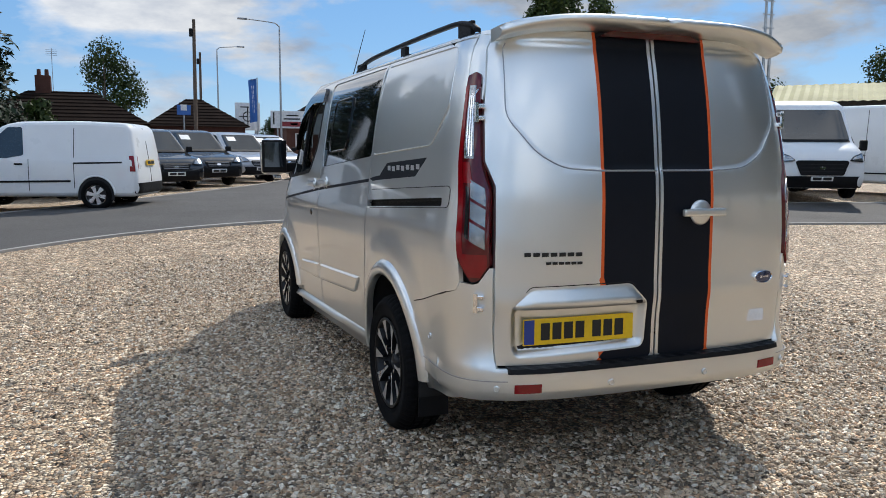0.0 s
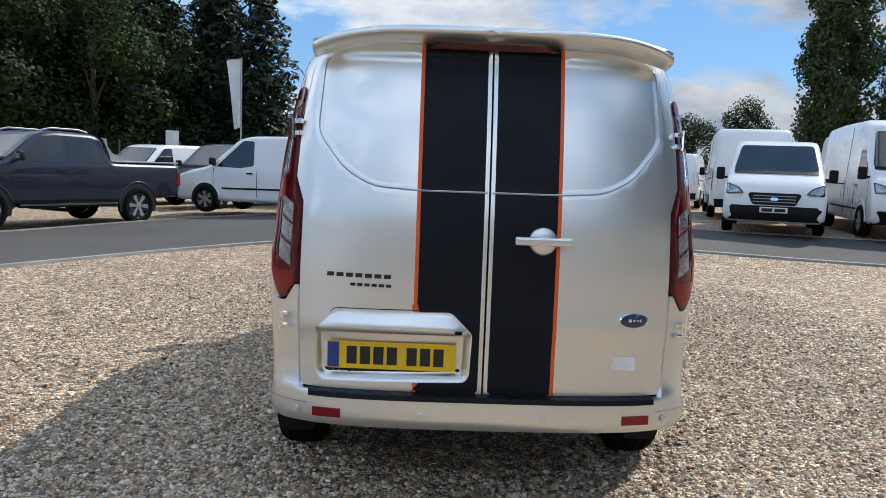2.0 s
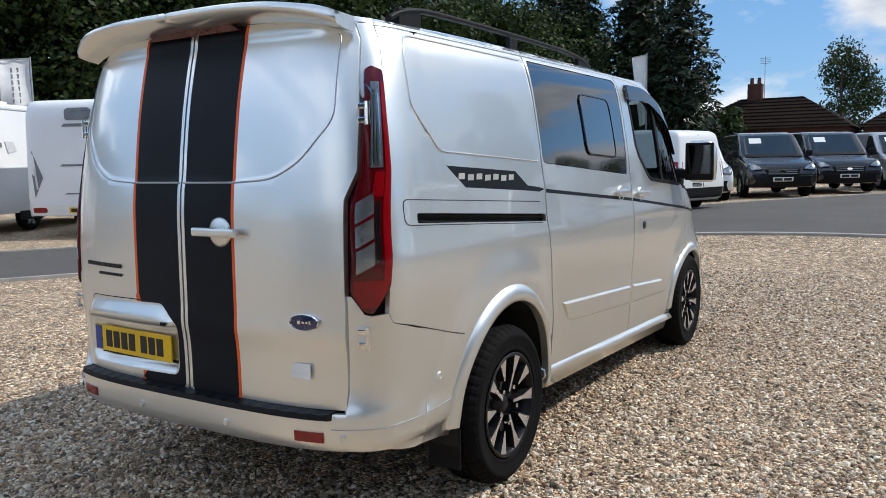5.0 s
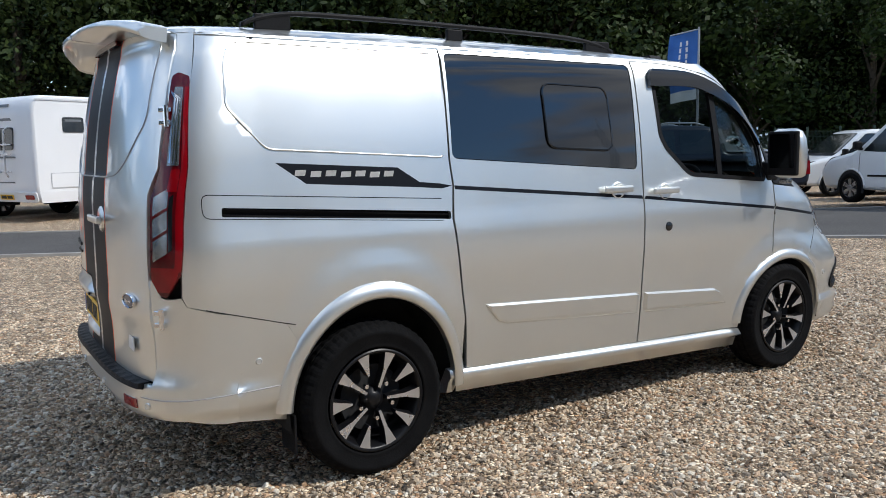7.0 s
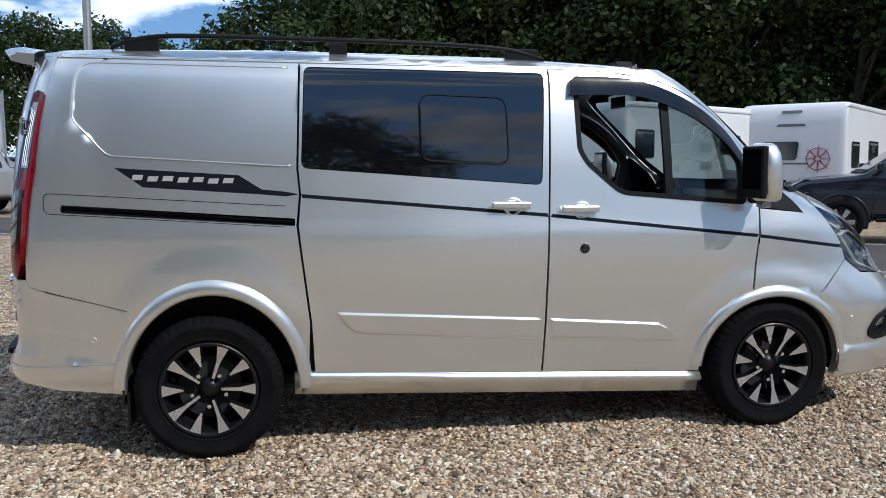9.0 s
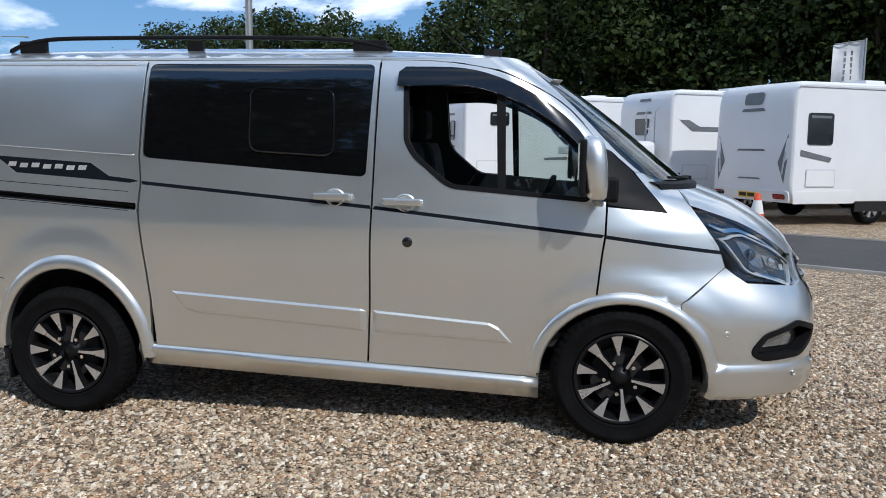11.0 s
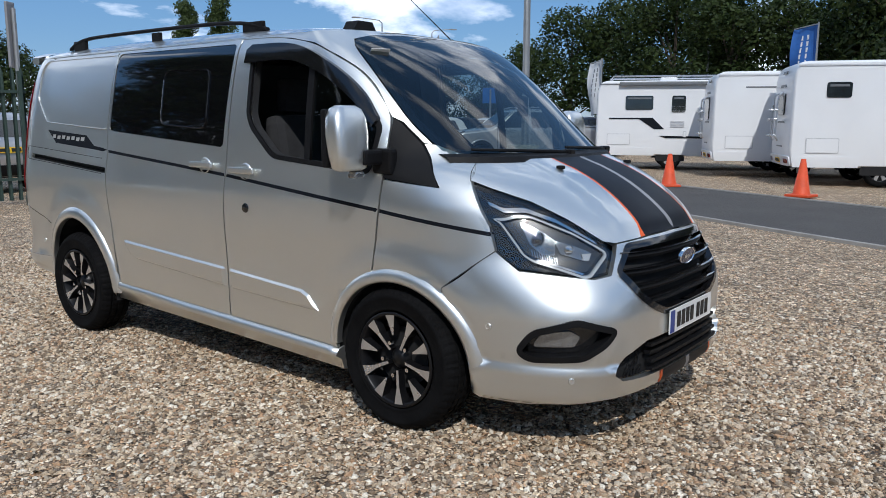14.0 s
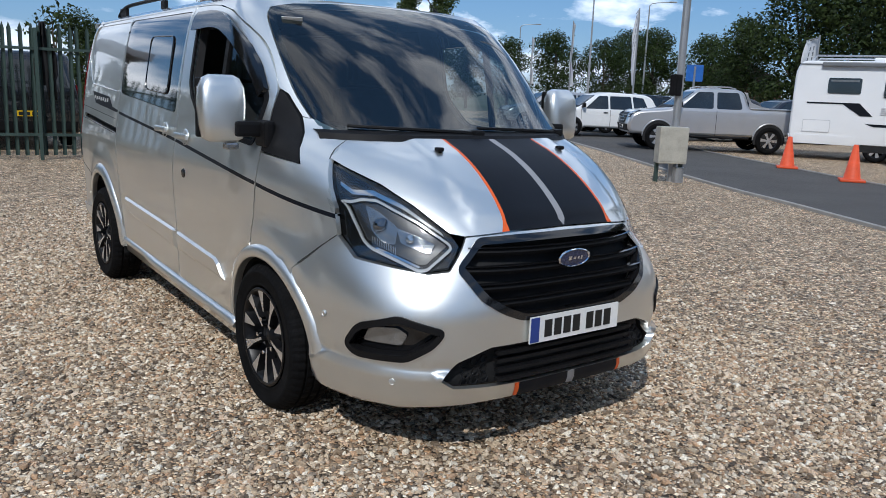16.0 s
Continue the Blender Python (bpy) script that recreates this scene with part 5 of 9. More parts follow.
bm = bmesh.new()
patch(bm, BUMP, bumper_map, .035, feats=[([(a, .503) for a in np.linspace(.05, math.pi - .05, 60)], False), ([(a, .470) for a in np.linspace(.05, math.pi - .05, 60)], False)], rim=.02, scale=.6)
for mirror in (False, True):
    sp = [(-.395, .7325)] + arc(*REAR_ARCH, 146, 182, 10) + [(-.40, .315)] + [(VR(z) + DR - .001, z) for z in np.linspace(.345, .7955, 14)]
    patch(bm, sp, lambda u, v, o=0.0: bumper_lip(side_map(u, v, o), v), .04, rim=.02, mirror=mirror)
part("rear_bumper", bm, SILVER, van)
for sx in (1, -1):
    bm = bmesh.new()
    pts = [bumper_lip(side_map(y, .476, .001), .476) for y in np.linspace(-.598, -.385, 8)]
    pts = [bumper_map(a, .476, .001) for a in np.linspace(rth_x(.70, .476), .02, 20)] + pts
    tube(bm, [Vector((sx * p.x, p.y, p.z)) for p in pts], .002, 5)
    part("lip_seam", bm, GREYVINYL, van)
bm = bmesh.new()
rows = []
for i in range(41):
    x = -.70 + 1.4 * i / 40
    y = tail_y(x, .5)
    e = .012 if i % 2 else .0
    rows.append([bm.verts.new((x, y + .03, .532)), bm.verts.new((x, y - .018, .530 - .004 * (i % 2))), bm.verts.new((x, y - .024, .508)), bm.verts.new((x, y + .01, .500))])
for r0, r1 in zip(rows, rows[1:]):
    for k in range(3):
        bm.faces.new((r0[k], r0[k + 1], r1[k + 1], r1[k]))
bm.faces.new(rows[0])
bm.faces.new(rows[-1][::-1])
bmesh.ops.recalc_face_normals(bm, faces=bm.faces)
part("bumper_step", bm, PLASTIC, van, "black ribbed step pad")


def on_tail(o, off, step=.03, holes=(), rim=.012):
    bm = bmesh.new()
    patch(bm, o, lambda u, v, q=0.0: bumper_map(u, v, off + q), step, holes, rim=rim, scale=.6)
    return bm


for s in (1, -1):
    o = [(rth_x(s * x, z), z) for x, z in ((.560, .463), (.672, .463), (.672, .425), (.560, .425))]
    part("reflector", on_tail(o, .004, .03), REDLENS, van, "red rear reflector")
for x in (-.74, -.24, .24, .74):
    p = bumper_map(rth_x(x, .445), .445, .003)
    nrm = Vector((x * .35, -1, 0)).normalized() if abs(x) < .5 else Vector((math.copysign(.6, x), -.8, 0))
    bm = bmesh.new()
    revolve(bm, [(.001, .002), (.009, .002), (.010, .004), (.014, .003), (.015, -.003)], 16, "X", Matrix.Translation(p) @ nrm.to_track_quat("X", "Z").to_matrix().to_4x4())
    part("parking_sensor", bm, SILVER, van)
for s in (1, -1):
    for y, z in ((-.515, .592), (3.436, .576)):
        p = side_map(y, z, .002)
        bm = bmesh.new()
        revolve(bm, [(.001, .002), (.009, .002), (.010, .004), (.014, .003), (.015, -.003)], 16, "X", Matrix.Translation((s * p.x, p.y, p.z)) @ Matrix.Rotation(0 if s > 0 else math.pi, 4, "Z"))
        part("parking_sensor", bm, SILVER, van)
    p = nose_map(nose_at(s * .757, .37), .37, .002)
    bm = bmesh.new()
    revolve(bm, [(.001, .002), (.009, .002), (.010, .004), (.014, .003), (.015, -.003)], 16, "X", Matrix.Translation(p) @ Vector((s * .6, .8, 0)).to_track_quat("X", "Z").to_matrix().to_4x4())
    part("parking_sensor", bm, SILVER, van)

# tail lamps
TL = [(rth_x(.752, 1.735), 1.735), (rth_x(.764, 1.750), 1.750), (rth_y(-.700, 1.735), 1.735), (rth_y(-.707, 1.68), 1.68), (rth_y(-.742, 1.38), 1.38), (rth_y(-.783, 1.08), 1.08), (rth_y(-.795, .975), .975), (rth_x(.830, .880), .880), (rth_x(.805, .888), .888), (rth_x(.765, .955), .955), (rth_x(.762, 1.26), 1.26), (rth_x(.785, 1.37), 1.37), (rth_x(.772, 1.60), 1.60)]


def between(z, k):
    """Across the lamp at a height: 0 the inner edge, 1 the outer."""
    def cut(z):
        xs = []
        for (a, za), (b, zb) in zip(TL, TL[1:] + TL[:1]):
            if (za - z) * (zb - z) < 0:
                xs.append(a + (b - a) * (z - za) / (zb - za))
        return (max(xs), min(xs)) if len(xs) > 1 else (TL[0][0], TL[0][0])
    i, o = cut(z)
    return i + (o - i) * k


for s in (1, -1):
    mo = (lambda L: L) if s > 0 else mirrored
    lamp = part("tail_lamp", on_tail(mo(inset(rounded(TL, .02, 3), .003)), .006, .025, rim=.03), DARKRED, van, "tall red and clear tail lamp")

    def strip(name, z0, z1, k0, k1, m, off=.0085, slope=0.0):
        zs = np.linspace(z0, z1, max(3, int((z1 - z0) / .03)))
        o = [(between(z, k0), z) for z in zs] + [(between(z, k1), z + slope) for z in zs[::-1]]
        part(name, on_tail(mo(o), off, .02, rim=.004), m, lamp)

    strip("red_edge", .985, 1.69, .78, .97, REDLENS)
    strip("clear_column", 1.39, 1.69, .28, .70, CLEARLENS)
    for k in (.34, .46, .58):
        strip("chrome_rib", 1.40, 1.68, k, k + .055, CHROME, .0105)
    strip("red_bars", 1.29, 1.375, .45, .76, REDLENS)
    strip("reversing_lens", 1.02, 1.27, .10, .56, CLEARLENS, slope=.035)
    for z in (1.10, 1.185):
        strip("lens_line", z, z + .012, .10, .56, DARKRED, .0105, .035)
    strip("dark_slit", 1.06, 1.27, .58, .70, GLOSSBLACK, slope=.01)
    strip("red_foot", .905, 1.0, .06, .94, REDLENS)
    for x, z in ((.772, 1.578), (.800, .800)):
        bm = bmesh.new()
        p = rear_map(rth_x(s * x, z), z, .012)
        m = Matrix.Translation(p) @ Matrix.Rotation(s * .6, 4, "Z")
        for dz in (-.024, .024):
            box(bm, 0, 0, dz, .046, .024, .020, .004, m)
        tube(bm, [m @ Vector((s * .012, -.008, -.040)), m @ Vector((s * .012, -.008, .040))], .010, 8)
        part("hinge", bm, CHROME, van)

# corner posts over the lamps
for mirror in (False, True):
    o = [(rth_y(-.657, 1.925), 1.925), (rth_y(-.690, 1.77), 1.77), (rth_y(-.708, 1.68), 1.68), (rth_x(.764, 1.63), 1.63), (rth_x(.747, 1.72), 1.72), (rth_x(.727, 1.84), 1.84), (rth_x(.695, 1.90), 1.90), (rth_x(.65, 1.925), 1.925)]
    bm = bmesh.new()
    patch(bm, o, lambda u, v, q=0.0: rear_map(u, v, q - .002), .025, rim=.03, scale=.6, mirror=mirror)
    part("corner_post", bm, SILVER, van)
    post = [(rth_y(-.60, 1.9), 1.9), (rth_y(-.66, .86), .86), (rth_x(.70, .86), .86), (rth_x(.66, 1.9), 1.9)]
    bm = bmesh.new()
    patch(bm, post, lambda u, v, q=0.0: rear_map(u, v, -.04), .06, scale=.6, mirror=mirror)
    part("corner_backing", bm, GAP, van)

# --- roof spoiler, brake light
bm = bmesh.new()
rows = []
for i in range(61):
    x = -.72 + 1.44 * i / 60
    a = abs(x)
    drop = .066 * (a / .72) ** 5
    pull = .115 * (a / .72) ** 3
    up = .004
    zt = 1.972 + up - drop * .9
    yt = -1.005 + pull * 1.2 + (.02 if a < .012 else 0)
    rows.append([bm.verts.new(q) for q in ((x, -.76, 1.966 - drop * .75), (x, -.86, zt + .006), (x, yt + .03, zt), (x, yt, zt - .012), (x, yt + .006, zt - .034), (x, -.86 + pull * .3, zt - .045), (x, -.80 + pull * .3, 1.915 - drop * .8))])
for r0, r1 in zip(rows, rows[1:]):
    for k in range(6):
        bm.faces.new((r0[k], r0[k + 1], r1[k + 1], r1[k])).smooth = True
bm.faces.new(rows[0])
bm.faces.new(rows[-1][::-1])
bmesh.ops.recalc_face_normals(bm, faces=bm.faces)
part("roof_spoiler", bm, SILVER, van)
bm = bmesh.new()
patch(bm, rounded([(-.262, 1.902), (-.20, 1.932), (.20, 1.932), (.262, 1.902)], .01, 2), lambda u, v, o=0.0: Vector((u, tail_y(u, v) - .022 - o, v)), .04, rim=.02)
part("brake_light", bm, DARKRED, van)

# --- roof rails, aerials
for s in (1, -1):
    bm = bmesh.new()
    pts = [(-.44, 1.962), (-.36, 1.996), (-.22, 2.022), (.0, 2.030), (.6, 2.032), (1.2, 2.027), (1.48, 2.014), (1.62, 1.992), (1.72, 1.965)]
    rows = []
    for y, z in [tuple(p) for p in curve_through(pts, 4)]:
        x = .635 - .02 * (y + .4) / 2.1
        rows.append([bm.verts.new((s * (x + dx), y, z + dz)) for dx, dz in ((-.014, -.008), (-.012, .010), (.0, .014), (.012, .010), (.014, -.008))])
    for r0, r1 in zip(rows, rows[1:]):
        for k in range(5):
            bm.faces.new((r0[k], r0[(k + 1) % 5], r1[(k + 1) % 5], r1[k])).smooth = True
    bm.faces.new(rows[0])
    bm.faces.new(rows[-1][::-1])
    for y, w in ((-.30, .16), (.64, .09), (1.60, .18)):
        x = .635 - .02 * (y + .4) / 2.1
        zb = roof_map(x, y).z
        box(bm, s * x, y, (zb + 2.012) / 2, .024, w, 2.012 - zb + .01, .006)
    bmesh.ops.recalc_face_normals(bm, faces=bm.faces)
    part("roof_rail", bm, PLASTIC, van, "black roof rail")
bm = bmesh.new()
prism(bm, [(-.085, 0), (.085, 0), (.055, .045), (-.055, .045)], .09, Matrix.Translation((.41, 2.19, roof_map(.41, 2.2).z - .004)))
part("roof_sensor", bm, PLASTIC, van)
bm = bmesh.new()
p0 = Vector((-.545, 2.17, roof_map(-.545, 2.17).z))
tube(bm, [p0, p0 + Vector((0, -.03, .02))], .014, 8)
tube(bm, [p0 + Vector((0, -.02, .015)), p0 + Vector((.0, -.40, .33))], .004, 6, .002)
part("aerial", bm, PLASTIC, van)

# --- side handles, lock, wing mirrors
for s in (1, -1):
    for y, z in ((1.485, 1.205), (1.845, 1.185)):
        p = side_map(y, z)
        rot = Matrix.Translation((s * p.x, y, z)) @ Matrix.Rotation(0 if s > 0 else math.pi, 4, "Z")
        bm = bmesh.new()
        revolve(bm, [(.001, .002), (.034, .003), (.042, .006), (.046, -.004)], 24, "X", rot @ Matrix.Diagonal((1, 1.15, 1, 1)))
        part("handle_cup", bm, SILVER, van, smooth=True)
        bm = bmesh.new()
        box(bm, .024, -.012 * s, .006, .020, .20, .034, .009, rot)
        part("door_handle", bm, SILVER, van)
    p = side_map(1.86, .99)
    bm = bmesh.new()
    revolve(bm, [(.001, .008), (.012, .009), (.016, .006), (.022, .007), (.026, .001), (.027, -.004)], 24, "X", Matrix.Translation((s * p.x, 1.86, .99)) @ Matrix.Rotation(0 if s > 0 else math.pi, 4, "Z"))
    part("dead_lock", bm, GLOSSBLACK, van, "round security lock", smooth=True)
    # wing mirror
    bm = bmesh.new()
    sec = []
    for z, w, d in ((1.232, .13, .06), (1.245, .18, .09), (1.30, .20, .11), (1.40, .215, .12), (1.47, .205, .11), (1.51, .165, .085), (1.525, .11, .05)):
        cx, cy = s * (1.055 - .02 * (z - 1.2)), 2.775 - .10 * (z - 1.25)
        ring = []
        for k in range(20):
            a = 2 * math.pi * k / 20
            ca, sa = math.cos(a), math.sin(a)
            ring.append(bm.verts.new((cx + math.copysign(abs(ca) ** .55, ca) * w / 2, cy + math.copysign(abs(sa) ** .6, sa) * d / 2 + .03 * s * ca * 0, z)))
        sec.append(ring)
    for r0, r1 in zip(sec, sec[1:]):
        for k in range(20):
            f = bm.faces.new((r0[k], r0[(k + 1) % 20], r1[(k + 1) % 20], r1[k]))
            f.smooth = True
    bm.faces.new(sec[0][::-1])
    bm.faces.new(sec[-1])
    bmesh.ops.recalc_face_normals(bm, faces=bm.faces)
    mir = part("wing_mirror", bm, SILVER, van)
    bm = bmesh.new()
    box(bm, s * 1.052, 2.706, 1.378, .196, .03, .262, .010)
    part("mirror_bezel", bm, PLASTIC, mir)
    bm = bmesh.new()
    box(bm, s * 1.052, 2.690, 1.392, .160, .004, .20)
    part("mirror_glass", bm, MIRRORGLASS, mir, "mirror glass")
    bm = bmesh.new()
    box(bm, s * .93, 2.80, 1.29, .17, .075, .07, .015)
    box(bm, s * .875, 2.83, 1.27, .05, .12, .12, .015)
    part("mirror_arm", bm, PLASTIC, mir)
    bm = bmesh.new()
    box(bm, s * 1.02, 2.785, 1.212, .06, .05, .03, .008)
    part("indicator", bm, CLEARLENS, mir)

# --- cabin


def seat(x, y):
    bm = bmesh.new()
    box(bm, x, y, .78, .50, .52, .16, .05)
    part("seat_base", bm, SEAT, van)
    bm = bmesh.new()
    box(bm, 0, 0, .33, .48, .14, .66, .06, Matrix.Translation((x, y - .25, .84)) @ Matrix.Rotation(.18, 4, "X"))
    part("seat_back", bm, SEAT, van)
    bm = bmesh.new()
    box(bm, x, y - .38, 1.60, .26, .10, .20, .045)
    part("headrest", bm, SEAT, van)


seat(.43, 2.12)
seat(-.30, 2.12)
bm = bmesh.new()
box(bm, 0, 2.15, .50, 1.66, 1.6, .08, .01)
part("cab_floor", bm, TRIM, van)
bm = bmesh.new()
box(bm, 0, 1.40, 1.15, 1.60, .05, 1.30, .01)
part("bulkhead", bm, TRIM, van)
bm = bmesh.new()
prism(bm, [(2.60, .65), (2.62, 1.10), (2.72, 1.20), (2.90, 1.22), (3.04, 1.19), (3.04, .65)], 1.50, Matrix.Translation((.75, 0, 0)) @ Matrix.Rotation(math.pi / 2, 4, "Z"))
part("dashboard", bm, TRIM, van)
bm = bmesh.new()
box(bm, 0, 1.7, 1.885, 1.40, 1.15, .03, .01)
part("headlining", bm, TRIM, van)
bm = bmesh.new()
m = Matrix.Translation((.43, 2.50, 1.14)) @ Matrix.Rotation(-.45, 4, "X")
tube(bm, [m @ Vector((.185 * math.cos(a), 0, .185 * math.sin(a))) for a in np.linspace(0, 2 * math.pi, 29)], .016, 8)
for a in (0.0, math.pi, -math.pi / 2):
    tube(bm, [m @ Vector((.18 * math.cos(a), 0, .18 * math.sin(a))), m @ Vector((.04 * math.cos(a), .03, .04 * math.sin(a)))], .018, 6)
box(bm, 0, .03, 0, .14, .05, .12, .02, m)
part("steering_wheel", bm, PLASTIC, van, smooth=True)
bm = bmesh.new()
box(bm, 0, 2.40, 1.80, .20, .02, .07, .01)
part("interior_mirror", bm, PLASTIC, van)
bm = bmesh.new()
p = front_map(nose_at(.62, 1.80), 1.80, -.006)
box(bm, 0, 0, 0, .10, .002, .045, 0, Matrix.Translation(p) @ Matrix.Rotation(-.5, 4, "Z") @ Matrix.Rotation(-.9, 4, "X"))
part("screen_sticker", bm, PLATEWHITE, van)

# --- wheels


def wheel_parts(parent, r=.345, width=.215, hero=True, rim_mat=None):
    """A wheel at the origin, facing +x, its outer face at x = 0."""
    bm = bmesh.new()
    w = width
    rr = r * .655
    prof = [(rr, -.03, 0), (rr + .012, -.004, 0), (rr + .020, .001, 0), (rr + .024, -.001, 0), (rr + .035, .004, 0), (r - .05, .006, 0), (r - .046, .0085, 0), (r - .034, .006, 0), (r - .020, -.003, 1), (r - .005, -.022, 1), (r + .003, -.045, 1)]
    for g in (-.060, -.105, -.150):
        prof += [(r + .004, g + .012, 1), (r - .006, g + .010, 0), (r - .006, g - .002, 0), (r + .004, g - .004, 1)]
    prof += [(r + .003, -w + .045, 1), (r - .005, -w + .022, 1), (r - .05, -w, 0), (rr, -w + .02, 0)]
    seg = 152 if hero else 32
    rings = []
    for k in range(seg):
        a = 2 * math.pi * k / seg
        rings.append([bm.verts.new((o, (q - (.0035 if t and hero and k % 3 == 0 else 0)) * math.cos(a), (q - (.0035 if t and hero and k % 3 == 0 else 0)) * math.sin(a))) for q, o, t in prof])
    for k in range(seg):
        a, b = rings[k], rings[(k + 1) % seg]
        for i in range(len(prof) - 1):
            bm.faces.new((a[i], a[i + 1], b[i + 1], b[i])).smooth = i < 7 or not hero
    tyre = part("tyre", bm, RUBBER, parent)
    bm = bmesh.new()
    revolve(bm, [(rr + .004, -.002), (rr - .008, .0), (rr - .016, -.012), (rr - .03, -.05), (rr - .035, -.12), (.05, -.125)], 48 if hero else 28)
    for f in bm.faces:
        f.smooth = True
    part("rim", bm, BLACKRIM, parent)
    if not hero:
        bm = bmesh.new()
        for k in range(6):
            a = 2 * math.pi * k / 6
            m = Matrix.Rotation(a, 4, "X")
            v = [bm.verts.new(m @ Vector(q)) for q in ((-.03, -.02, .03), (-.03, .02, .03), (-.012, .05, rr - .01), (-.012, -.05, rr - .01))]
            bm.faces.new(v)
        revolve(bm, [(.002, -.022), (.05, -.024), (.06, -.04)], 16)
        bmesh.ops.recalc_face_normals(bm, faces=bm.faces)
        part("spokes", bm, rim_mat or ALLOY, parent)
    if hero:
        bm = bmesh.new()
        revolve(bm, [(rr + .005, -.0015), (rr - .001, .0022), (rr - .009, .0005)], 64)
        part("rim_lip", bm, BLACKRIM, parent)
        n = 10
        for k in range(n):
            a = 2 * math.pi * k / n
            bm = bmesh.new()
            if k % 2:
                shape = [(-.0065, .055), (.0065, .055), (.009, rr * .62), (.021, rr * .86), (.029, rr - .003), (-.029, rr - .003), (-.021, rr * .86), (-.009, rr * .62)]
            else:
                shape = [(-.004, rr * .52), (.004, rr * .52), (.013, rr * .70), (.022, rr * .86), (.031, rr - .003), (-.031, rr - .003), (-.022, rr * .86), (-.013, rr * .70)]
            f = [bm.verts.new(((-.022 + .02 * z / rr), x, z)) for x, z in shape]
            b = [bm.verts.new(((-.060 + .02 * z / rr), x * 1.5, z)) for x, z in shape]
            bm.faces.new(f).material_index = 0
            for i in range(8):
                q = bm.faces.new((f[i], f[(i + 1) % 8], b[(i + 1) % 8], b[i]))
                q.material_index = 1
            bmesh.ops.recalc_face_normals(bm, faces=bm.faces)
            bmesh.ops.transform(bm, matrix=Matrix.Rotation(a, 4, "X"), verts=bm.verts)
            part("spoke", bm, [ALLOY, BLACKRIM], parent)
        bm = bmesh.new()
        revolve(bm, [(.001, -.029), (.026, -.029), (.030, -.033), (.048, -.042), (.058, -.066)], 32)
        part("hub_cap", bm, BLACKRIM, parent, smooth=True)
        for k in range(5):
            a = 2 * math.pi * (k + .5) / 5
            bm = bmesh.new()
            revolve(bm, [(.001, -.008), (.010, -.009), (.011, -.03)], 8, "X", Matrix.Translation((0, .082 * math.cos(a), .082 * math.sin(a))))
            part("wheel_nut", bm, CHROME, parent)
        bm = bmesh.new()
        revolve(bm, [(.001, -.07), (.15, -.07), (.15, -.095), (.001, -.095)], 32)
        part("brake_disc", bm, GAP, parent)


def hero_wheel(x, y, spin, flip):
    w = new("wheel")
    w.parent = van
    w.matrix_basis = Matrix.Translation((x, y, .342)) @ Matrix.Rotation(math.pi if flip else 0, 4, "Z") @ Matrix.Rotation(spin, 4, "X")
    return w


first = hero_wheel(.935, .0, .30, False)
wheel_parts(first)
for x, y, spin, flip in ((.940, 2.933, .12, False), (-.935, 0, .3, True), (-.940, 2.933, .5, True)):
    w = hero_wheel(x, y, spin, flip)
    for o in list(first.children):
        c = o.copy()
        scene.collection.objects.link(c)
        c.parent = w
# wheel wells, underbody, mud flaps
for s in (1, -1):
    for (cy, cz, ry, rz) in (REAR_ARCH, FRONT_ARCH):
        bm = bmesh.new()
        a = arc(cy, cz, ry * 1.03, rz * 1.03, -8, 188, 20)
        rows = [[bm.verts.new((s * x, y, z)) for y, z in a] for x in (.90, .62)]
        for i in range(20):
            bm.faces.new((rows[0][i], rows[0][i + 1], rows[1][i + 1], rows[1][i]))
        bm.faces.new(rows[1])
        part("wheel_well", bm, GAP, van)
    bm = bmesh.new()
    box(bm, s * .82, -.372, .25, .15, .012, .17, .004, Matrix.Identity(4))
    part("mud_flap", bm, PLASTIC, van)
bm = bmesh.new()
box(bm, 0, 1.55, .35, 1.24, 4.3, .10, .02)
box(bm, 0, 1.45, .30, 1.66, 2.0, .08, .02)
box(bm, 0, -.66, .43, 1.4, .40, .06, .02)
box(bm, 0, 3.55, .28, 1.4, .5, .05, .02)
part("underbody", bm, UNDERSEAL, van)

# ---------------------------------------------------------------- parked vehicles


def bar(profile, z, side):
    """The foremost (side 1) or rearmost (-1) y of a side profile at a height."""
    ys = []
    for (y0, z0), (y1, z1) in zip(profile, profile[1:] + profile[:1]):
        if (z0 - z) * (z1 - z) <= 0 and z0 != z1:
            ys.append(y0 + (y1 - y0) * (z - z0) / (z1 - z0))
    return (max(ys) if side > 0 else min(ys)) if ys else 0.0


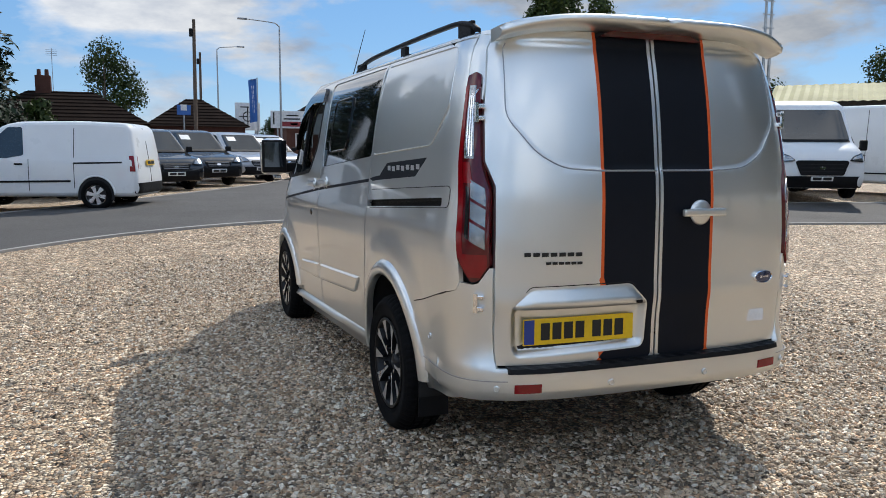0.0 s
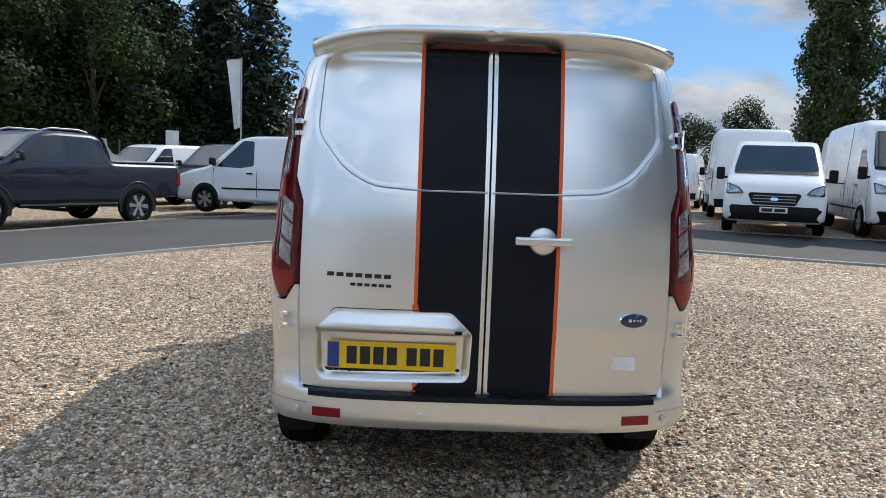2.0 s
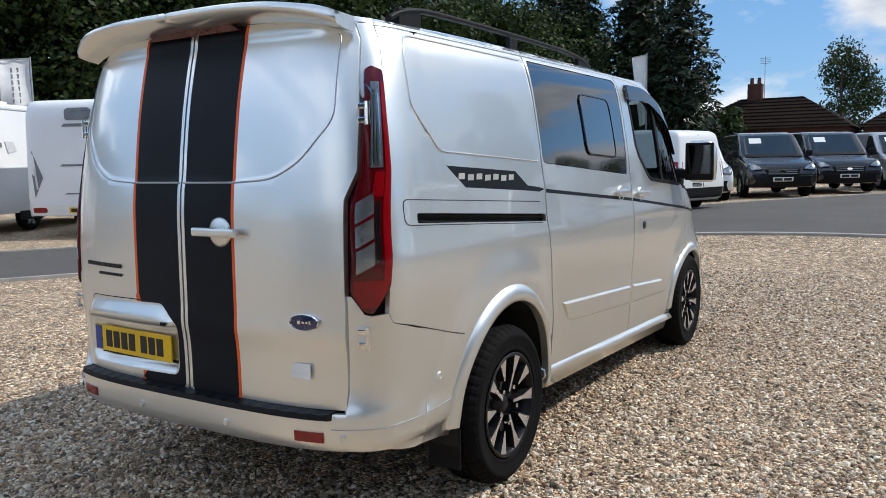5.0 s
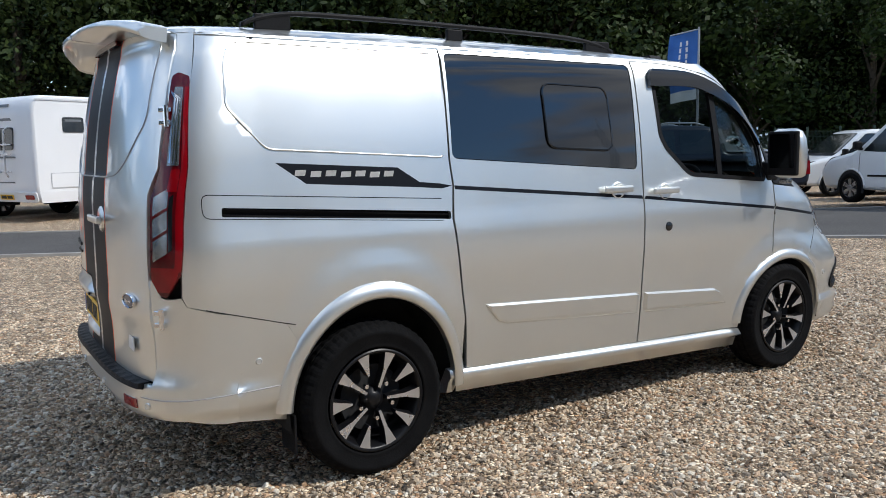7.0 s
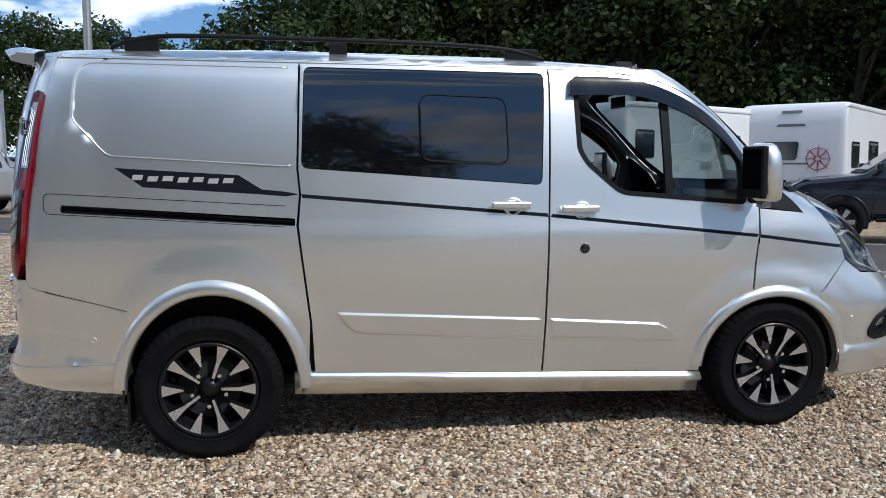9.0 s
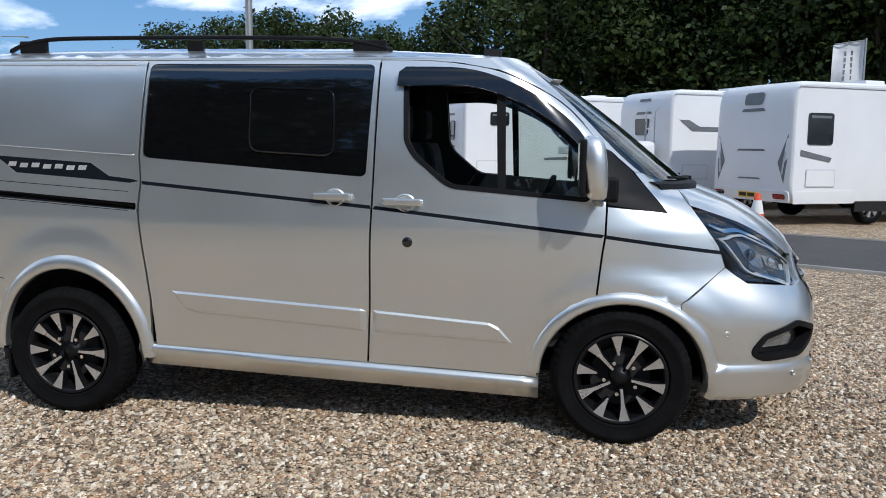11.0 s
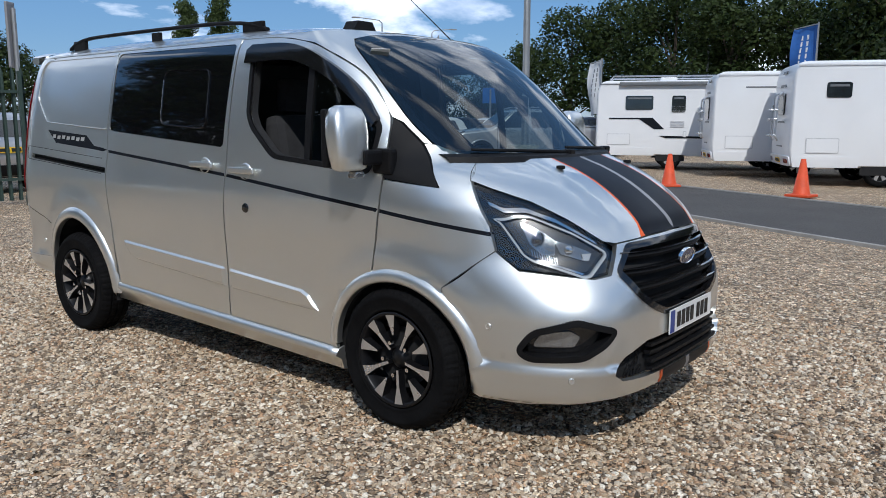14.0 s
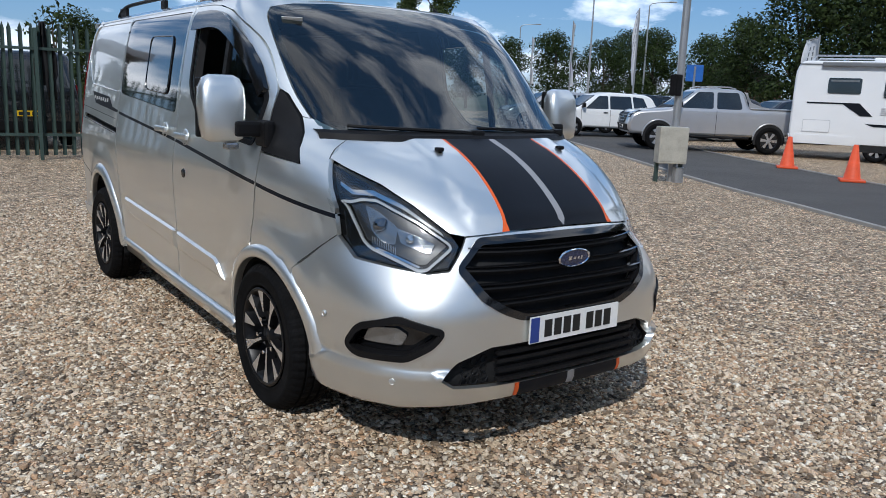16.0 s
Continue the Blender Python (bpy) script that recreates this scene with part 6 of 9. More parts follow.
class Body:
    """A vehicle's body: a side profile given width, rounded edges and leaning sides."""

    def __init__(self, profile, half, belt, lean, rnd=.09):
        self.p, self.w, self.belt, self.lean, self.r = profile, half, belt, lean, rnd
        self.top = max(z for y, z in profile)

    def x(self, z):
        tuck = .035 * max(0, (.62 - z) / .4) ** 2 + .012 * max(0, (z - .8) / (self.belt - .79)) ** 2 * (z < self.belt) + .012 * (z >= self.belt)
        return self.w * (1 - tuck) * (1 - self.lean * max(0, (z - self.belt) / (self.top - self.belt)))

    def side(self, y, z, off=0.0):
        return Vector((self.x(z) + off, y, z))

    def end(self, s, x, z, off=0.0):
        y = bar(self.p, z, s)
        return Vector((x, y - s * self.r * 1.15 * min(1, abs(x) / self.x(z)) ** 12 + s * off, z))

    def mesh(self, bm):
        sl = []
        base = rounded(self.p, .12, 3)
        for f, d in ((-1, 1.0), (-.985, .55), (-.95, .22), (-.86, .05), (-.4, 0), (.4, 0), (.86, .05), (.95, .22), (.985, .55), (1, 1.0)):
            o = inset(base, d * self.r)
            sl.append([bm.verts.new((f * self.x(z), y, z)) for y, z in o])
        n = len(base)
        for a, b in zip(sl, sl[1:]):
            for i in range(n):
                bm.faces.new((a[i], b[i], b[(i + 1) % n], a[(i + 1) % n])).smooth = True
        o = inset(base, self.r)
        belt = [([(y, z) for y in np.linspace(min(p[0] for p in o), max(p[0] for p in o), 40) if inside((y, z), inset(o, .06))], False) for z in (self.belt - .02, self.belt + .02)]
        for m in (False, True):
            patch(bm, o, self.side, .16, (), [b for b in belt if len(b[0]) > 2], mirror=m)


def lay(fn, outline, step=.25, rim=.012, mirror=False):
    bm = bmesh.new()
    patch(bm, outline, fn, step, rim=rim, mirror=mirror)
    bmesh.ops.recalc_face_normals(bm, faces=bm.faces)
    return bm


WHEELS = {}


def add_wheel(parent, x, y, r, rim, flip):
    w = new("wheel")
    w.parent = parent
    w.matrix_basis = Matrix.Translation((x, y, r)) @ Matrix.Rotation(math.pi if flip else 0, 4, "Z") @ Matrix.Rotation((x * 7 + y * 3) % 1.2, 4, "X")
    key = (round(r, 2), rim.name)
    if key not in WHEELS:
        WHEELS[key] = w
        bm = bmesh.new()
        rr = r * .66
        revolve(bm, [(rr, -.02), (rr + .02, .004), (r - .03, .004), (r - .004, -.02), (r, -.06), (r, -.16), (r - .02, -.2), (rr, -.2)], 36)
        part("tyre", bm, RUBBER, w, smooth=True)
        bm = bmesh.new()
        revolve(bm, [(rr + .002, -.002), (rr - .012, .0), (rr - .02, -.015), (rr - .025, -.05), (.03, -.055)], 32)
        part("rim", bm, GLOSSBLACK, w, smooth=True)
        for k in range(6):
            bm = bmesh.new()
            a = 2 * math.pi * k / 6
            f = [bm.verts.new((-.012, q, z)) for q, z in ((-.022, .03), (.022, .03), (.046, rr - .012), (-.046, rr - .012))]
            b = [bm.verts.new((-.05, v.co.y, v.co.z)) for v in f]
            bm.faces.new(f)
            for i in range(4):
                bm.faces.new((f[i], f[(i + 1) % 4], b[(i + 1) % 4], b[i]))
            bmesh.ops.recalc_face_normals(bm, faces=bm.faces)
            bmesh.ops.transform(bm, matrix=Matrix.Rotation(a, 4, "X"), verts=bm.verts)
            part("spoke", bm, rim, w)
        bm = bmesh.new()
        revolve(bm, [(.001, -.004), (.05, -.006), (.06, -.02)], 16)
        part("hub_cap", bm, rim, w)
    else:
        for o in WHEELS[key].children:
            c = o.copy()
            scene.collection.objects.link(c)
            c.parent = w
    return w


def heading(dx, dy):
    return math.atan2(-dx, dy)


def place(x, y, ang):
    return Matrix.Translation((x, y, ground_z(x, y) + .02)) @ Matrix.Rotation(ang, 4, "Z")


PROFILES = {
    "small": dict(p=[(-2.18, .36), (-2.20, .62), (-2.15, 1.05), (-2.06, 1.68), (-1.95, 1.79), (-1.0, 1.83), (.2, 1.81), (.52, 1.74), (1.20, 1.16), (1.36, 1.08), (2.02, .93), (2.17, .78), (2.22, .52), (2.14, .27), (-2.1, .27)], w=.895, belt=1.02, lean=.14, wb=2.68, fa=1.34, r=.315),
    "mid": dict(p=[(-2.45, .36), (-2.47, .62), (-2.46, 1.1), (-2.36, 1.82), (-2.24, 1.94), (-1.0, 1.97), (.75, 1.96), (1.05, 1.90), (1.83, 1.30), (2.28, 1.06), (2.44, .86), (2.47, .52), (2.38, .26), (-2.36, .28)], w=.96, belt=1.05, lean=.16, wb=2.95, fa=1.47, r=.335),
    "big": dict(p=[(-2.75, .40), (-2.77, .66), (-2.76, 1.2), (-2.68, 2.30), (-2.55, 2.46), (-1.0, 2.50), (1.0, 2.48), (1.38, 2.36), (1.92, 1.44), (2.38, 1.22), (2.56, .98), (2.60, .56), (2.50, .28), (-2.66, .32)], w=1.02, belt=1.15, lean=.11, wb=3.5, fa=1.75, r=.345),
    "pickup": dict(p=[(-2.74, .56), (-2.78, .80), (-2.76, 1.28), (-1.02, 1.29), (-.98, 1.36), (-.86, 1.74), (-.66, 1.83), (.20, 1.85), (.50, 1.80), (1.20, 1.29), (1.34, 1.23), (2.22, 1.14), (2.44, 1.02), (2.53, .74), (2.46, .45), (1.3, .45), (-1.3, .45)], w=.93, belt=1.17, lean=.19, wb=3.22, fa=1.61, r=.39),
    "suv": dict(p=[(-2.10, .40), (-2.16, .70), (-2.08, 1.02), (-1.82, 1.50), (-1.55, 1.60), (-.2, 1.65), (.40, 1.55), (1.10, 1.08), (1.95, .92), (2.14, .72), (2.12, .36), (-2.0, .30)], w=.90, belt=.98, lean=.22, wb=2.65, fa=1.32, r=.335),
}


def vehicle(name, kind, paint, at, label, category, rim=None, rear_glass=False, side_glass="cab", bumper=None, group="", plate_front=True, bars=(), dark_low=True, sheet=False):
    P = PROFILES[kind]
    v = thing(name, label, category, group, at)
    B = Body(P["p"], P["w"], P["belt"], P["lean"])
    bm = bmesh.new()
    B.mesh(bm)
    part("body", bm, paint, v)
    rim = rim or ALLOY
    fa, ra, r = P["fa"], P["fa"] - P["wb"], P["r"]
    bumper = bumper or PLASTIC
    front, rear = lambda x, z, o=0.0: B.end(1, x, z, .018 + o), lambda x, z, o=0.0: B.end(-1, x, z, .014 + o)
    bw = P["belt"]
    top = B.top
    for m in (False, True):
        s = -1 if m else 1
        for y in (fa, ra):
            bm = bmesh.new()
            a = arc(y, r, r * 1.17, r * 1.22, -15, 195, 22)
            prism(bm, [(q, z) for q, z in a if z > .2], .015, Matrix.Translation((s * (B.w - .009), 0, 0)) @ Matrix.Rotation(math.pi / 2, 4, "Z"))
            part("wheel_arch", bm, GAP, v)
            bm = bmesh.new()
            tube(bm, [(s * (B.w - .004), q, z) for q, z in arc(y, r, r * 1.20, r * 1.25, 0, 180, 20)], .022, 6)
            part("arch_flare", bm, paint, v, smooth=True)
            add_wheel(v, s * (B.w + .030), y, r, rim, m)
        sd = lambda y, z, o=0.0: B.side(y, z, .004 + o)
        ws = [(y, z) for y, z in P["p"] if y > 0]
        # cab window between the screen's slope and the pillar
        zt = top - .14
        yb, yt = bar(P["p"], bw + .08, 1) - .22, bar(P["p"], zt, 1) - .16
        if kind == "pickup":
            wins = [[(.06, bw + .08), (.06, zt + .02), (yt + .03, zt + .02), (.96, bw + .13), (.96, bw + .08)], [(-.04, bw + .08), (-.04, zt + .02), (-.66, zt + .02), (-.78, bw + .14), (-.74, bw + .08)]]
        elif kind == "suv":
            wins = [[(-.05, bw + .05), (-.05, zt), (yt, zt), (.86, bw + .05)], [(-.12, bw + .05), (-.12, zt), (-.95, zt), (-1.0, bw + .05)], [(-1.07, bw + .05), (-1.02, zt), (-1.45, zt - .04), (-1.62, bw + .12)]]
        else:
            y0 = yb - 1.02
            zt = min(zt, bw + .68)
            yt = bar(P["p"], zt, 1) - .16
            wins = [[(y0, bw + .10), (y0 + .03, zt), (yt - .02, zt), (yb - .05, bw + .06), (y0 + .35, bw + .04)]]
            if side_glass == "crew":
                wins.append([(y0 - .10, bw + .10), (y0 - .10, zt), (y0 - 1.15, zt), (y0 - 1.15, bw + .10)])
        for o in wins:
            part("side_window", lay(sd, rounded(o, .05, 3), .3, mirror=m), CARGLASS, v)
        part("door_handle", lay(lambda y, z, o=0.0: B.side(y, z, .02 + o), [(yb - 1.0, bw - .06), (yb - .84, bw - .06), (yb - .84, bw - .095), (yb - 1.0, bw - .095)], .2, mirror=m), PLASTIC if paint in (WHITEPAINT, BLACKPAINT) else paint, v)
        for y in (yb - 1.12, yb + .02):
            part("door_gap", lay(lambda y, z, o=0.0: B.side(y, z, .007 + o), [(y, .40), (y + .012, .40), (y + .012, bw + .02), (y, bw + .02)], .3, mirror=m), GAP, v)
        if kind in ("small", "mid", "big"):
            part("rub_strip", lay(lambda y, z, o=0.0: B.side(y, z, .012 + o), [(ra + .5, .62), (fa - .45, .60), (fa - .45, .56), (ra + .5, .58)], .4, mirror=m), PLASTIC, v)
            part("door_rail", lay(sd, [(-B.w * 2.1, bw - .02), (yb - 2.0, bw - .04), (yb - 2.0, bw - .075), (-B.w * 2.1, bw - .055)], .4, mirror=m), GAP, v)
            part("panel_gap", lay(lambda y, z, o=0.0: B.side(y, z, .007 + o), [(yb - 2.02, .45), (yb - 2.008, .45), (yb - 2.008, top - .15), (yb - 2.02, top - .15)], .4, mirror=m), GAP, v)
        # mirrors
        bm = bmesh.new()
        box(bm, s * (B.w + .11), yb - .02, bw + .18, .17, .12, .26 if kind in ("mid", "big") else .17, .04)
        box(bm, s * (B.w + .0), yb + .0, bw + .10, .12, .05, .05, .01)
        part("wing_mirror", bm, PLASTIC if kind != "pickup" else GLOSSBLACK, v)
        # lamps
        hz = {"small": .84, "mid": .92, "big": 1.02, "pickup": 1.02, "suv": .84}[kind]
        hw = .20 if kind != "suv" else .24
        x1, x0 = B.w - .05, B.w - .05 - hw - .12
        H = rounded([(s * (x0 - .02), hz - .07), (s * x1, hz - .10), (s * (x1 + .01), hz + .13), (s * (x0 + .10), hz + .05)], .03, 2)
        lamp = part("headlamp", lay(lambda x, z, o=0.0: B.end(1, x, z, .035 + o), H, .06, .07), GLOSSBLACK, v)
        part("lamp_lens", lay(lambda x, z, o=0.0: B.end(1, x, z, .042 + o), inset(H, .020), .06), CLEARLENS, lamp)
        tz0, tz1 = {"small": (.80, 1.12), "mid": (.85, 1.30), "big": (.80, 1.30), "pickup": (.80, 1.08), "suv": (.92, 1.06)}[kind]
        tw = .11 if kind != "suv" else .30
        part("tail_lamp", lay(rear, rounded([(s * (B.w - .03 - tw), tz0), (s * (B.w - .03), tz0), (s * (B.x(tz1) - .03), tz1), (s * (B.x(tz1) - .03 - tw), tz1)], .02, 2), .12), REDLENS, v)
        part("tail_lamp_side", lay(lambda y, z, o=0.0: B.side(y, z, .006 + o), [(bar(P["p"], tz0, -1) + .03, tz0), (bar(P["p"], tz0, -1) + .14, tz0), (bar(P["p"], tz1, -1) + .12, tz1), (bar(P["p"], tz1, -1) + .03, tz1)], .2, mirror=m), REDLENS, v)
    # screens
    zt = top - .12
    zb = {"small": 1.16, "mid": 1.30, "big": 1.46, "pickup": 1.31, "suv": 1.12}[kind]
    if kind == "big":
        zt = 2.22
    S = [(-B.x(zb) * .9, zb), (B.x(zb) * .9, zb), (B.x(zt) * .86, zt), (-B.x(zt) * .86, zt)]
    part("windscreen", lay(lambda x, z, o=0.0: B.end(1, x, z, .03 + o), rounded(S, .07, 3), .06, .04), CARGLASS, v)
    part("cowl", lay(lambda x, z, o=0.0: B.end(1, x, z, .036 + o), [(-B.x(zb) * .88, zb - .05), (B.x(zb) * .88, zb - .05), (B.x(zb) * .88, zb + .015), (-B.x(zb) * .88, zb + .015)], .08, .04), PLASTIC, v)
    if sheet:
        part("price_sheet", lay(lambda x, z, o=0.0: B.end(1, x, z, .036 + o), [(.22, zt - .22), (.55, zt - .22), (.54, zt - .07), (.21, zt - .07)], .1, .004), PLATEWHITE, v)
    if rear_glass:
        zr = {"pickup": 1.28, "suv": 1.12}.get(kind, bw + .18)
        part("rear_window", lay(rear, rounded([(-B.x(zr) + .14, zr), (B.x(zr) - .14, zr), (B.x(top) - .14, top - .2), (-B.x(top) + .14, top - .2)], .05, 3), .2), CARGLASS, v)
    # grille, bumpers, plates
    gz = {"small": (.60, .80), "mid": (.62, .86), "big": (.60, .96), "pickup": (.74, 1.06), "suv": (.56, .80)}[kind]
    gw = B.w * (.52 if kind != "big" else .62)
    part("grille", lay(front, rounded([(-gw * .8, gz[0]), (gw * .8, gz[0]), (gw, gz[1] - .03), (gw * .9, gz[1]), (-gw * .9, gz[1]), (-gw, gz[1] - .03)], .04, 2), .15), PLASTIC, v)
    for k in range(3):
        z = gz[0] + (gz[1] - gz[0]) * (k + 1) / 4
        part("grille_bar", lay(lambda x, q, o=0.0: B.end(1, x, q, .022 + o), [(-gw * .8, z - .009), (gw * .8, z - .009), (gw * .8, z + .009), (-gw * .8, z + .009)], .2), GREYVINYL if kind != "big" else GAP, v)
    part("grille_badge", lay(lambda x, z, o=0.0: B.end(1, x, z, .03 + o), rounded([(-.07, (gz[0] + gz[1]) / 2 - .03), (.07, (gz[0] + gz[1]) / 2 - .03), (.07, (gz[0] + gz[1]) / 2 + .03), (-.07, (gz[0] + gz[1]) / 2 + .03)], .03, 4), .1), CHROME, v)
    low = gz[0] - .02
    if dark_low:
        part("front_bumper", lay(lambda x, z, o=0.0: B.end(1, x, z, .014 + o), rounded([(-B.w + .03, .30), (B.w - .03, .30), (B.w - .02, low), (-B.w + .02, low)], .04, 2), .15), bumper, v)
    rb = (.34, .56) if kind != "pickup" else (.56, .74)
    part("rear_bumper", lay(lambda x, z, o=0.0: B.end(-1, x, z, .03 + o), rounded([(-B.w + .02, rb[0]), (B.w - .02, rb[0]), (B.w - .02, rb[1]), (-B.w + .02, rb[1])], .04, 2), .15, rim=.05), bumper, v)
    for e, mat_, zz in ((1, PLATEWHITE, (gz[0] - .10 if kind != "big" else gz[0] - .08)), (-1, PLATEYELLOW, .98 if kind in ("small",) else .72 if kind in ("mid", "big") else .86)):
        fn = lambda x, z, o=0.0: B.end(e, x, z, .034 + o)
        pl = part("number_plate", lay(fn, [(-.26, zz - .055), (.26, zz - .055), (.26, zz + .055), (-.26, zz + .055)], .3), mat_, v)
        for k in range(2):
            x0 = -.22 + .24 * k
            part("plate_bar", lay(lambda x, z, o=0.0: B.end(e, x, z, .040 + o), [(x0, zz - .034), (x0 + .2, zz - .034), (x0 + .2, zz + .034), (x0, zz + .034)], .3, rim=.004), INK, pl)
    if kind in ("small", "mid", "big"):
        part("door_gap", lay(lambda x, z, o=0.0: B.end(-1, x, z, .008 + o), [(-.006, .58), (.006, .58), (.006, top - .12), (-.006, top - .12)], .3), GAP, v)
    if kind == "pickup":
        for s in (1, -1):
            bm = bmesh.new()
            prism(bm, [(-.90, 1.74), (-.80, 1.76), (-1.04, 1.46), (-1.36, 1.35), (-1.74, 1.30), (-1.0, 1.29), (-.98, 1.40)], .05, Matrix.Translation((s * .80, 0, 0)) @ Matrix.Rotation(math.pi / 2, 4, "Z"))
            part("sports_bar", bm, paint if bars == () else bars, v)
            bm = bmesh.new()
            tube(bm, [(s * .66, -.60, 1.84), (s * .66, -.4, 1.885), (s * .66, .2, 1.89), (s * .66, .40, 1.84)], .018, 6)
            part("roof_rail", bm, ALLOY, v)
            bm = bmesh.new()
            tube(bm, [(s * .97, -1.0, .44), (s * .98, 1.05, .44)], .035, 8)
            part("side_step", bm, PLASTIC, v)
            bm = bmesh.new()
            box(bm, s * .855, -1.87, 1.292, .07, 1.72, .035, .010)
            part("bed_rail", bm, ALLOY, v)
        bm = bmesh.new()
        box(bm, 0, -1.88, 1.285, 1.6, 1.66, .03, .008)
        part("bed_cover", bm, PLASTIC, v)
    return v


def at_wheel(kind, wx, wy, dx, dy, which, side):
    """The pose of a vehicle of which one wheel's place and the heading are known."""
    P = PROFILES[kind]
    d = Vector((dx, dy)).normalized()
    r = Vector((d.y, -d.x))
    off = P["fa"] if which == "front" else P["fa"] - P["wb"]
    c = Vector((wx, wy)) - d * off - r * (side * (P["w"] - .08))
    return place(c.x, c.y, heading(d.x, d.y))


vehicle("small_van", "small", WHITEPAINT, at_wheel("small", -2.85, 14.0, -.95, .30, "rear", -1), "small white panel van parked at the road's edge", "van", ALLOY)
vehicle("pickup_truck", "pickup", DARKBLUE, at_wheel("pickup", -7.95, 9.95, -.50, -.86, "front", -1), "dark blue grey double cab pickup beside the road", "pickup truck", bars=PALESILVER)
vehicle("panel_van", "mid", WHITEPAINT, place(7.0 + .46 * 1.5, 12.5 + .89 * 1.5, heading(-.40, -.92)), "white mid-size panel van parked nose to the road", "van", GREYVINYL)
vehicle("tall_van", "big", WHITEPAINT, place(9.75 + .30 * 1.8, 11.9 + .95 * 1.8, heading(-.28, -.96)), "tall white panel van with black bumper", "van", GREYVINYL)
vehicle("flatbed_truck", "big", WHITEPAINT, place(13.5 + .9, 11.2 + 1.9, heading(-.42, -.91)), "white light truck with black bumper", "truck", GREYVINYL)
vehicle("tall_van", "big", WHITEPAINT, place(18.0, 13.2, heading(.25, -.97)), "tall white hire van with dark side panel", "van", GREYVINYL)
vehicle("grey_van", "mid", GREYPAINT, place(4.3 + .47 * 1.47, 18.4 + .88 * 1.47, heading(-.47, -.88)), "dark grey panel van on the gravel island", "van")
vehicle("panel_van", "mid", WHITEPAINT, place(8.75 + .42 * 1.4, 24.7 + .9 * 1.4, heading(.40, .92)), "white panel van seen from its rear doors", "van", GREYVINYL)
vehicle("tall_van", "big", WHITEPAINT, place(9.3, 19.6, heading(.30, .95)), "tall white van behind a shorter one", "van", GREYVINYL)
vehicle("tall_van", "big", WHITEPAINT, place(12.3, 18.6, heading(.36, .93)), "tall white van seen from behind", "van", GREYVINYL)
ROWV = "vans parked along the drive"
d = Vector((.42, -.91))
for i, (x, y, paint, lab) in enumerate(((-2.9, 18.3, WHITEPAINT, "white small van parked nose to the drive"), (-1.15, 20.2, BLACKPAINT, "black small van parked nose to the drive"), (.25, 22.6, BLACKPAINT, "near black small van parked nose to the drive"), (2.0, 25.2, PALESILVER, "pale silver small van parked nose to the drive"), (3.5, 28.2, PALESILVER, "pale silver small van at the row's end"))):
    vehicle("small_van", "small", paint, place(x - d.x * 1.9, y - d.y * 1.9, heading(d.x, d.y)), lab, "van", group=ROWV, sheet=i > 0)
vehicle("pickup_truck", "pickup", PALESILVER, at_wheel("pickup", -16.7, -9.0, .78, -.62, "front", -1), "silver double cab pickup on the gravel", "pickup truck", bars=PALESILVER)
vehicle("parked_car", "suv", WHITEPAINT, place(-20.6, -15.0, heading(.90, -.43)), "white sport utility car among parked cars", "car", rear_glass=True)
for x, y, paint, lab in ((-23.6, -12.4, GREYPAINT, "dark grey car in the far row"), (-26.5, -11.0, DARKBLUE, "dark blue car in the far row"), (-24.4, -16.8, BLACKPAINT, "black car in the far row"), (-27.5, -15.0, PALESILVER, "silver car in the far row"), (-30.0, -18.0, WHITEPAINT, "white car in the far row"), (-22.3, -19.5, PALESILVER, "silver car in the far row behind")):
    vehicle("parked_car", "suv", paint, place(x, y, heading(.90, -.43)), lab, "car", rear_glass=True, group="cars parked in the far row")
vehicle("dark_van", "mid", BLACKPAINT, place(-.35, -14.0, heading(.05, -1)), "dark van parked behind the steel fence", "van", rear_glass=True, side_glass="crew")
vehicle("silver_car", "suv", PALESILVER, place(-3.4, -13.4, heading(.10, -1)), "silver car parked behind the steel fence", "car", rear_glass=True)
vehicle("white_van", "small", WHITEPAINT, place(3.0, -14.6, heading(.0, -1)), "white van parked behind the steel fence", "van", rear_glass=True)
for x, y, paint, kind, lab in ((10.9, 31.5, WHITEPAINT, "suv", "white car far along the drive"), (-6.0, 19.6, GREYPAINT, "small", "grey van parked behind the small white van"), (-8.6, 20.8, WHITEPAINT, "small", "pale van parked near the conifers")):
    vehicle("parked_vehicle", kind, paint, place(x, y, heading(-.5, -.86)), lab, "vehicle", rear_glass=True)

# ---------------------------------------------------------------- motorhomes
DECALGREY = mat("grey decal", (0.16, 0.17, 0.18), 0.4)
REDDECAL = mat("red decal", (0.45, 0.05, 0.06), 0.45)
SKIRT = mat("pale grey skirt", (0.62, 0.63, 0.65), 0.4)


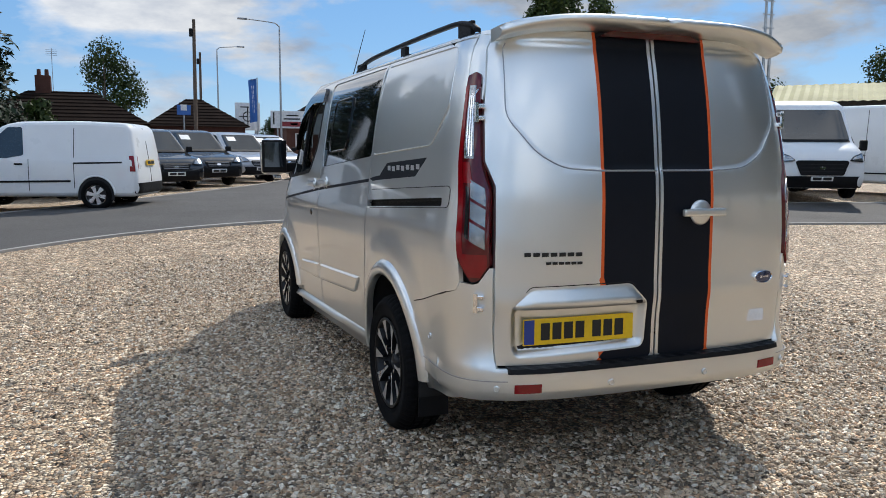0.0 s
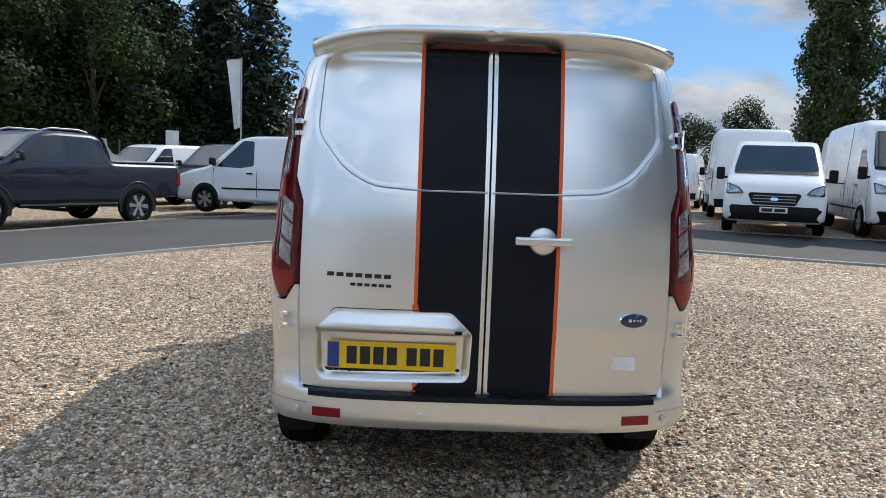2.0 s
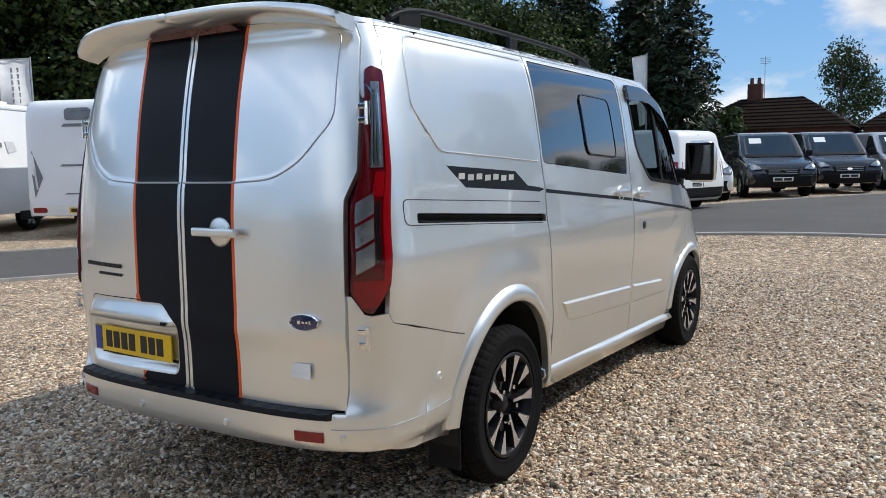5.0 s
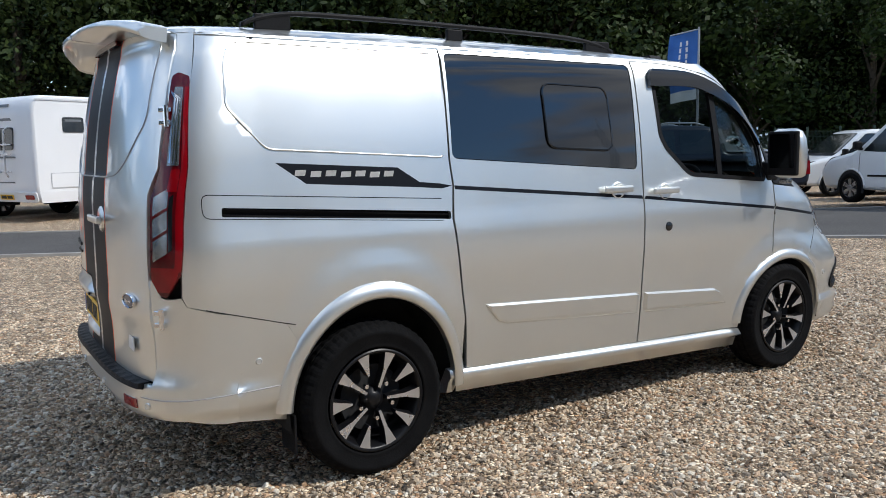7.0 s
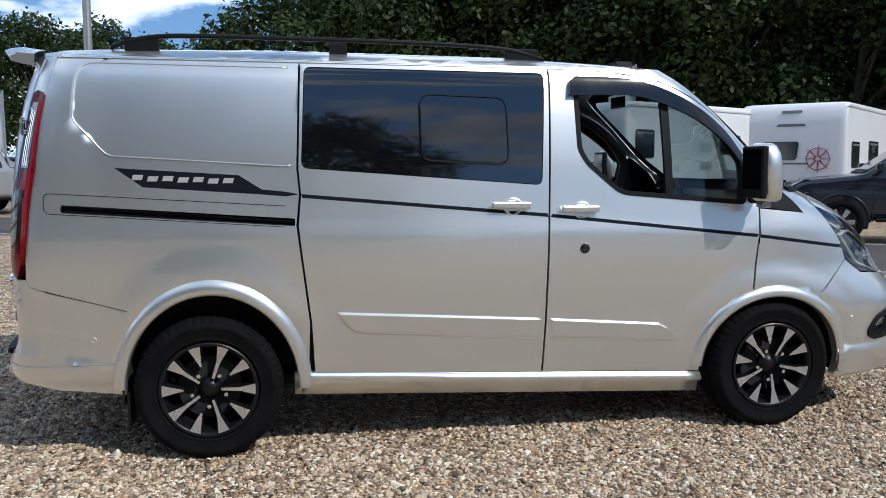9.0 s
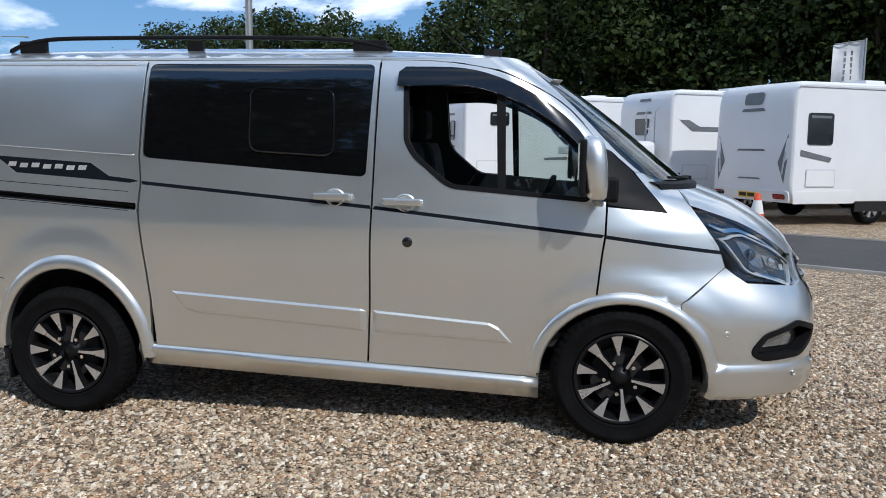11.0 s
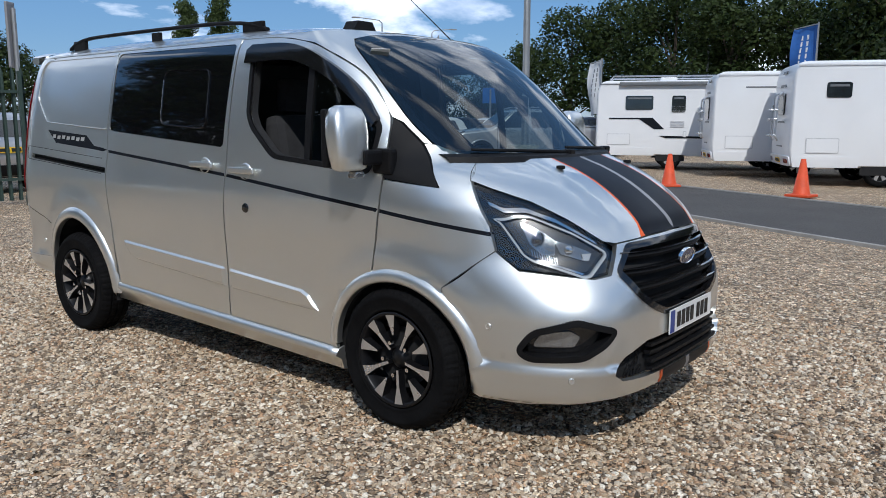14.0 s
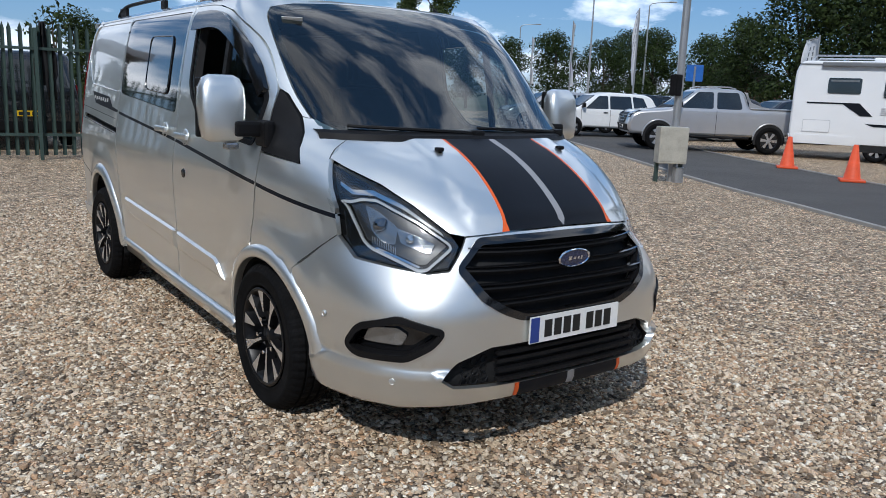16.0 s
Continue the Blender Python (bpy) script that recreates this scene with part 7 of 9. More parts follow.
def motorhome(corner, ang, label, length=7.0, height=2.85, width=2.30, cab=True, win=(), decals=(), rearwin=None, rack=None, rosette=False, dark_top=False, rear_decal=False, wheel_y=2.3):
    """corner: the right rear corner on the ground; ang: heading in degrees from +x."""
    d = Vector((math.cos(radians(ang)), math.sin(radians(ang))))
    r = Vector((d.y, -d.x))
    c = Vector(corner) - r * (width / 2)
    m = thing("motorhome", label, "motorhome", "motorhomes parked in a row", place(c.x, c.y, heading(d.x, d.y)))
    H, L = height, length
    prof = [(0.06, .42), (0.0, .75), (.02, H - .35), (.10, H - .08), (.25, H), (L - 1.9, H + .02), (L - 1.5, H - .10), (L - 1.25, H - .45), (L - 1.2, 2.0), (L - 1.2, .50), (L - 1.6, .38)]
    B = Body(prof, width / 2, 1.6, .02, .06)
    bm = bmesh.new()
    B.mesh(bm)
    part("coachwork", bm, GRP, m)
    if cab:
        cp = [(L - 1.35, .40), (L - 1.35, 2.15), (L - 1.0, 2.10), (L - .55, 1.35), (L - .15, 1.12), (L, .85), (L, .42)]
        CB = Body(cp, .98, 1.15, .12, .07)
        bm = bmesh.new()
        CB.mesh(bm)
        cb = part("cab", bm, WHITEPAINT, m)
        part("windscreen", lay(lambda x, z, o=0.0: CB.end(1, x, z, .008 + o), [(-.8, 1.38), (.8, 1.38), (.72, 2.0), (-.72, 2.0)], .3), CARGLASS, cb)
        for mi in (False, True):
            part("cab_window", lay(lambda y, z, o=0.0: CB.side(y, z, .006 + o), [(L - 1.28, 1.25), (L - 1.25, 1.9), (L - 1.0, 1.9), (L - .65, 1.3)], .3, mirror=mi), CARGLASS, cb)
    for mi in (False, True):
        s = -1 if mi else 1
        sd = lambda y, z, o=0.0: B.side(y, z, .010 + o)
        for y in (wheel_y, L - 1.05):
            bm = bmesh.new()
            prism(bm, [q for q in arc(y, .33, .43, .43, -10, 190, 18)], .02, Matrix.Translation((s * (width / 2 - .015 if y == wheel_y else .975), 0, 0)) @ Matrix.Rotation(math.pi / 2, 4, "Z"))
            part("wheel_arch", bm, GAP, m)
            add_wheel(m, s * (width / 2 - .02 if y == wheel_y else .99), y, .335, ALLOY, mi)
        part("skirt", lay(lambda y, z, o=0.0: B.side(y, z, .014 + o), [(.10, .42), (wheel_y - .48, .42), (wheel_y - .40, .66), (.06, .66)], .4, mirror=mi), GRP, m)
        part("skirt", lay(lambda y, z, o=0.0: B.side(y, z, .014 + o), [(wheel_y + .48, .42), (L - 1.65, .42), (L - 1.25, .66), (wheel_y + .40, .66)], .4, mirror=mi), GRP, m)
        for y0, y1, z0, z1 in win:
            w = part("window", lay(lambda y, z, o=0.0: B.side(y, z, .02 + o), rounded([(y0, z0), (y1, z0), (y1, z1), (y0, z1)], .06, 3), .4, rim=.03, mirror=mi), CARGLASS, m, "acrylic window")
            part("window_blind", lay(lambda y, z, o=0.0: B.side(y, z, .024 + o), [(y0 + .06, z1 - .10), (y1 - .06, z1 - .10), (y1 - .06, z1 - .05), (y0 + .06, z1 - .05)], .4, rim=.003, mirror=mi), DECALGREY, w)
        for poly, mt in decals:
            part("side_decal", lay(lambda y, z, o=0.0: B.side(y, z, .013 + o), poly, .4, rim=.004, mirror=mi), mt, m)
        for y0, y1, z0, z1 in ((.35, 1.05, .74, 1.08), (L * .55, L * .55 + .28, .80, 1.08), (L * .42, L * .42 + .10, .98, 1.16)):
            o = [(y0, z0), (y1, z0), (y1, z1), (y0, z1)]
            h = part("locker_door", lay(lambda y, z, q=0.0: B.side(y, z, .014 + q), rounded(o, .03, 2), .4, rim=.006, mirror=mi), SKIRT, m)
            part("locker_panel", lay(lambda y, z, q=0.0: B.side(y, z, .017 + q), rounded(inset(o, .018), .02, 2), .4, rim=.004, mirror=mi), GRP, h)
        for y0, z0 in ((L * .36, 1.28), (L * .36, 1.72)):
            for k in range(4):
                part("vent_slat", lay(lambda y, z, q=0.0: B.side(y, z, .02 + q), [(y0, z0 + .05 * k), (y0 + .40, z0 + .05 * k), (y0 + .40, z0 + .05 * k + .035), (y0, z0 + .05 * k + .035)], .5, rim=.01, mirror=mi), SKIRT, m)
        part("edge_trim", lay(lambda y, z, o=0.0: B.side(y, z, .02 + o), [(.12, H - .09), (L - 1.6, H - .10), (L - 1.6, H - .13), (.10, H - .12)], .5, mirror=mi), SKIRT if not dark_top else DECALGREY, m)
    rr = lambda x, z, o=0.0: B.end(-1, x, z, .012 + o)
    hw = width / 2
    part("rear_bumper", lay(lambda x, z, o=0.0: B.end(-1, x, z, .05 + o), rounded([(-hw + .05, .44), (hw - .05, .44), (hw - .05, .66), (-hw + .05, .66)], .05, 3), .3, rim=.06), GRP, m)
    for s in (1, -1):
        part("tail_lamp", lay(lambda x, z, o=0.0: B.end(-1, x, z, .062 + o), rounded([(s * (hw - .42), .50), (s * (hw - .12), .50), (s * (hw - .12), .60), (s * (hw - .42), .60)], .03, 2), .2), REDLENS, m)
    pl = part("number_plate", lay(lambda x, z, o=0.0: B.end(-1, x, z, .066 + o), [(-.26, .49), (.26, .49), (.26, .60), (-.26, .60)], .3), PLATEYELLOW, m)
    for k in range(2):
        part("plate_bar", lay(lambda x, z, o=0.0: B.end(-1, x, z, .070 + o), [(-.22 + .24 * k, .51), (-.02 + .24 * k, .51), (-.02 + .24 * k, .58), (-.22 + .24 * k, .58)], .3, rim=.003), INK, pl)
    if rearwin:
        x0, x1, z0, z1 = rearwin
        part("rear_window", lay(lambda x, z, o=0.0: B.end(-1, x, z, .03 + o), rounded([(x0 + .05, z0), (x1 - .05, z0), (x1, z1), (x0, z1)], .07, 3), .3, rim=.04), CARGLASS, m)
    part("rear_lamp", lay(lambda x, z, o=0.0: B.end(-1, x, z, .03 + o), [(-.22, H - .24), (.22, H - .24), (.22, H - .18), (-.22, H - .18)], .3, rim=.02), DECALGREY, m)
    for x0, x1, z0, z1 in ((-.34, .34, H - .55, H - .49), (-.42, .42, 1.42, 1.46), (-.34, .34, .86, .89)):
        part("rear_strip", lay(rr, [(x0, z0), (x1, z0), (x1 - .06, z1), (x0 + .06, z1)], .3), DECALGREY, m)
    if rear_decal:
        for s in (1, -1):
            part("rear_decal", lay(rr, [(s * (hw - .36), 1.20), (s * (hw - .14), 1.75), (s * (hw - .10), 1.5), (s * (hw - .18), .80)], .3), DECALGREY, m)
            part("rear_panel", lay(rr, [(s * (hw - .26), .98), (s * (hw - .20), 1.42), (s * (hw - .16), 1.4), (s * (hw - .22), .96)], .3), SKIRT, m)
        part("rear_screen", lay(lambda x, z, o=0.0: B.end(-1, x, z, .02 + o), rounded([(-.25, H - .42), (.25, H - .42), (.28, H - .20), (-.28, H - .20)], .05, 3), .2), DECALGREY, m)
    if rosette:
        p = B.end(-1, .62, 1.55, .016)
        bm = bmesh.new()
        tube(bm, [p + Vector((.25 * math.cos(a), 0, .25 * math.sin(a))) for a in np.linspace(0, 2 * math.pi, 25)], .010, 4)
        rose = part("compass_decal", bm, REDDECAL, m, "red compass rose")
        for k in range(8):
            a = k * math.pi / 4
            bm = bmesh.new()
            tube(bm, [p + Vector((.05 * math.cos(a), 0, .05 * math.sin(a))), p + Vector((.33 * math.cos(a), 0, .33 * math.sin(a)))], .018, 4, .004)
            part("compass_point", bm, REDDECAL, rose)
        for z0 in (.78, 1.18):
            for k in range(4):
                part("vent_slat", lay(lambda x, z, q=0.0: B.end(-1, x, z, .02 + q), [(-.75, z0 + .045 * k), (-.35, z0 + .045 * k), (-.35, z0 + .045 * k + .03), (-.75, z0 + .045 * k + .03)], .5, rim=.01), SKIRT, m)
        bm = bmesh.new()
        pts = [B.end(-1, x, 1.0 + .12 * (abs(x) / .55) ** 3, .05) for x in np.linspace(-.55, .55, 13)]
        tube(bm, pts, .022, 6)
        part("grab_rail", bm, DECALGREY, m)
    if rack == "bikes":
        bm = bmesh.new()
        for x in (-.30, .25):
            p = [B.end(-1, x, z, o) for z, o in ((1.0, .10), (1.1, .16), (1.75, .16), (2.05, .14), (2.12, .04))]
            tube(bm, p, .022, 6)
        for z in (1.12, 1.50, 1.72):
            tube(bm, [B.end(-1, x, z, .17) for x in (-.55, 0, .5)], .016, 6)
            for x in (-.4, -.2, .1, .35):
                box(bm, x, B.end(-1, x, z, .2).y, z, .06, .07, .05, .01)
        part("cycle_rack", bm, ALLOY, m)
    if rack == "box":
        bm = bmesh.new()
        box(bm, 0, -.42, 1.30, 1.55, .62, .62, .12)
        bx = part("luggage_box", bm, GRP, m)
        bm = bmesh.new()
        tube(bm, [(-.75, -.02, .96), (-.75, -.70, .96), (.75, -.70, .96), (.75, -.02, .96)], .03, 6)
        part("box_carrier", bm, DECALGREY, m)
        bm = bmesh.new()
        for x in (.35, .72):
            tube(bm, [(x, -.03, 1.2), (x, -.14, 1.3), (x, -.14, 2.3), (x, -.03, 2.4)], .02, 6)
        for k in range(4):
            tube(bm, [(.35, -.14, 1.4 + .25 * k), (.72, -.14, 1.4 + .25 * k)], .014, 6)
        part("ladder", bm, ALLOY, m)
    # roof fittings
    for x, y, sx, sy in ((.3, L * .35, .5, .5), (-.4, L * .6, .7, .5)):
        bm = bmesh.new()
        box(bm, x, y, H + .06, sx, sy, .11, .03)
        part("roof_light", bm, GRP, m)
    if dark_top:
        bm = bmesh.new()
        box(bm, hw + .04, L * .42, H - .10, .10, L * .62, .12, .03)
        part("awning", bm, DECALGREY, m)
        bm = bmesh.new()
        for x in (-.8, .8):
            tube(bm, [(x, .4, H + .02), (x, .5, H + .14), (x, L * .6, H + .14), (x, L * .6 + .1, H + .02)], .025, 6)
        part("roof_rail", bm, ALLOY, m)
    return m


SW = [(1.6, 1.80), (2.0, 1.30), (3.9, 1.30), (3.9, 1.80)]
motorhome((-10.95, 7.1), 116, "white motorhome with grey decals and a low tail", 7.2, 2.75, win=((.35, .95, 1.55, 2.15), (3.3, 4.1, 1.65, 2.10), (4.5, 5.1, 1.45, 2.10)), decals=(([(.2, 1.45), (.95, 1.30), (.9, 1.22), (.2, 1.34)], DECALGREY), ([(3.0, 2.15), (3.15, 2.15), (3.6, 1.30), (4.9, 1.15), (4.9, 1.02), (3.5, 1.1)], DECALGREY)), rear_decal=True, wheel_y=2.05)
motorhome((-14.0, 5.3), 116, "white motorhome carrying a luggage box and ladder", 6.6, 2.80, win=((4.2, 5.0, 1.6, 2.1),), decals=(([(.25, 2.10), (.5, 2.10), (.8, 1.95), (1.4, 1.95), (1.4, 1.85), (.6, 1.85)], DECALGREY), ([(1.5, 1.98), (1.8, 1.98), (1.9, 1.78), (1.6, 1.72)], SKIRT)), rearwin=(-.35, .25, 1.75, 2.15), rack="box")
motorhome((-15.5, .40), 115, "long white motorhome with dark swoosh decal and cycle rack", 7.4, 2.80, win=((.72, 1.24, 1.98, 2.32),), decals=(([(2.44, 1.90), (4.75, 1.92), (4.75, 1.38), (3.5, 1.36), (2.85, 1.52)], BLACKVINYL), ([(2.25, 1.16), (3.1, 1.20), (3.1, 1.12), (2.25, 1.10)], DECALGREY)), rearwin=(-.4, .4, 1.6, 2.1), rack="bikes", wheel_y=1.95)
motorhome((-17.4, -2.05), 116, "compact white motorhome with cycle rack", 6.4, 2.75, win=((1.75, 2.5, 1.65, 2.10), (3.2, 4.0, 1.65, 2.15)), decals=(([(.8, 2.35), (2.0, 2.35), (2.0, 2.32), (.8, 2.32)], DECALGREY),), rearwin=(-.4, .4, 1.5, 2.1), rack="bikes", wheel_y=2.2)
motorhome((-18.8, -6.15), 116, "white low-profile motorhome with dark awning and roof rails", 6.2, 2.68, win=((.88, 1.70, 1.80, 2.22), (2.25, 2.65, 1.72, 2.22)), decals=(([(.4, 1.52), (1.3, 1.52), (1.75, 1.22), (2.05, 1.22), (1.7, 1.56), (.4, 1.56)], BLACKVINYL), ([(1.9, 1.02), (3.3, 1.0), (3.3, .94), (2.1, .95)], BLACKVINYL)), dark_top=True, wheel_y=2.25)
motorhome((-11.25, 12.5), 130, "white motorhome with red compass decal on its rear", 6.8, 2.85, 2.44, win=((.5, 1.2, 1.35, 1.95), (2.2, 3.2, 1.5, 2.0)), rearwin=(-.62, .20, 1.52, 1.95), rosette=True)

# ---------------------------------------------------------------- trees
BARK = mat("grey brown bark", (0.09, 0.07, 0.05), 0.9, 0, 0.25, 4, 40, 0.6)


def leaf_material(name, a, b, tr=0.25):
    m = bpy.data.materials.new(name)
    m.use_nodes = True
    nt = m.node_tree
    p = nt.nodes["Principled BSDF"]
    p.inputs["Roughness"].default_value = 0.6
    p.inputs["Specular IOR Level"].default_value = 0.25
    geo = nt.nodes.new("ShaderNodeNewGeometry")
    tc = nt.nodes.new("ShaderNodeTexCoord")
    no = nt.nodes.new("ShaderNodeTexNoise")
    no.inputs["Scale"].default_value = 0.9
    nt.links.new(tc.outputs["Object"], no.inputs["Vector"])
    add = nt.nodes.new("ShaderNodeMath")
    add.operation = "MULTIPLY_ADD"
    add.inputs[1].default_value = 0.55
    half = nt.nodes.new("ShaderNodeMath")
    half.operation = "MULTIPLY"
    half.inputs[1].default_value = 0.45
    nt.links.new(no.outputs["Fac"], half.inputs[0])
    nt.links.new(geo.outputs["Random Per Island"], add.inputs[0])
    nt.links.new(half.outputs[0], add.inputs[2])
    r = nt.nodes.new("ShaderNodeValToRGB")
    r.color_ramp.elements[0].color, r.color_ramp.elements[1].color = (*a, 1), (*b, 1)
    r.color_ramp.elements[0].position, r.color_ramp.elements[1].position = 0.15, 0.85
    nt.links.new(add.outputs[0], r.inputs[0])
    nt.links.new(r.outputs[0], p.inputs["Base Color"])
    t = nt.nodes.new("ShaderNodeBsdfTranslucent")
    nt.links.new(r.outputs[0], t.inputs[0])
    mx = nt.nodes.new("ShaderNodeMixShader")
    mx.inputs[0].default_value = tr
    nt.links.new(p.outputs[0], mx.inputs[1])
    nt.links.new(t.outputs[0], mx.inputs[2])
    nt.links.new(mx.outputs[0], nt.nodes["Material Output"].inputs[0])
    return m


LEAF = leaf_material("broad leaves", (0.012, 0.022, 0.006), (0.055, 0.085, 0.022))
NEEDLE = leaf_material("dark conifer needles", (0.008, 0.016, 0.009), (0.028, 0.045, 0.018), 0.1)
POPLAR = leaf_material("poplar leaves", (0.022, 0.036, 0.010), (0.085, 0.12, 0.035))
rng = np.random.default_rng(7)


def leaf_cloud(name, pts, nrm, size, parent, material, aspect=0.6):
    """Many small folded leaves at given points."""
    n = len(pts)
    a = rng.normal(size=(n, 3))
    nrm = nrm / np.linalg.norm(nrm, axis=1)[:, None]
    t = np.cross(nrm, a)
    t /= np.linalg.norm(t, axis=1)[:, None]
    b = np.cross(nrm, t)
    s = size * (0.6 + 0.8 * rng.random(n))[:, None]
    t, b = t * s, b * s * aspect
    v = np.stack([pts - t, pts + b + nrm * s * 0.12, pts + t, pts - b + nrm * s * 0.12], 1).reshape(-1, 3)
    me = bpy.data.meshes.new(name)
    me.vertices.add(4 * n)
    me.vertices.foreach_set("co", v.ravel())
    me.loops.add(4 * n)
    me.loops.foreach_set("vertex_index", np.arange(4 * n, dtype=np.int32))
    me.polygons.add(n)
    me.polygons.foreach_set("loop_start", np.arange(0, 4 * n, 4, dtype=np.int32))
    me.polygons.foreach_set("loop_total", np.full(n, 4, np.int32))
    me.update(calc_edges=True)
    me.materials.append(material)
    ob = new(name, me)
    ob.parent = parent
    return ob


def broad_tree(seed, h, label, leaf=LEAF, n=10000, slim=1.0, size=.14):
    r = random.Random(seed)
    t = thing("tree", label, "tree")
    bm = bmesh.new()
    tube(bm, [(0, 0, -.1), (.1, .05, h * .25), (0, .1, h * .5), (.05, 0, h * .8)], h * .022, 8, h * .004)
    blobs = []
    for k in range(22):
        a = r.uniform(0, 6.28)
        z = h * (.22 + .72 * (k + .5) / 22)
        prof = math.sin(math.pi * min(1, max(.05, (z / h - .12) / .92)) ** .8)
        rad = h * .27 * prof * slim * r.uniform(.35, 1.0)
        c = Vector((rad * math.cos(a), rad * math.sin(a), z))
        blobs.append((c, h * r.uniform(.075, .135) * (.38 + .82 * slim)))
        if k % 2 == 0:
            tube(bm, [(0, 0, z * .6), tuple(c * .6 + Vector((0, 0, z * .3))), tuple(c)], h * .008, 5, h * .002)
    part("trunk", bm, BARK, t)
    w = np.array([b[1] ** 2 for b in blobs])
    pick = rng.choice(len(blobs), n, p=w / w.sum())
    d = rng.normal(size=(n, 3))
    d /= np.linalg.norm(d, axis=1)[:, None]
    cen = np.array([tuple(b[0]) for b in blobs])[pick]
    rad = np.array([b[1] for b in blobs])[pick]
    lump = 1 + .22 * np.sin(d[:, 0] * 7 + cen[:, 1]) * np.sin(d[:, 1] * 6 + cen[:, 2]) + .12 * rng.normal(size=n)
    p = cen + d * (rad * lump * (.55 + .45 * rng.random(n) ** .4))[:, None] * np.array([1, 1, .85])
    leaf_cloud("crown", p, d + .6 * rng.normal(size=(n, 3)), size, t, leaf)
    return t


def conifer(seed, h, label, n=9000):
    r = random.Random(seed)
    t = thing("conifer", label, "tree")
    bm = bmesh.new()
    tube(bm, [(0, 0, -.1), (0, 0, h * .98)], h * .018, 8, .02)
    ps, ns = [], []
    nb = 120
    for k in range(nb):
        u = (k + .5) / nb
        z = h * (.06 + .92 * u)
        L = h * .26 * (1 - u) ** .75 * r.uniform(.6, 1.15) + .15
        a = k * 2.4 + r.uniform(-.4, .4)
        if k % 6 == 0:
            tube(bm, [(0, 0, z), (L * .9 * math.cos(a), L * .9 * math.sin(a), z - L * .15)], .05, 4, .01)
        m = max(12, int(n / nb * (L / (h * .15))))
        s = rng.random(m) ** .7
        side = rng.normal(size=m) * .16 * L
        x = s * L * math.cos(a) - side * math.sin(a)
        y = s * L * math.sin(a) + side * math.cos(a)
        zz = z + .18 * L * s - .42 * L * s * s + rng.normal(size=m) * .13
        ps.append(np.stack([x, y, zz], 1))
        ns.append(np.stack([.5 * np.cos(a) + .5 * rng.normal(size=m), .5 * np.sin(a) + .5 * rng.normal(size=m), .6 + .3 * rng.normal(size=m)], 1))
    part("trunk", bm, BARK, t)
    leaf_cloud("foliage", np.concatenate(ps), np.concatenate(ns), .20, t, NEEDLE, .35)
    return t


def tree_at(x, y, s=1.0, turn=0.0, sx=1.0):
    return Matrix.Translation((x, y, ground_z(x, y) - .1)) @ Matrix.Rotation(turn, 4, "Z") @ Matrix.Diagonal((s * sx, s * sx, s, 1))


def plant(template, spots, labels=None):
    first = True
    for i, (x, y, s, sx) in enumerate(spots):
        m = tree_at(x, y, s, i * 2.1, sx)
        if first:
            template.matrix_world = m
            first = False
        else:
            o = copy_thing(template, Matrix.Identity(4))
            o.matrix_basis = m


def ring(a, d):
    return (d * math.cos(radians(a)), 3 + d * math.sin(radians(a)))


BROAD = "tall leafy broadleaf tree in the dark belt behind the yard"
spots = [[], [], []]
k = 0
for a, d, h in ((112, 40, 9.5), (117, 37, 10.0), (121, 40, 11), (125, 36, 10.6), (129, 39, 11.8), (133, 35, 12), (137, 38, 13.5), (141, 34.5, 13), (145, 37, 13.5), (149, 34, 13), (153, 37, 13.5), (157, 35, 13), (161, 38, 13.5), (165, 36, 13), (169, 39, 13.5), (173, 37, 12.5), (177, 40, 13), (181, 38, 11.5), (185, 42, 12),
                (115, 46, 10.8), (123, 46, 11.6), (131, 45, 12.8), (139, 44, 14.5), (147, 44, 14.5), (155, 45, 14.5), (163, 46, 14), (171, 47, 14), (179, 48, 12.5),
                (189, 46, 9.5), (193, 47, 9.0), (197, 46, 9.5), (201, 48, 10.0), (205, 54, 10), (208.5, 55, 9.5), (212, 60, 7.5), (215, 68, 7), (218.5, 70, 7.5), (222, 74, 7), (225.5, 74, 7.5), (229, 78, 7), (191, 55, 9.5), (199, 56, 10), (220, 84, 8.5), (232, 70, 6)):
    x, y = ring(a, d)
    spots[k % 3].append((x, y, h / 12.0, 1.15))
    k += 1
for i, (seed, lab) in enumerate(((1, BROAD), (2, BROAD), (3, BROAD))):
    plant(broad_tree(seed, 12.0, lab), spots[i])
LOWT = "leafy tree beyond the far side of the yard"
low = [(14, 58, .40, 1.3), (18, 60, .46, 1.3), (22, 62, .52, 1.2), (27, 64, .66, 1.1), (9, 62, .36, 1.3), (31, 60, .60, 1.1), (-4.2, 68, .84, .95), (-5.0, -28, .34, 1.4), (1.0, -29, .36, 1.4), (7, -30, .40, 1.3), (-11, -29, .42, 1.3), (42, 48, .8, 1.2), (50, 38, .8, 1.2), (60, 20, .9, 1.2), (62, 4, .95, 1.2), (58, -12, .9, 1.2), (50, -28, .9, 1.2), (36, -42, .9, 1.2), (20, -48, .85, 1.2), (24, 1.0, 1.0, 1.25), (22, -5, 1.25, 1.25), (20.5, -11, 1.25, 1.25), (17, -17, 1.2, 1.25), (25, -8, 1.3, 1.3), (13.5, -21, 1.1, 1.25)]
plant(broad_tree(5, 12.0, LOWT), low)
CON = "dark dense conifer behind the parked vehicles"
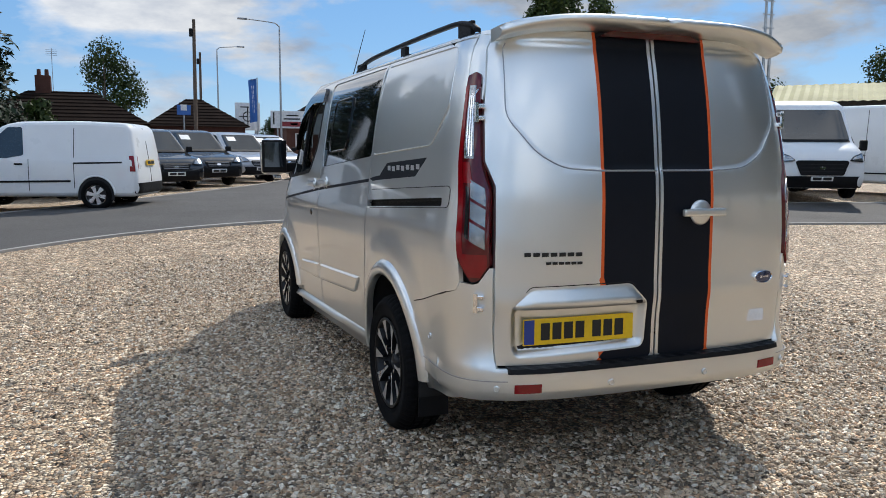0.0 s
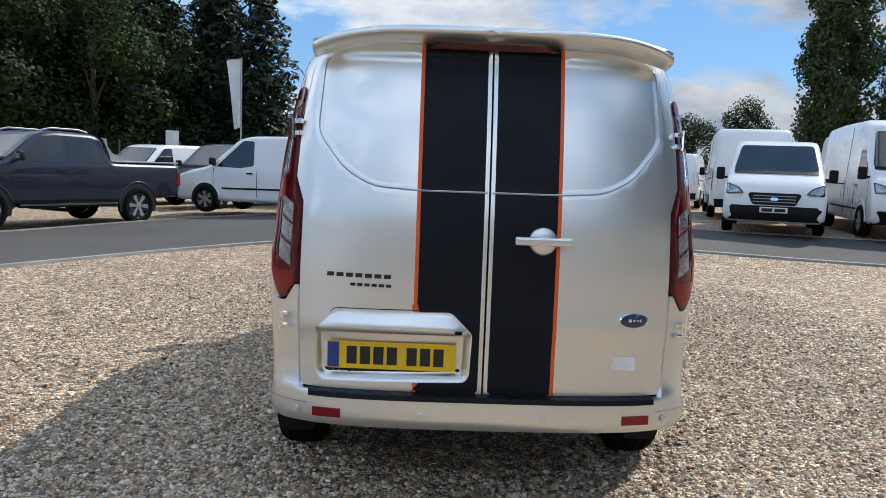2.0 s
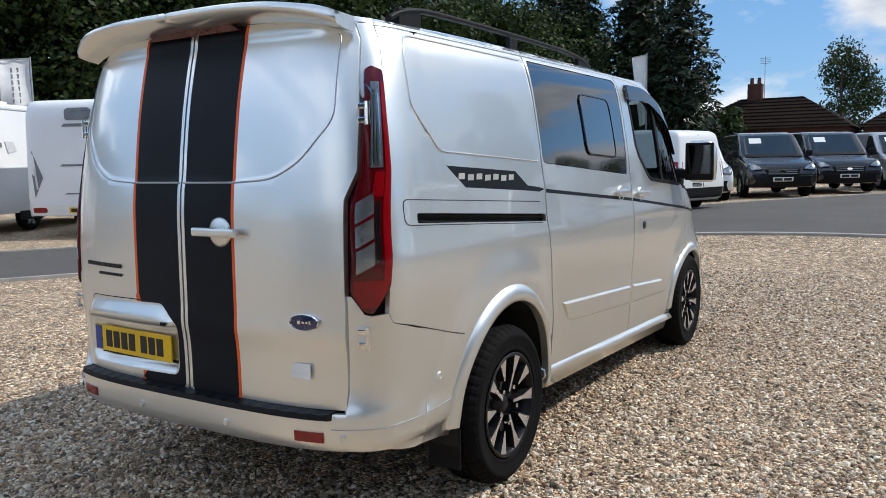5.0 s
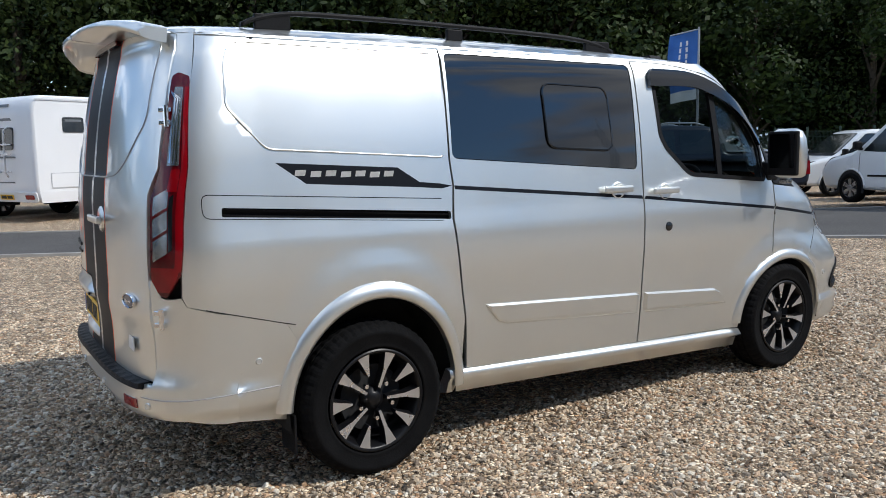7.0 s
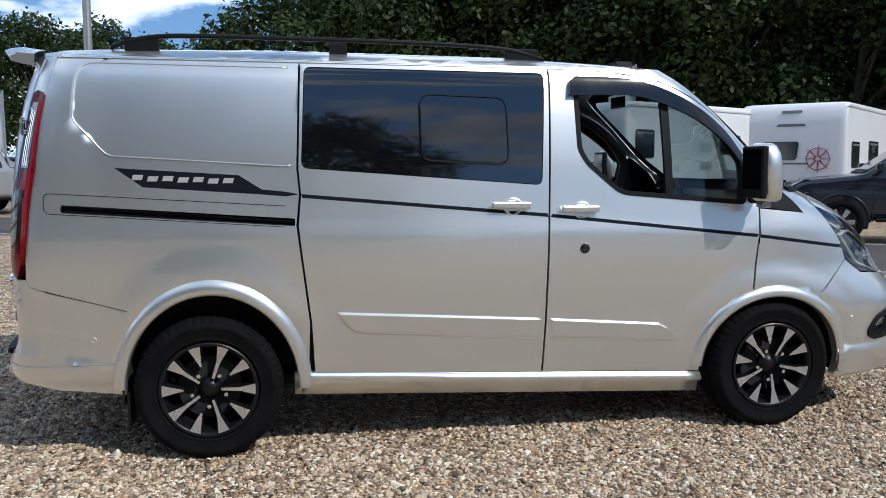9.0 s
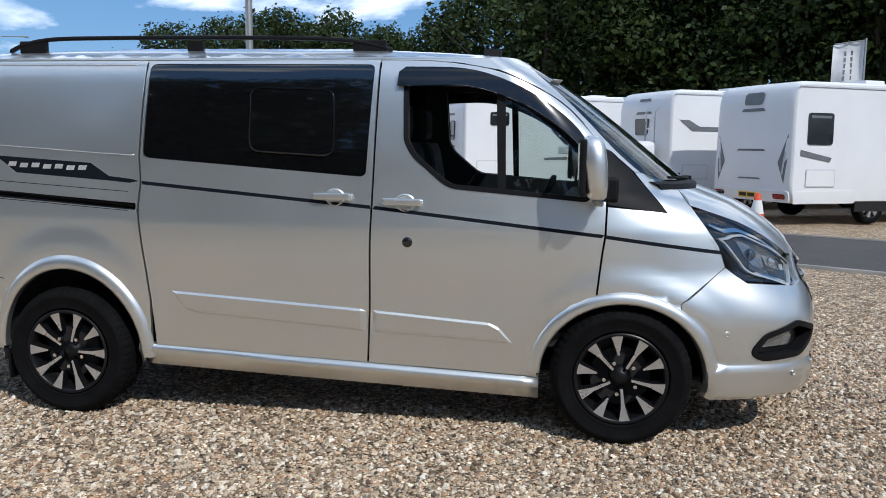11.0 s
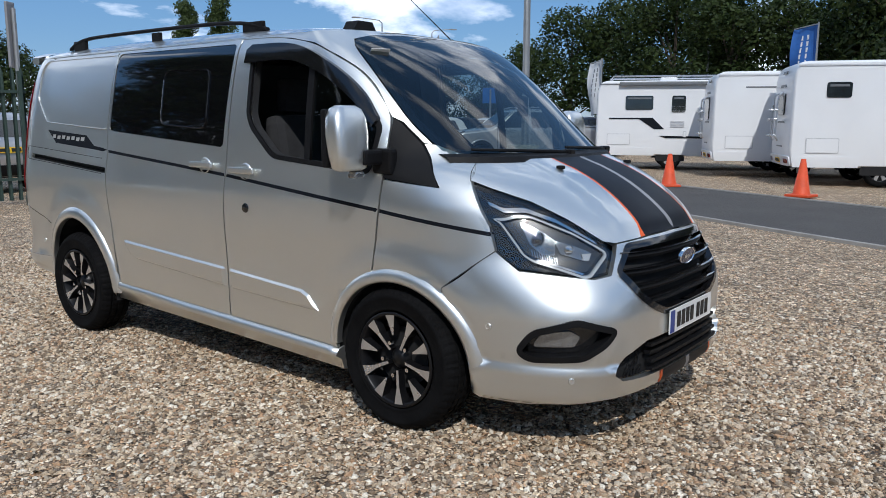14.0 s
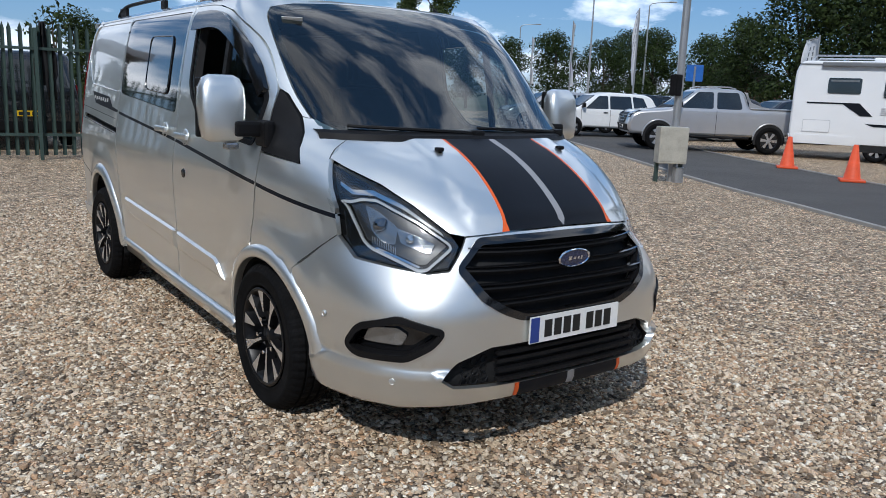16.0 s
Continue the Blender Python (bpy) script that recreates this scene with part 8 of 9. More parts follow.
cons = [(-9.6, 41, .98, 1.15), (-12.6, 43, 1.12, 1.1), (-15.2, 40.5, 1.05, 1.1), (-17.8, 42, 1.12, 1.1), (-20.6, 39.5, 1.0, 1.15), (-13.6, 47, 1.15, 1.1), (-18.5, 47, 1.15, 1.1), (-23, 41, 1.05, 1.1)]
plant(conifer(11, 12.5, CON), cons)
POP = "tall slim poplar in the distance"
pops = [(25.5, 48, 1.0, 1.0), (28.6, 50, 1.08, 1.0), (31.5, 50, .80, 1.0), (35.5, 49, .66, 1.1), (39.5, 46.5, .56, 1.2), (-56, -74, 1.0, 1.0), (-54, -78, .95, 1.0)]
plant(broad_tree(21, 17.0, POP, POPLAR, 9000, .24, .15), pops)
sap = broad_tree(31, 3.6, "thin young tree behind the steel fence", LEAF, 500, .7, .07)
sap.matrix_world = tree_at(-2.4, -19.0, 1.0)
shrub = broad_tree(33, 2.6, "small conical shrub before the brick house", LEAF, 1500, .7, .10)
shrub.matrix_world = tree_at(-6.2, 38, 1.5)

# ---------------------------------------------------------------- houses, barn
BRICK = mat("red brown brick", (0.11, 0.045, 0.032), 0.9, 0, 0.2, 1.5, 30, 0.4)
ROOFTILE = mat("dark brown roof tiles", (0.022, 0.015, 0.012), 0.95, 0, 0.22, 1.0, 14, 0.6, spec=0.04)
WHITETRIM = mat("white painted frames", (0.75, 0.75, 0.74), 0.4)
OCHRE = mat("mossy yellow green sheet roof", (0.30, 0.28, 0.11), 0.7, 0, 0.15, 0.6, 12, 0.3)
SHEDWALL = mat("dark boarded shed wall", (0.05, 0.05, 0.045), 0.85, 0, 0.2)


def house(x0, x1, y0, depth, eave, ridge, label, hip=2.0, chimney=()):
    h = thing("house", label, "house", at=Matrix.Translation(((x0 + x1) / 2, y0, ground_z(0, y0))))
    w = x1 - x0
    bm = bmesh.new()
    box(bm, 0, depth / 2, eave / 2, w, depth, eave)
    part("wall", bm, BRICK, h)
    bm = bmesh.new()
    o = .35
    b = [bm.verts.new(p) for p in ((-w / 2 - o, -o, eave), (w / 2 + o, -o, eave), (w / 2 + o, depth + o, eave), (-w / 2 - o, depth + o, eave))]
    t = [bm.verts.new(p) for p in ((-w / 2 + hip, depth / 2, ridge), (w / 2 - hip, depth / 2, ridge))]
    for f in ((b[0], b[1], t[1], t[0]), (b[2], b[3], t[0], t[1]), (b[1], b[2], t[1]), (b[3], b[0], t[0]), (b[3], b[2], b[1], b[0])):
        bm.faces.new(f)
    bmesh.ops.recalc_face_normals(bm, faces=bm.faces)
    roof = part("roof", bm, ROOFTILE, h)
    for k in range(9):
        bm = bmesh.new()
        z = eave + (ridge - eave) * (k + .5) / 9
        y = -o + (depth / 2 + o) * (k + .5) / 9
        q = (hip + o) * (k + .5) / 9
        box(bm, 0, y, z + .02, w + 2 * o - 2 * q, .05, .05)
        part("tile_course", bm, ROOFTILE, roof)
    for cx in chimney:
        bm = bmesh.new()
        box(bm, cx, depth / 2, ridge + .25, .8, .6, 1.2, .03)
        part("chimney", bm, BRICK, h)
        for dx in (-.2, .2):
            bm = bmesh.new()
            tube(bm, [(cx + dx, depth / 2, ridge + .8), (cx + dx, depth / 2, ridge + 1.2)], .12, 8, .10)
            part("chimney_pot", bm, BRICK, h)
        bm = bmesh.new()
        tube(bm, [(cx + .5, depth / 2, ridge), (cx + .5, depth / 2, ridge + 2.4)], .02, 4)
        for q in range(4):
            tube(bm, [(cx + .5 - .3, depth / 2, ridge + 2.0 + .1 * q), (cx + .5 + .3, depth / 2, ridge + 2.0 + .1 * q)], .012, 4)
        part("television_aerial", bm, GREYVINYL, h)
    for wx in np.arange(-w / 2 + 1.3, w / 2 - .8, 2.6):
        bm = bmesh.new()
        box(bm, wx, -.03, eave - 1.0, 1.3, .10, 1.05)
        wi = part("window", bm, WHITETRIM, h)
        for q in (-.31, .31):
            bm = bmesh.new()
            box(bm, wx + q, -.085, eave - 1.0, .52, .02, .88)
            part("pane", bm, CARGLASS, wi)
    return h


house(-10.2, -1.6, 43, 8, 2.6, 4.5, "low brick house with brown tiled hipped roof", 2.6, (-.9,))
house(-1.2, 4.6, 49, 7, 2.7, 4.6, "brick house with brown tiled roof beyond the road", 2.4, ())
house(8.5, 16.5, 56, 7, 3.0, 4.9, "distant brick house with tiled roof", 2.4, ())
house(-78, -72, -50, 8, 3.4, 6.4, "distant house with brown tiled roof among trees", 2.0)
barn = thing("barn", "long barn with mossy yellow green sheet roof", "barn", at=Matrix.Translation((33, 33, .3)) @ Matrix.Rotation(radians(-48), 4, "Z"))
bm = bmesh.new()
box(bm, 12, 4, 2.1, 24, 8, 4.2)
part("wall", bm, SHEDWALL, barn)
for s in (0, 1):
    bm = bmesh.new()
    rows = []
    for i in range(97):
        x = -.4 + 24.8 * i / 96
        dz = .05 if i % 2 else 0
        rows.append([bm.verts.new((x, -.4 if s == 0 else 8.4, 4.1 + dz)), bm.verts.new((x, 4, 5.4 + dz))])
    for r0, r1 in zip(rows, rows[1:]):
        bm.faces.new((r0[0], r1[0], r1[1], r0[1]))
    bmesh.ops.recalc_face_normals(bm, faces=bm.faces)
    part("roof", bm, OCHRE, barn)

# ---------------------------------------------------------------- poles, lamps, signs, flags
GALV = mat("galvanised steel", (0.42, 0.43, 0.44), 0.45, 0.7, 0.1, 3, 60)
TIMBER = mat("weathered timber", (0.12, 0.09, 0.07), 0.9, 0, 0.2, 3, 30, 0.4)
SIGNWHITE = mat("white sign face", (0.75, 0.76, 0.76), 0.4)
SIGNBLUE = mat("blue sign face", (0.02, 0.12, 0.42), 0.4)
FLAGBLUE = mat("blue flag cloth", (0.03, 0.13, 0.42), 0.7, 0, 0.12, 3, 60)
FLAGWHITE = mat("white flag cloth", (0.70, 0.71, 0.72), 0.7, 0, 0.08, 3, 60)
SIGNRED = mat("red sign panel", (0.25, 0.02, 0.03), 0.4)
CABINET = mat("beige metal cabinet", (0.42, 0.40, 0.34), 0.55, 0, 0.12)
FENCEGREEN = mat("dark green steel", (0.045, 0.075, 0.065), 0.45, 0.2, 0.15, 3, 60)
CONEORANGE = mat("orange cone plastic", (0.72, 0.085, 0.02), 0.5, 0, 0.12, 4, 40)
CLOTH = mat("black cloth", (0.010, 0.010, 0.011), 0.95, 0, 0.2, 6, 80, 0.5)


def street_lamp(x, y, h, arm=(1.6, 0), r=.09, label="tall grey street lamp with a curved arm"):
    t = thing("street_lamp", label, "street lamp", at=Matrix.Translation((x, y, ground_z(x, y))))
    bm = bmesh.new()
    tube(bm, [(0, 0, -.1), (0, 0, h - .5)], r, 10, r * .6)
    part("column", bm, GALV, t)
    if arm[0] or arm[1]:
        ax, ay = arm
        bm = bmesh.new()
        tube(bm, [(0, 0, h - .6), (0, 0, h - .25), (ax * .12, ay * .12, h - .06), (ax * .35, ay * .35, h), (ax, ay, h + .10)], r * .55, 8, r * .35)
        part("arm", bm, GALV, t)
        bm = bmesh.new()
        a = math.atan2(ay, ax)
        box(bm, .25, 0, 0, .62, .24, .10, .03, Matrix.Translation((ax, ay, h + .10)) @ Matrix.Rotation(a, 4, "Z"))
        part("lantern", bm, GREYVINYL, t)
    return t


street_lamp(7.0, 49.5, 9.5, (-2.1, 0))
street_lamp(4.6, 66, 9.8, (1.7, 0))
street_lamp(15.5, 62, 6.6, (2.2, 0))
street_lamp(-19, 41, 15, (0, 0), .11, "tall grey lighting column before the conifers")
street_lamp(-44.8, -12.1, 9.0, (-1.2, -1.4))
street_lamp(-53, -40, 9.5, (-1.4, 1.0))
street_lamp(-42, -36, 9, (1.4, -1.0))
street_lamp(-58, -62, 9, (-1.4, 1.0))
street_lamp(-37, 7.5, 13, (0, 0), .07, "slim lighting column behind the motorhomes")
street_lamp(-26.5, 46, 10, (1.5, -.6))
for x, y, h, lab in ((1.05, 42, 8.2, "weathered timber telegraph pole"), (2.7, 60, 8.6, "distant timber telegraph pole")):
    t = thing("telegraph_pole", lab, "pole", at=Matrix.Translation((x, y, ground_z(x, y))))
    bm = bmesh.new()
    tube(bm, [(0, 0, -.2), (.08, 0, h)], .12, 8, .085)
    part("pole", bm, TIMBER, t)
    bm = bmesh.new()
    box(bm, -.08, 0, h - .7, .2, .2, .42, .03)
    part("pole_box", bm, PLASTIC, t)
for dx in (0, .55):
    t = thing("mast", "slim grey mast beyond the barn", "mast", at=Matrix.Translation((43 + dx, 45, 0)))
    bm = bmesh.new()
    tube(bm, [(0, 0, -.2), (0, 0, 19 - dx * 3)], .14, 8, .08)
    for k in range(9):
        box(bm, 0, 0, 9 + k, .5, .08, .08)
    part("pole", bm, GALV, t)

# lighting column with a cabinet at the near edge
col = thing("lighting_column", "grey lighting column with a beige electrical cabinet", "street lamp", at=Matrix.Translation((-9.75, -3.05, 0)))
bm = bmesh.new()
tube(bm, [(0, 0, -.1), (0, 0, 9)], .075, 12, .055)
part("column", bm, GALV, col)
bm = bmesh.new()
box(bm, .10, .16, .68, .52, .32, .66, .02, Matrix.Rotation(radians(-35), 4, "Z"))
cabi = part("cabinet", bm, CABINET, col)
bm = bmesh.new()
box(bm, .10, .322, .68, .45, .012, .58, .004, Matrix.Rotation(radians(-35), 4, "Z"))
part("cabinet_door", bm, CABINET, cabi)
for x in (-.12, .32):
    bm = bmesh.new()
    box(bm, x, .10, .20, .07, .07, .44, .008, Matrix.Rotation(radians(-35), 4, "Z"))
    part("cabinet_leg", bm, FENCEGREEN, col)
bm = bmesh.new()
tube(bm, [(.02, .16, 0), (.02, .16, .28)], .10, 12)
part("base", bm, GALV, col)
bm = bmesh.new()
box(bm, .10, .0, 1.75, .16, .16, .38, .02)
part("switch_box", bm, PLASTIC, col)


def sign_panel(name, label, x, y, w, h, z0, face, posts=2, turn=0.0, marks=()):
    t = thing(name, label, "sign", at=Matrix.Translation((x, y, ground_z(x, y))) @ Matrix.Rotation(turn, 4, "Z"))
    bm = bmesh.new()
    box(bm, 0, 0, z0 + h / 2, w, .06, h, .02)
    p = part("panel", bm, face, t)
    for px in ((-w * .32, w * .32) if posts == 2 else (0,)):
        bm = bmesh.new()
        tube(bm, [(px, .08, -.1), (px, .08, z0 + h * .9)], .05, 8)
        part("post", bm, GALV, t)
    for mx, mz, mw, mh, mt in marks:
        bm = bmesh.new()
        box(bm, mx, -.036, z0 + mz, mw, .012, mh)
        part("mark", bm, mt, p)
    return t


mk = [(0, 1.0, .07, 1.2, INK), (-.30, .95, .6, .07, INK), (.36, .95, .5, .07, INK)] + [(-.45, .28 + .14 * k, .4, .06, INK) for k in range(3)] + [(-.2, 1.6, .6, .08, INK)]
rs = sign_panel("road_sign", "white roundabout direction sign beyond the vans", 5.3, 53, 1.7, 1.9, 2.6, SIGNWHITE, 2, 0, mk)
bm = bmesh.new()
tube(bm, [(.32 * math.cos(a), -.045, 3.55 + .32 * math.sin(a)) for a in np.linspace(0, 2 * math.pi, 25)], .035, 5)
part("ring_mark", bm, INK, rs)
sign_panel("road_sign", "white direction sign with a dark red panel", 7.7, 50.0, 2.6, 1.15, 2.7, SIGNWHITE, 2, 0, [(.15, .85, .8, .09, INK), (.1, .62, 1.1, .09, INK), (.1, .28, 1.3, .32, SIGNRED), (.25, .28, .5, .12, SIGNWHITE), (-1.1, .65, .10, .8, INK)])
sign_panel("road_sign", "grey back of a road sign", 11.3, 54, 2.4, 1.5, 2.4, GREYVINYL)
py = sign_panel("dealer_pylon", "grey pylon sign with a dark oval", 10.3, 41, 1.5, .95, 3.9, SIGNWHITE, 1, -.15, [(0, .52, .95, .42, BADGEBLUE)])
bm = bmesh.new()
box(bm, .85, .0, 2.5, .5, .3, 5.0, .02)
part("pylon", bm, GREYVINYL, py)
sign_panel("dealer_board", "low grey sign board by the pylon", 9.7, 40.6, 1.3, .9, 1.8, GREYVINYL, 2, -.15, [(0, .45, .9, .16, SIGNWHITE)])
sign_panel("motorway_sign", "blue motorway sign on two posts", -15.4, 38, .95, 1.45, 3.6, SIGNBLUE, 2, .35, [(0, 1.15, .6, .09, SIGNWHITE), (0, .92, .5, .09, SIGNWHITE), (0, .42, .45, .45, SIGNWHITE)])
sign_panel("blue_sign", "blue sign by the telegraph pole", .75, 47, .8, .6, 3.3, SIGNBLUE, 1, 0, [(0, .45, .35, .35, SIGNWHITE)])
sign_panel("arrow_sign", "round blue arrow sign beyond the cars", -31, -18.5, .8, .8, 2.4, SIGNBLUE, 1, radians(-50), [(0, .4, .4, .12, SIGNWHITE)])
sign_panel("white_box_post", "small white box on a post", -11.5, 31.5, .55, .65, 2.0, SIGNWHITE, 1, .3)
sign_panel("grey_post_panel", "leaning grey post with a black lamp behind the fence", -4.6, -13.0, .30, 1.4, 2.6, GREYVINYL, 1, .6)


def flag(x, y, h, w, fh, cloth, turn, label, bars_of=None, droop=0.0):
    t = thing("flag", label, "flag", at=Matrix.Translation((x, y, ground_z(x, y))) @ Matrix.Rotation(turn, 4, "Z"))
    bm = bmesh.new()
    tube(bm, [(0, 0, -.1), (0, 0, h)], .05, 8, .03)
    part("pole", bm, GALV, t)
    bm = bmesh.new()
    tube(bm, [(0, 0, h - .06), (-w, 0, h - .16)], .02, 6)
    part("flag_arm", bm, GALV, t)

    def cloth_at(u, v):
        return Vector((-.04 - u * w * (1 - droop * v * .5), .10 * math.sin(v * 5 + u * 3) * (u + .2) + .04 * math.sin(u * 9), h - .08 - u * .10 - v * fh))

    bm = bmesh.new()
    g = [[bm.verts.new(cloth_at(i / 10, j / 20)) for j in range(21)] for i in range(11)]
    for i in range(10):
        for j in range(20):
            f = bm.faces.new((g[i][j], g[i + 1][j], g[i + 1][j + 1], g[i][j + 1]))
            f.smooth = True
            f.material_index = 1 if bars_of and j >= 17 else 0
    cl = part("cloth", bm, [cloth, FLAGWHITE], t)
    if bars_of:
        for k in range(6):
            bm = bmesh.new()
            v0 = .12 + .095 * k
            q = [cloth_at(u, v) for u, v in ((.35, v0), (.35, v0 + .07), (.62, v0 + .07), (.62, v0))]
            for sgn in (1, -1):
                vs = [bm.verts.new(p + Vector((0, sgn * .012, 0))) for p in q]
                bm.faces.new(vs if sgn > 0 else vs[::-1])
            part("flag_bar", bm, bars_of, cl)
    return t


flag(-12.3, 18.2, 5.0, .92, 2.05, FLAGBLUE, .25, "blue banner flag with white bars on a pole", FLAGWHITE)
flag(-26.8, -1.8, 4.9, 1.0, 2.3, FLAGBLUE, radians(65), "blue banner flag behind the motorhomes", FLAGWHITE)
flag(-24.0, 13.0, 5.2, .95, 2.2, FLAGWHITE, radians(70), "white banner flag with dark bars", DECALGREY)
flag(-27.5, -10.4, 4.1, .9, 2.2, FLAGWHITE, radians(60), "white banner flag with dark bars behind a motorhome", DECALGREY)
flag(-8.6, 32.0, 6.0, .6, 3.0, FLAGWHITE, .3, "white drooping flag on a slim pole", None, 1.2)
flag(5.0, 46, 5.6, .5, 3.0, FLAGBLUE, 0, "blue feather flag by the road", FLAGWHITE, .4)
flag(12.6, 36, 3.4, .35, 1.6, FLAGBLUE, .2, "small blue feather flag by the drive", None, .6)
flag(-30.5, -26.5, 5.6, .8, 3.4, FLAGWHITE, radians(40), "white feather flag beyond the cars", DECALGREY, .3)
flag(-38, -38, 5.6, .8, 3.2, FLAGWHITE, radians(40), "white feather flag far beyond the cars", None, .3)
flag(-26, -18, 5.4, .8, 3.2, FLAGWHITE, radians(50), "white feather flag near the pickup", DECALGREY, .3)


def cone(x, y, label, bands=False, h=.72):
    t = thing("traffic_cone", label, "traffic cone", "traffic cones", Matrix.Translation((x, y, ground_z(x, y) + .03)) @ Matrix.Rotation(x, 4, "Z"))
    bm = bmesh.new()
    box(bm, 0, 0, .02, .46, .46, .05, .015)
    part("base", bm, PLASTIC if bands else CONEORANGE, t)
    bm = bmesh.new()
    revolve(bm, [(.19, .04), (.16, .06), (.045, h), (.03, h + .005), (.0, h + .005)], 20, "Z")
    c = part("body", bm, CONEORANGE, t, smooth=True)
    if bands:
        bm = bmesh.new()
        r = lambda z: .16 + (.045 - .16) * (z - .06) / (h - .06) + .003
        revolve(bm, [(r(.30), .30), (r(.54), .54)], 20, "Z")
        part("band", bm, PLATEWHITE, c, smooth=True)


cone(-9.95, 6.28, "orange cone with white band on a black base", True, .66)
cone(-12.75, 1.4, "plain orange traffic cone by the drive")
cone(-15.1, -3.9, "plain orange traffic cone further along")
cone(-13.55, -1.6, "plain orange traffic cone at the drive's edge")

# ---------------------------------------------------------------- palisade fence
fence = thing("palisade_fence", "dark green steel palisade fence with pointed pales", "fence", at=Matrix.Translation((-2.9, -9.0, 0)) @ Matrix.Rotation(radians(-12), 4, "Z"))
pale = None
for i in range(70):
    if pale is None:
        bm = bmesh.new()
        sec = [(-.034, .012), (-.020, -.006), (0, -.014), (.020, -.006), (.034, .012)]
        rows = [[bm.verts.new((x, y, z)) for x, y in sec] for z in (.08, 2.22)]
        tips = [bm.verts.new((x, y, 2.22 + dz)) for (x, y), dz in zip(sec, (.06, .10, .17, .10, .06))]
        for r0, r1 in ((rows[0], rows[1]), (rows[1], tips)):
            for k in range(4):
                bm.faces.new((r0[k], r0[k + 1], r1[k + 1], r1[k]))
        pale = part("pale", bm, FENCEGREEN, fence)
        pale.location = (0, 0, 0)
        md = pale.data
    else:
        o = new("pale", md)
        o.parent = fence
        o.location = (i * .152, 0, 0)
        o.rotation_euler = (0, radians((i * 37 % 7 - 3) * .25), 0)
for z in (.45, 1.95):
    bm = bmesh.new()
    box(bm, 5.3, .03, z, 10.7, .03, .05)
    part("rail", bm, FENCEGREEN, fence)
for k in range(5):
    bm = bmesh.new()
    box(bm, .05 + 2.6 * k, .08, 1.15, .06, .10, 2.3)
    part("post", bm, FENCEGREEN, fence)
coat = thing("cloth_bag", "black cloth hanging over the steel fence", "cloth", at=Matrix.Translation((-.45, -9.62, 0)) @ Matrix.Rotation(radians(-12), 4, "Z"))
bm = bmesh.new()
g = []
for j in range(13):
    v = j / 12
    w = .06 + .30 * sstep(v * 1.6) - (.05 if j > 10 else 0)
    g.append([bm.verts.new((w * (i / 8 - .5) * 1.1 + .03 * v, .04 + .05 * math.sin(i * 1.7 + v * 3) + .05 * math.sin(math.pi * i / 8), 2.42 - 1.10 * v - (.25 if j == 12 and i < 3 else 0))) for i in range(9)])
for a, b in zip(g, g[1:]):
    for i in range(8):
        bm.faces.new((a[i], a[i + 1], b[i + 1], b[i])).smooth = True
o = part("cloth", bm, CLOTH, coat)
so = o.modifiers.new("thick", "SOLIDIFY")
so.thickness = .03
can = thing("canopy", "grey canopy edge behind the steel fence", "canopy", at=Matrix.Translation((3.6, -22, 0)))
bm = bmesh.new()
box(bm, 0, 0, 4.3, 6, 4, .35, .05)
part("canopy_roof", bm, GREYVINYL, can)
for x in (-2.4, 2.4):
    bm = bmesh.new()
    tube(bm, [(x, 0, 0), (x, 0, 4.2)], .10, 8)
    part("post", bm, GALV, can)

# ---------------------------------------------------------------- verge, public road, rails
flat_area("verge", [(-40, 8), (-30, 18), (-14.5, 21.5), (-9.5, 27.5), (-4.0, 33.0), (-2.5, 38), (-30, 40), (-48, 20)], .03, GRASS, "mown grass verge beyond the yard", "grass", 2.0)
flat_area("public_road", [(-50, 24), (-31, 27.5), (-16, 33.0), (-2, 40.5), (20, 46), (60, 46), (60, 52), (20, 52), (-3, 46.0), (-18, 37.5), (-33, 31.5), (-52, 28)], .045, ASPHALT, "public asphalt road beyond the verge", "road", 2.0)
for k in range(14):
    t = k / 13
    x, y = -45 + 42 * t, 27.2 + 17 * t ** 1.4
    bm = bmesh.new()
    box(bm, 0, 0, 0, 2.4, .16, .006, 0, Matrix.Translation((x, y, ground_z(x, y) + .053)) @ Matrix.Rotation(radians(22 + 14 * t), 4, "Z"))
    tagged(finish("road_marking", bm, SIGNWHITE), "white dash painted on the public road", "road marking", "road markings", "structure")
wf = thing("mesh_fence", "green wire mesh fence along the verge", "fence")
path = [Vector((-34, 21)), Vector((-25, 24.0)), Vector((-17.2, 27.0)), Vector((-11, 31)), Vector((-4, 36.5))]
pts = curve_through(path, 6)
for i, p in enumerate(pts):
    bm = bmesh.new()
    box(bm, p.x, p.y, ground_z(p.x, p.y) + 1.05, .07, .07, 2.2, .01)
    part("post", bm, FENCEGREEN, wf)
for a, b in zip(pts, pts[1:]):
    bm = bmesh.new()
    for k in range(10):
        z = .15 + .2 * k
        tube(bm, [(a.x, a.y, ground_z(a.x, a.y) + z), (b.x, b.y, ground_z(b.x, b.y) + z)], .008, 3)
    for k in range(24):
        q = a.lerp(b, k / 24)
        tube(bm, [(q.x, q.y, ground_z(q.x, q.y) + .05), (q.x, q.y, ground_z(q.x, q.y) + 2.0)], .005, 3)
    part("mesh_panel", bm, FENCEGREEN, wf)
kr = thing("timber_rail", "low timber knee rail beside the public road", "fence")
pts = curve_through([Vector((-42, 22.6)), Vector((-28, 26.6)), Vector((-15, 31.8)), Vector((-3, 39.4))], 6)
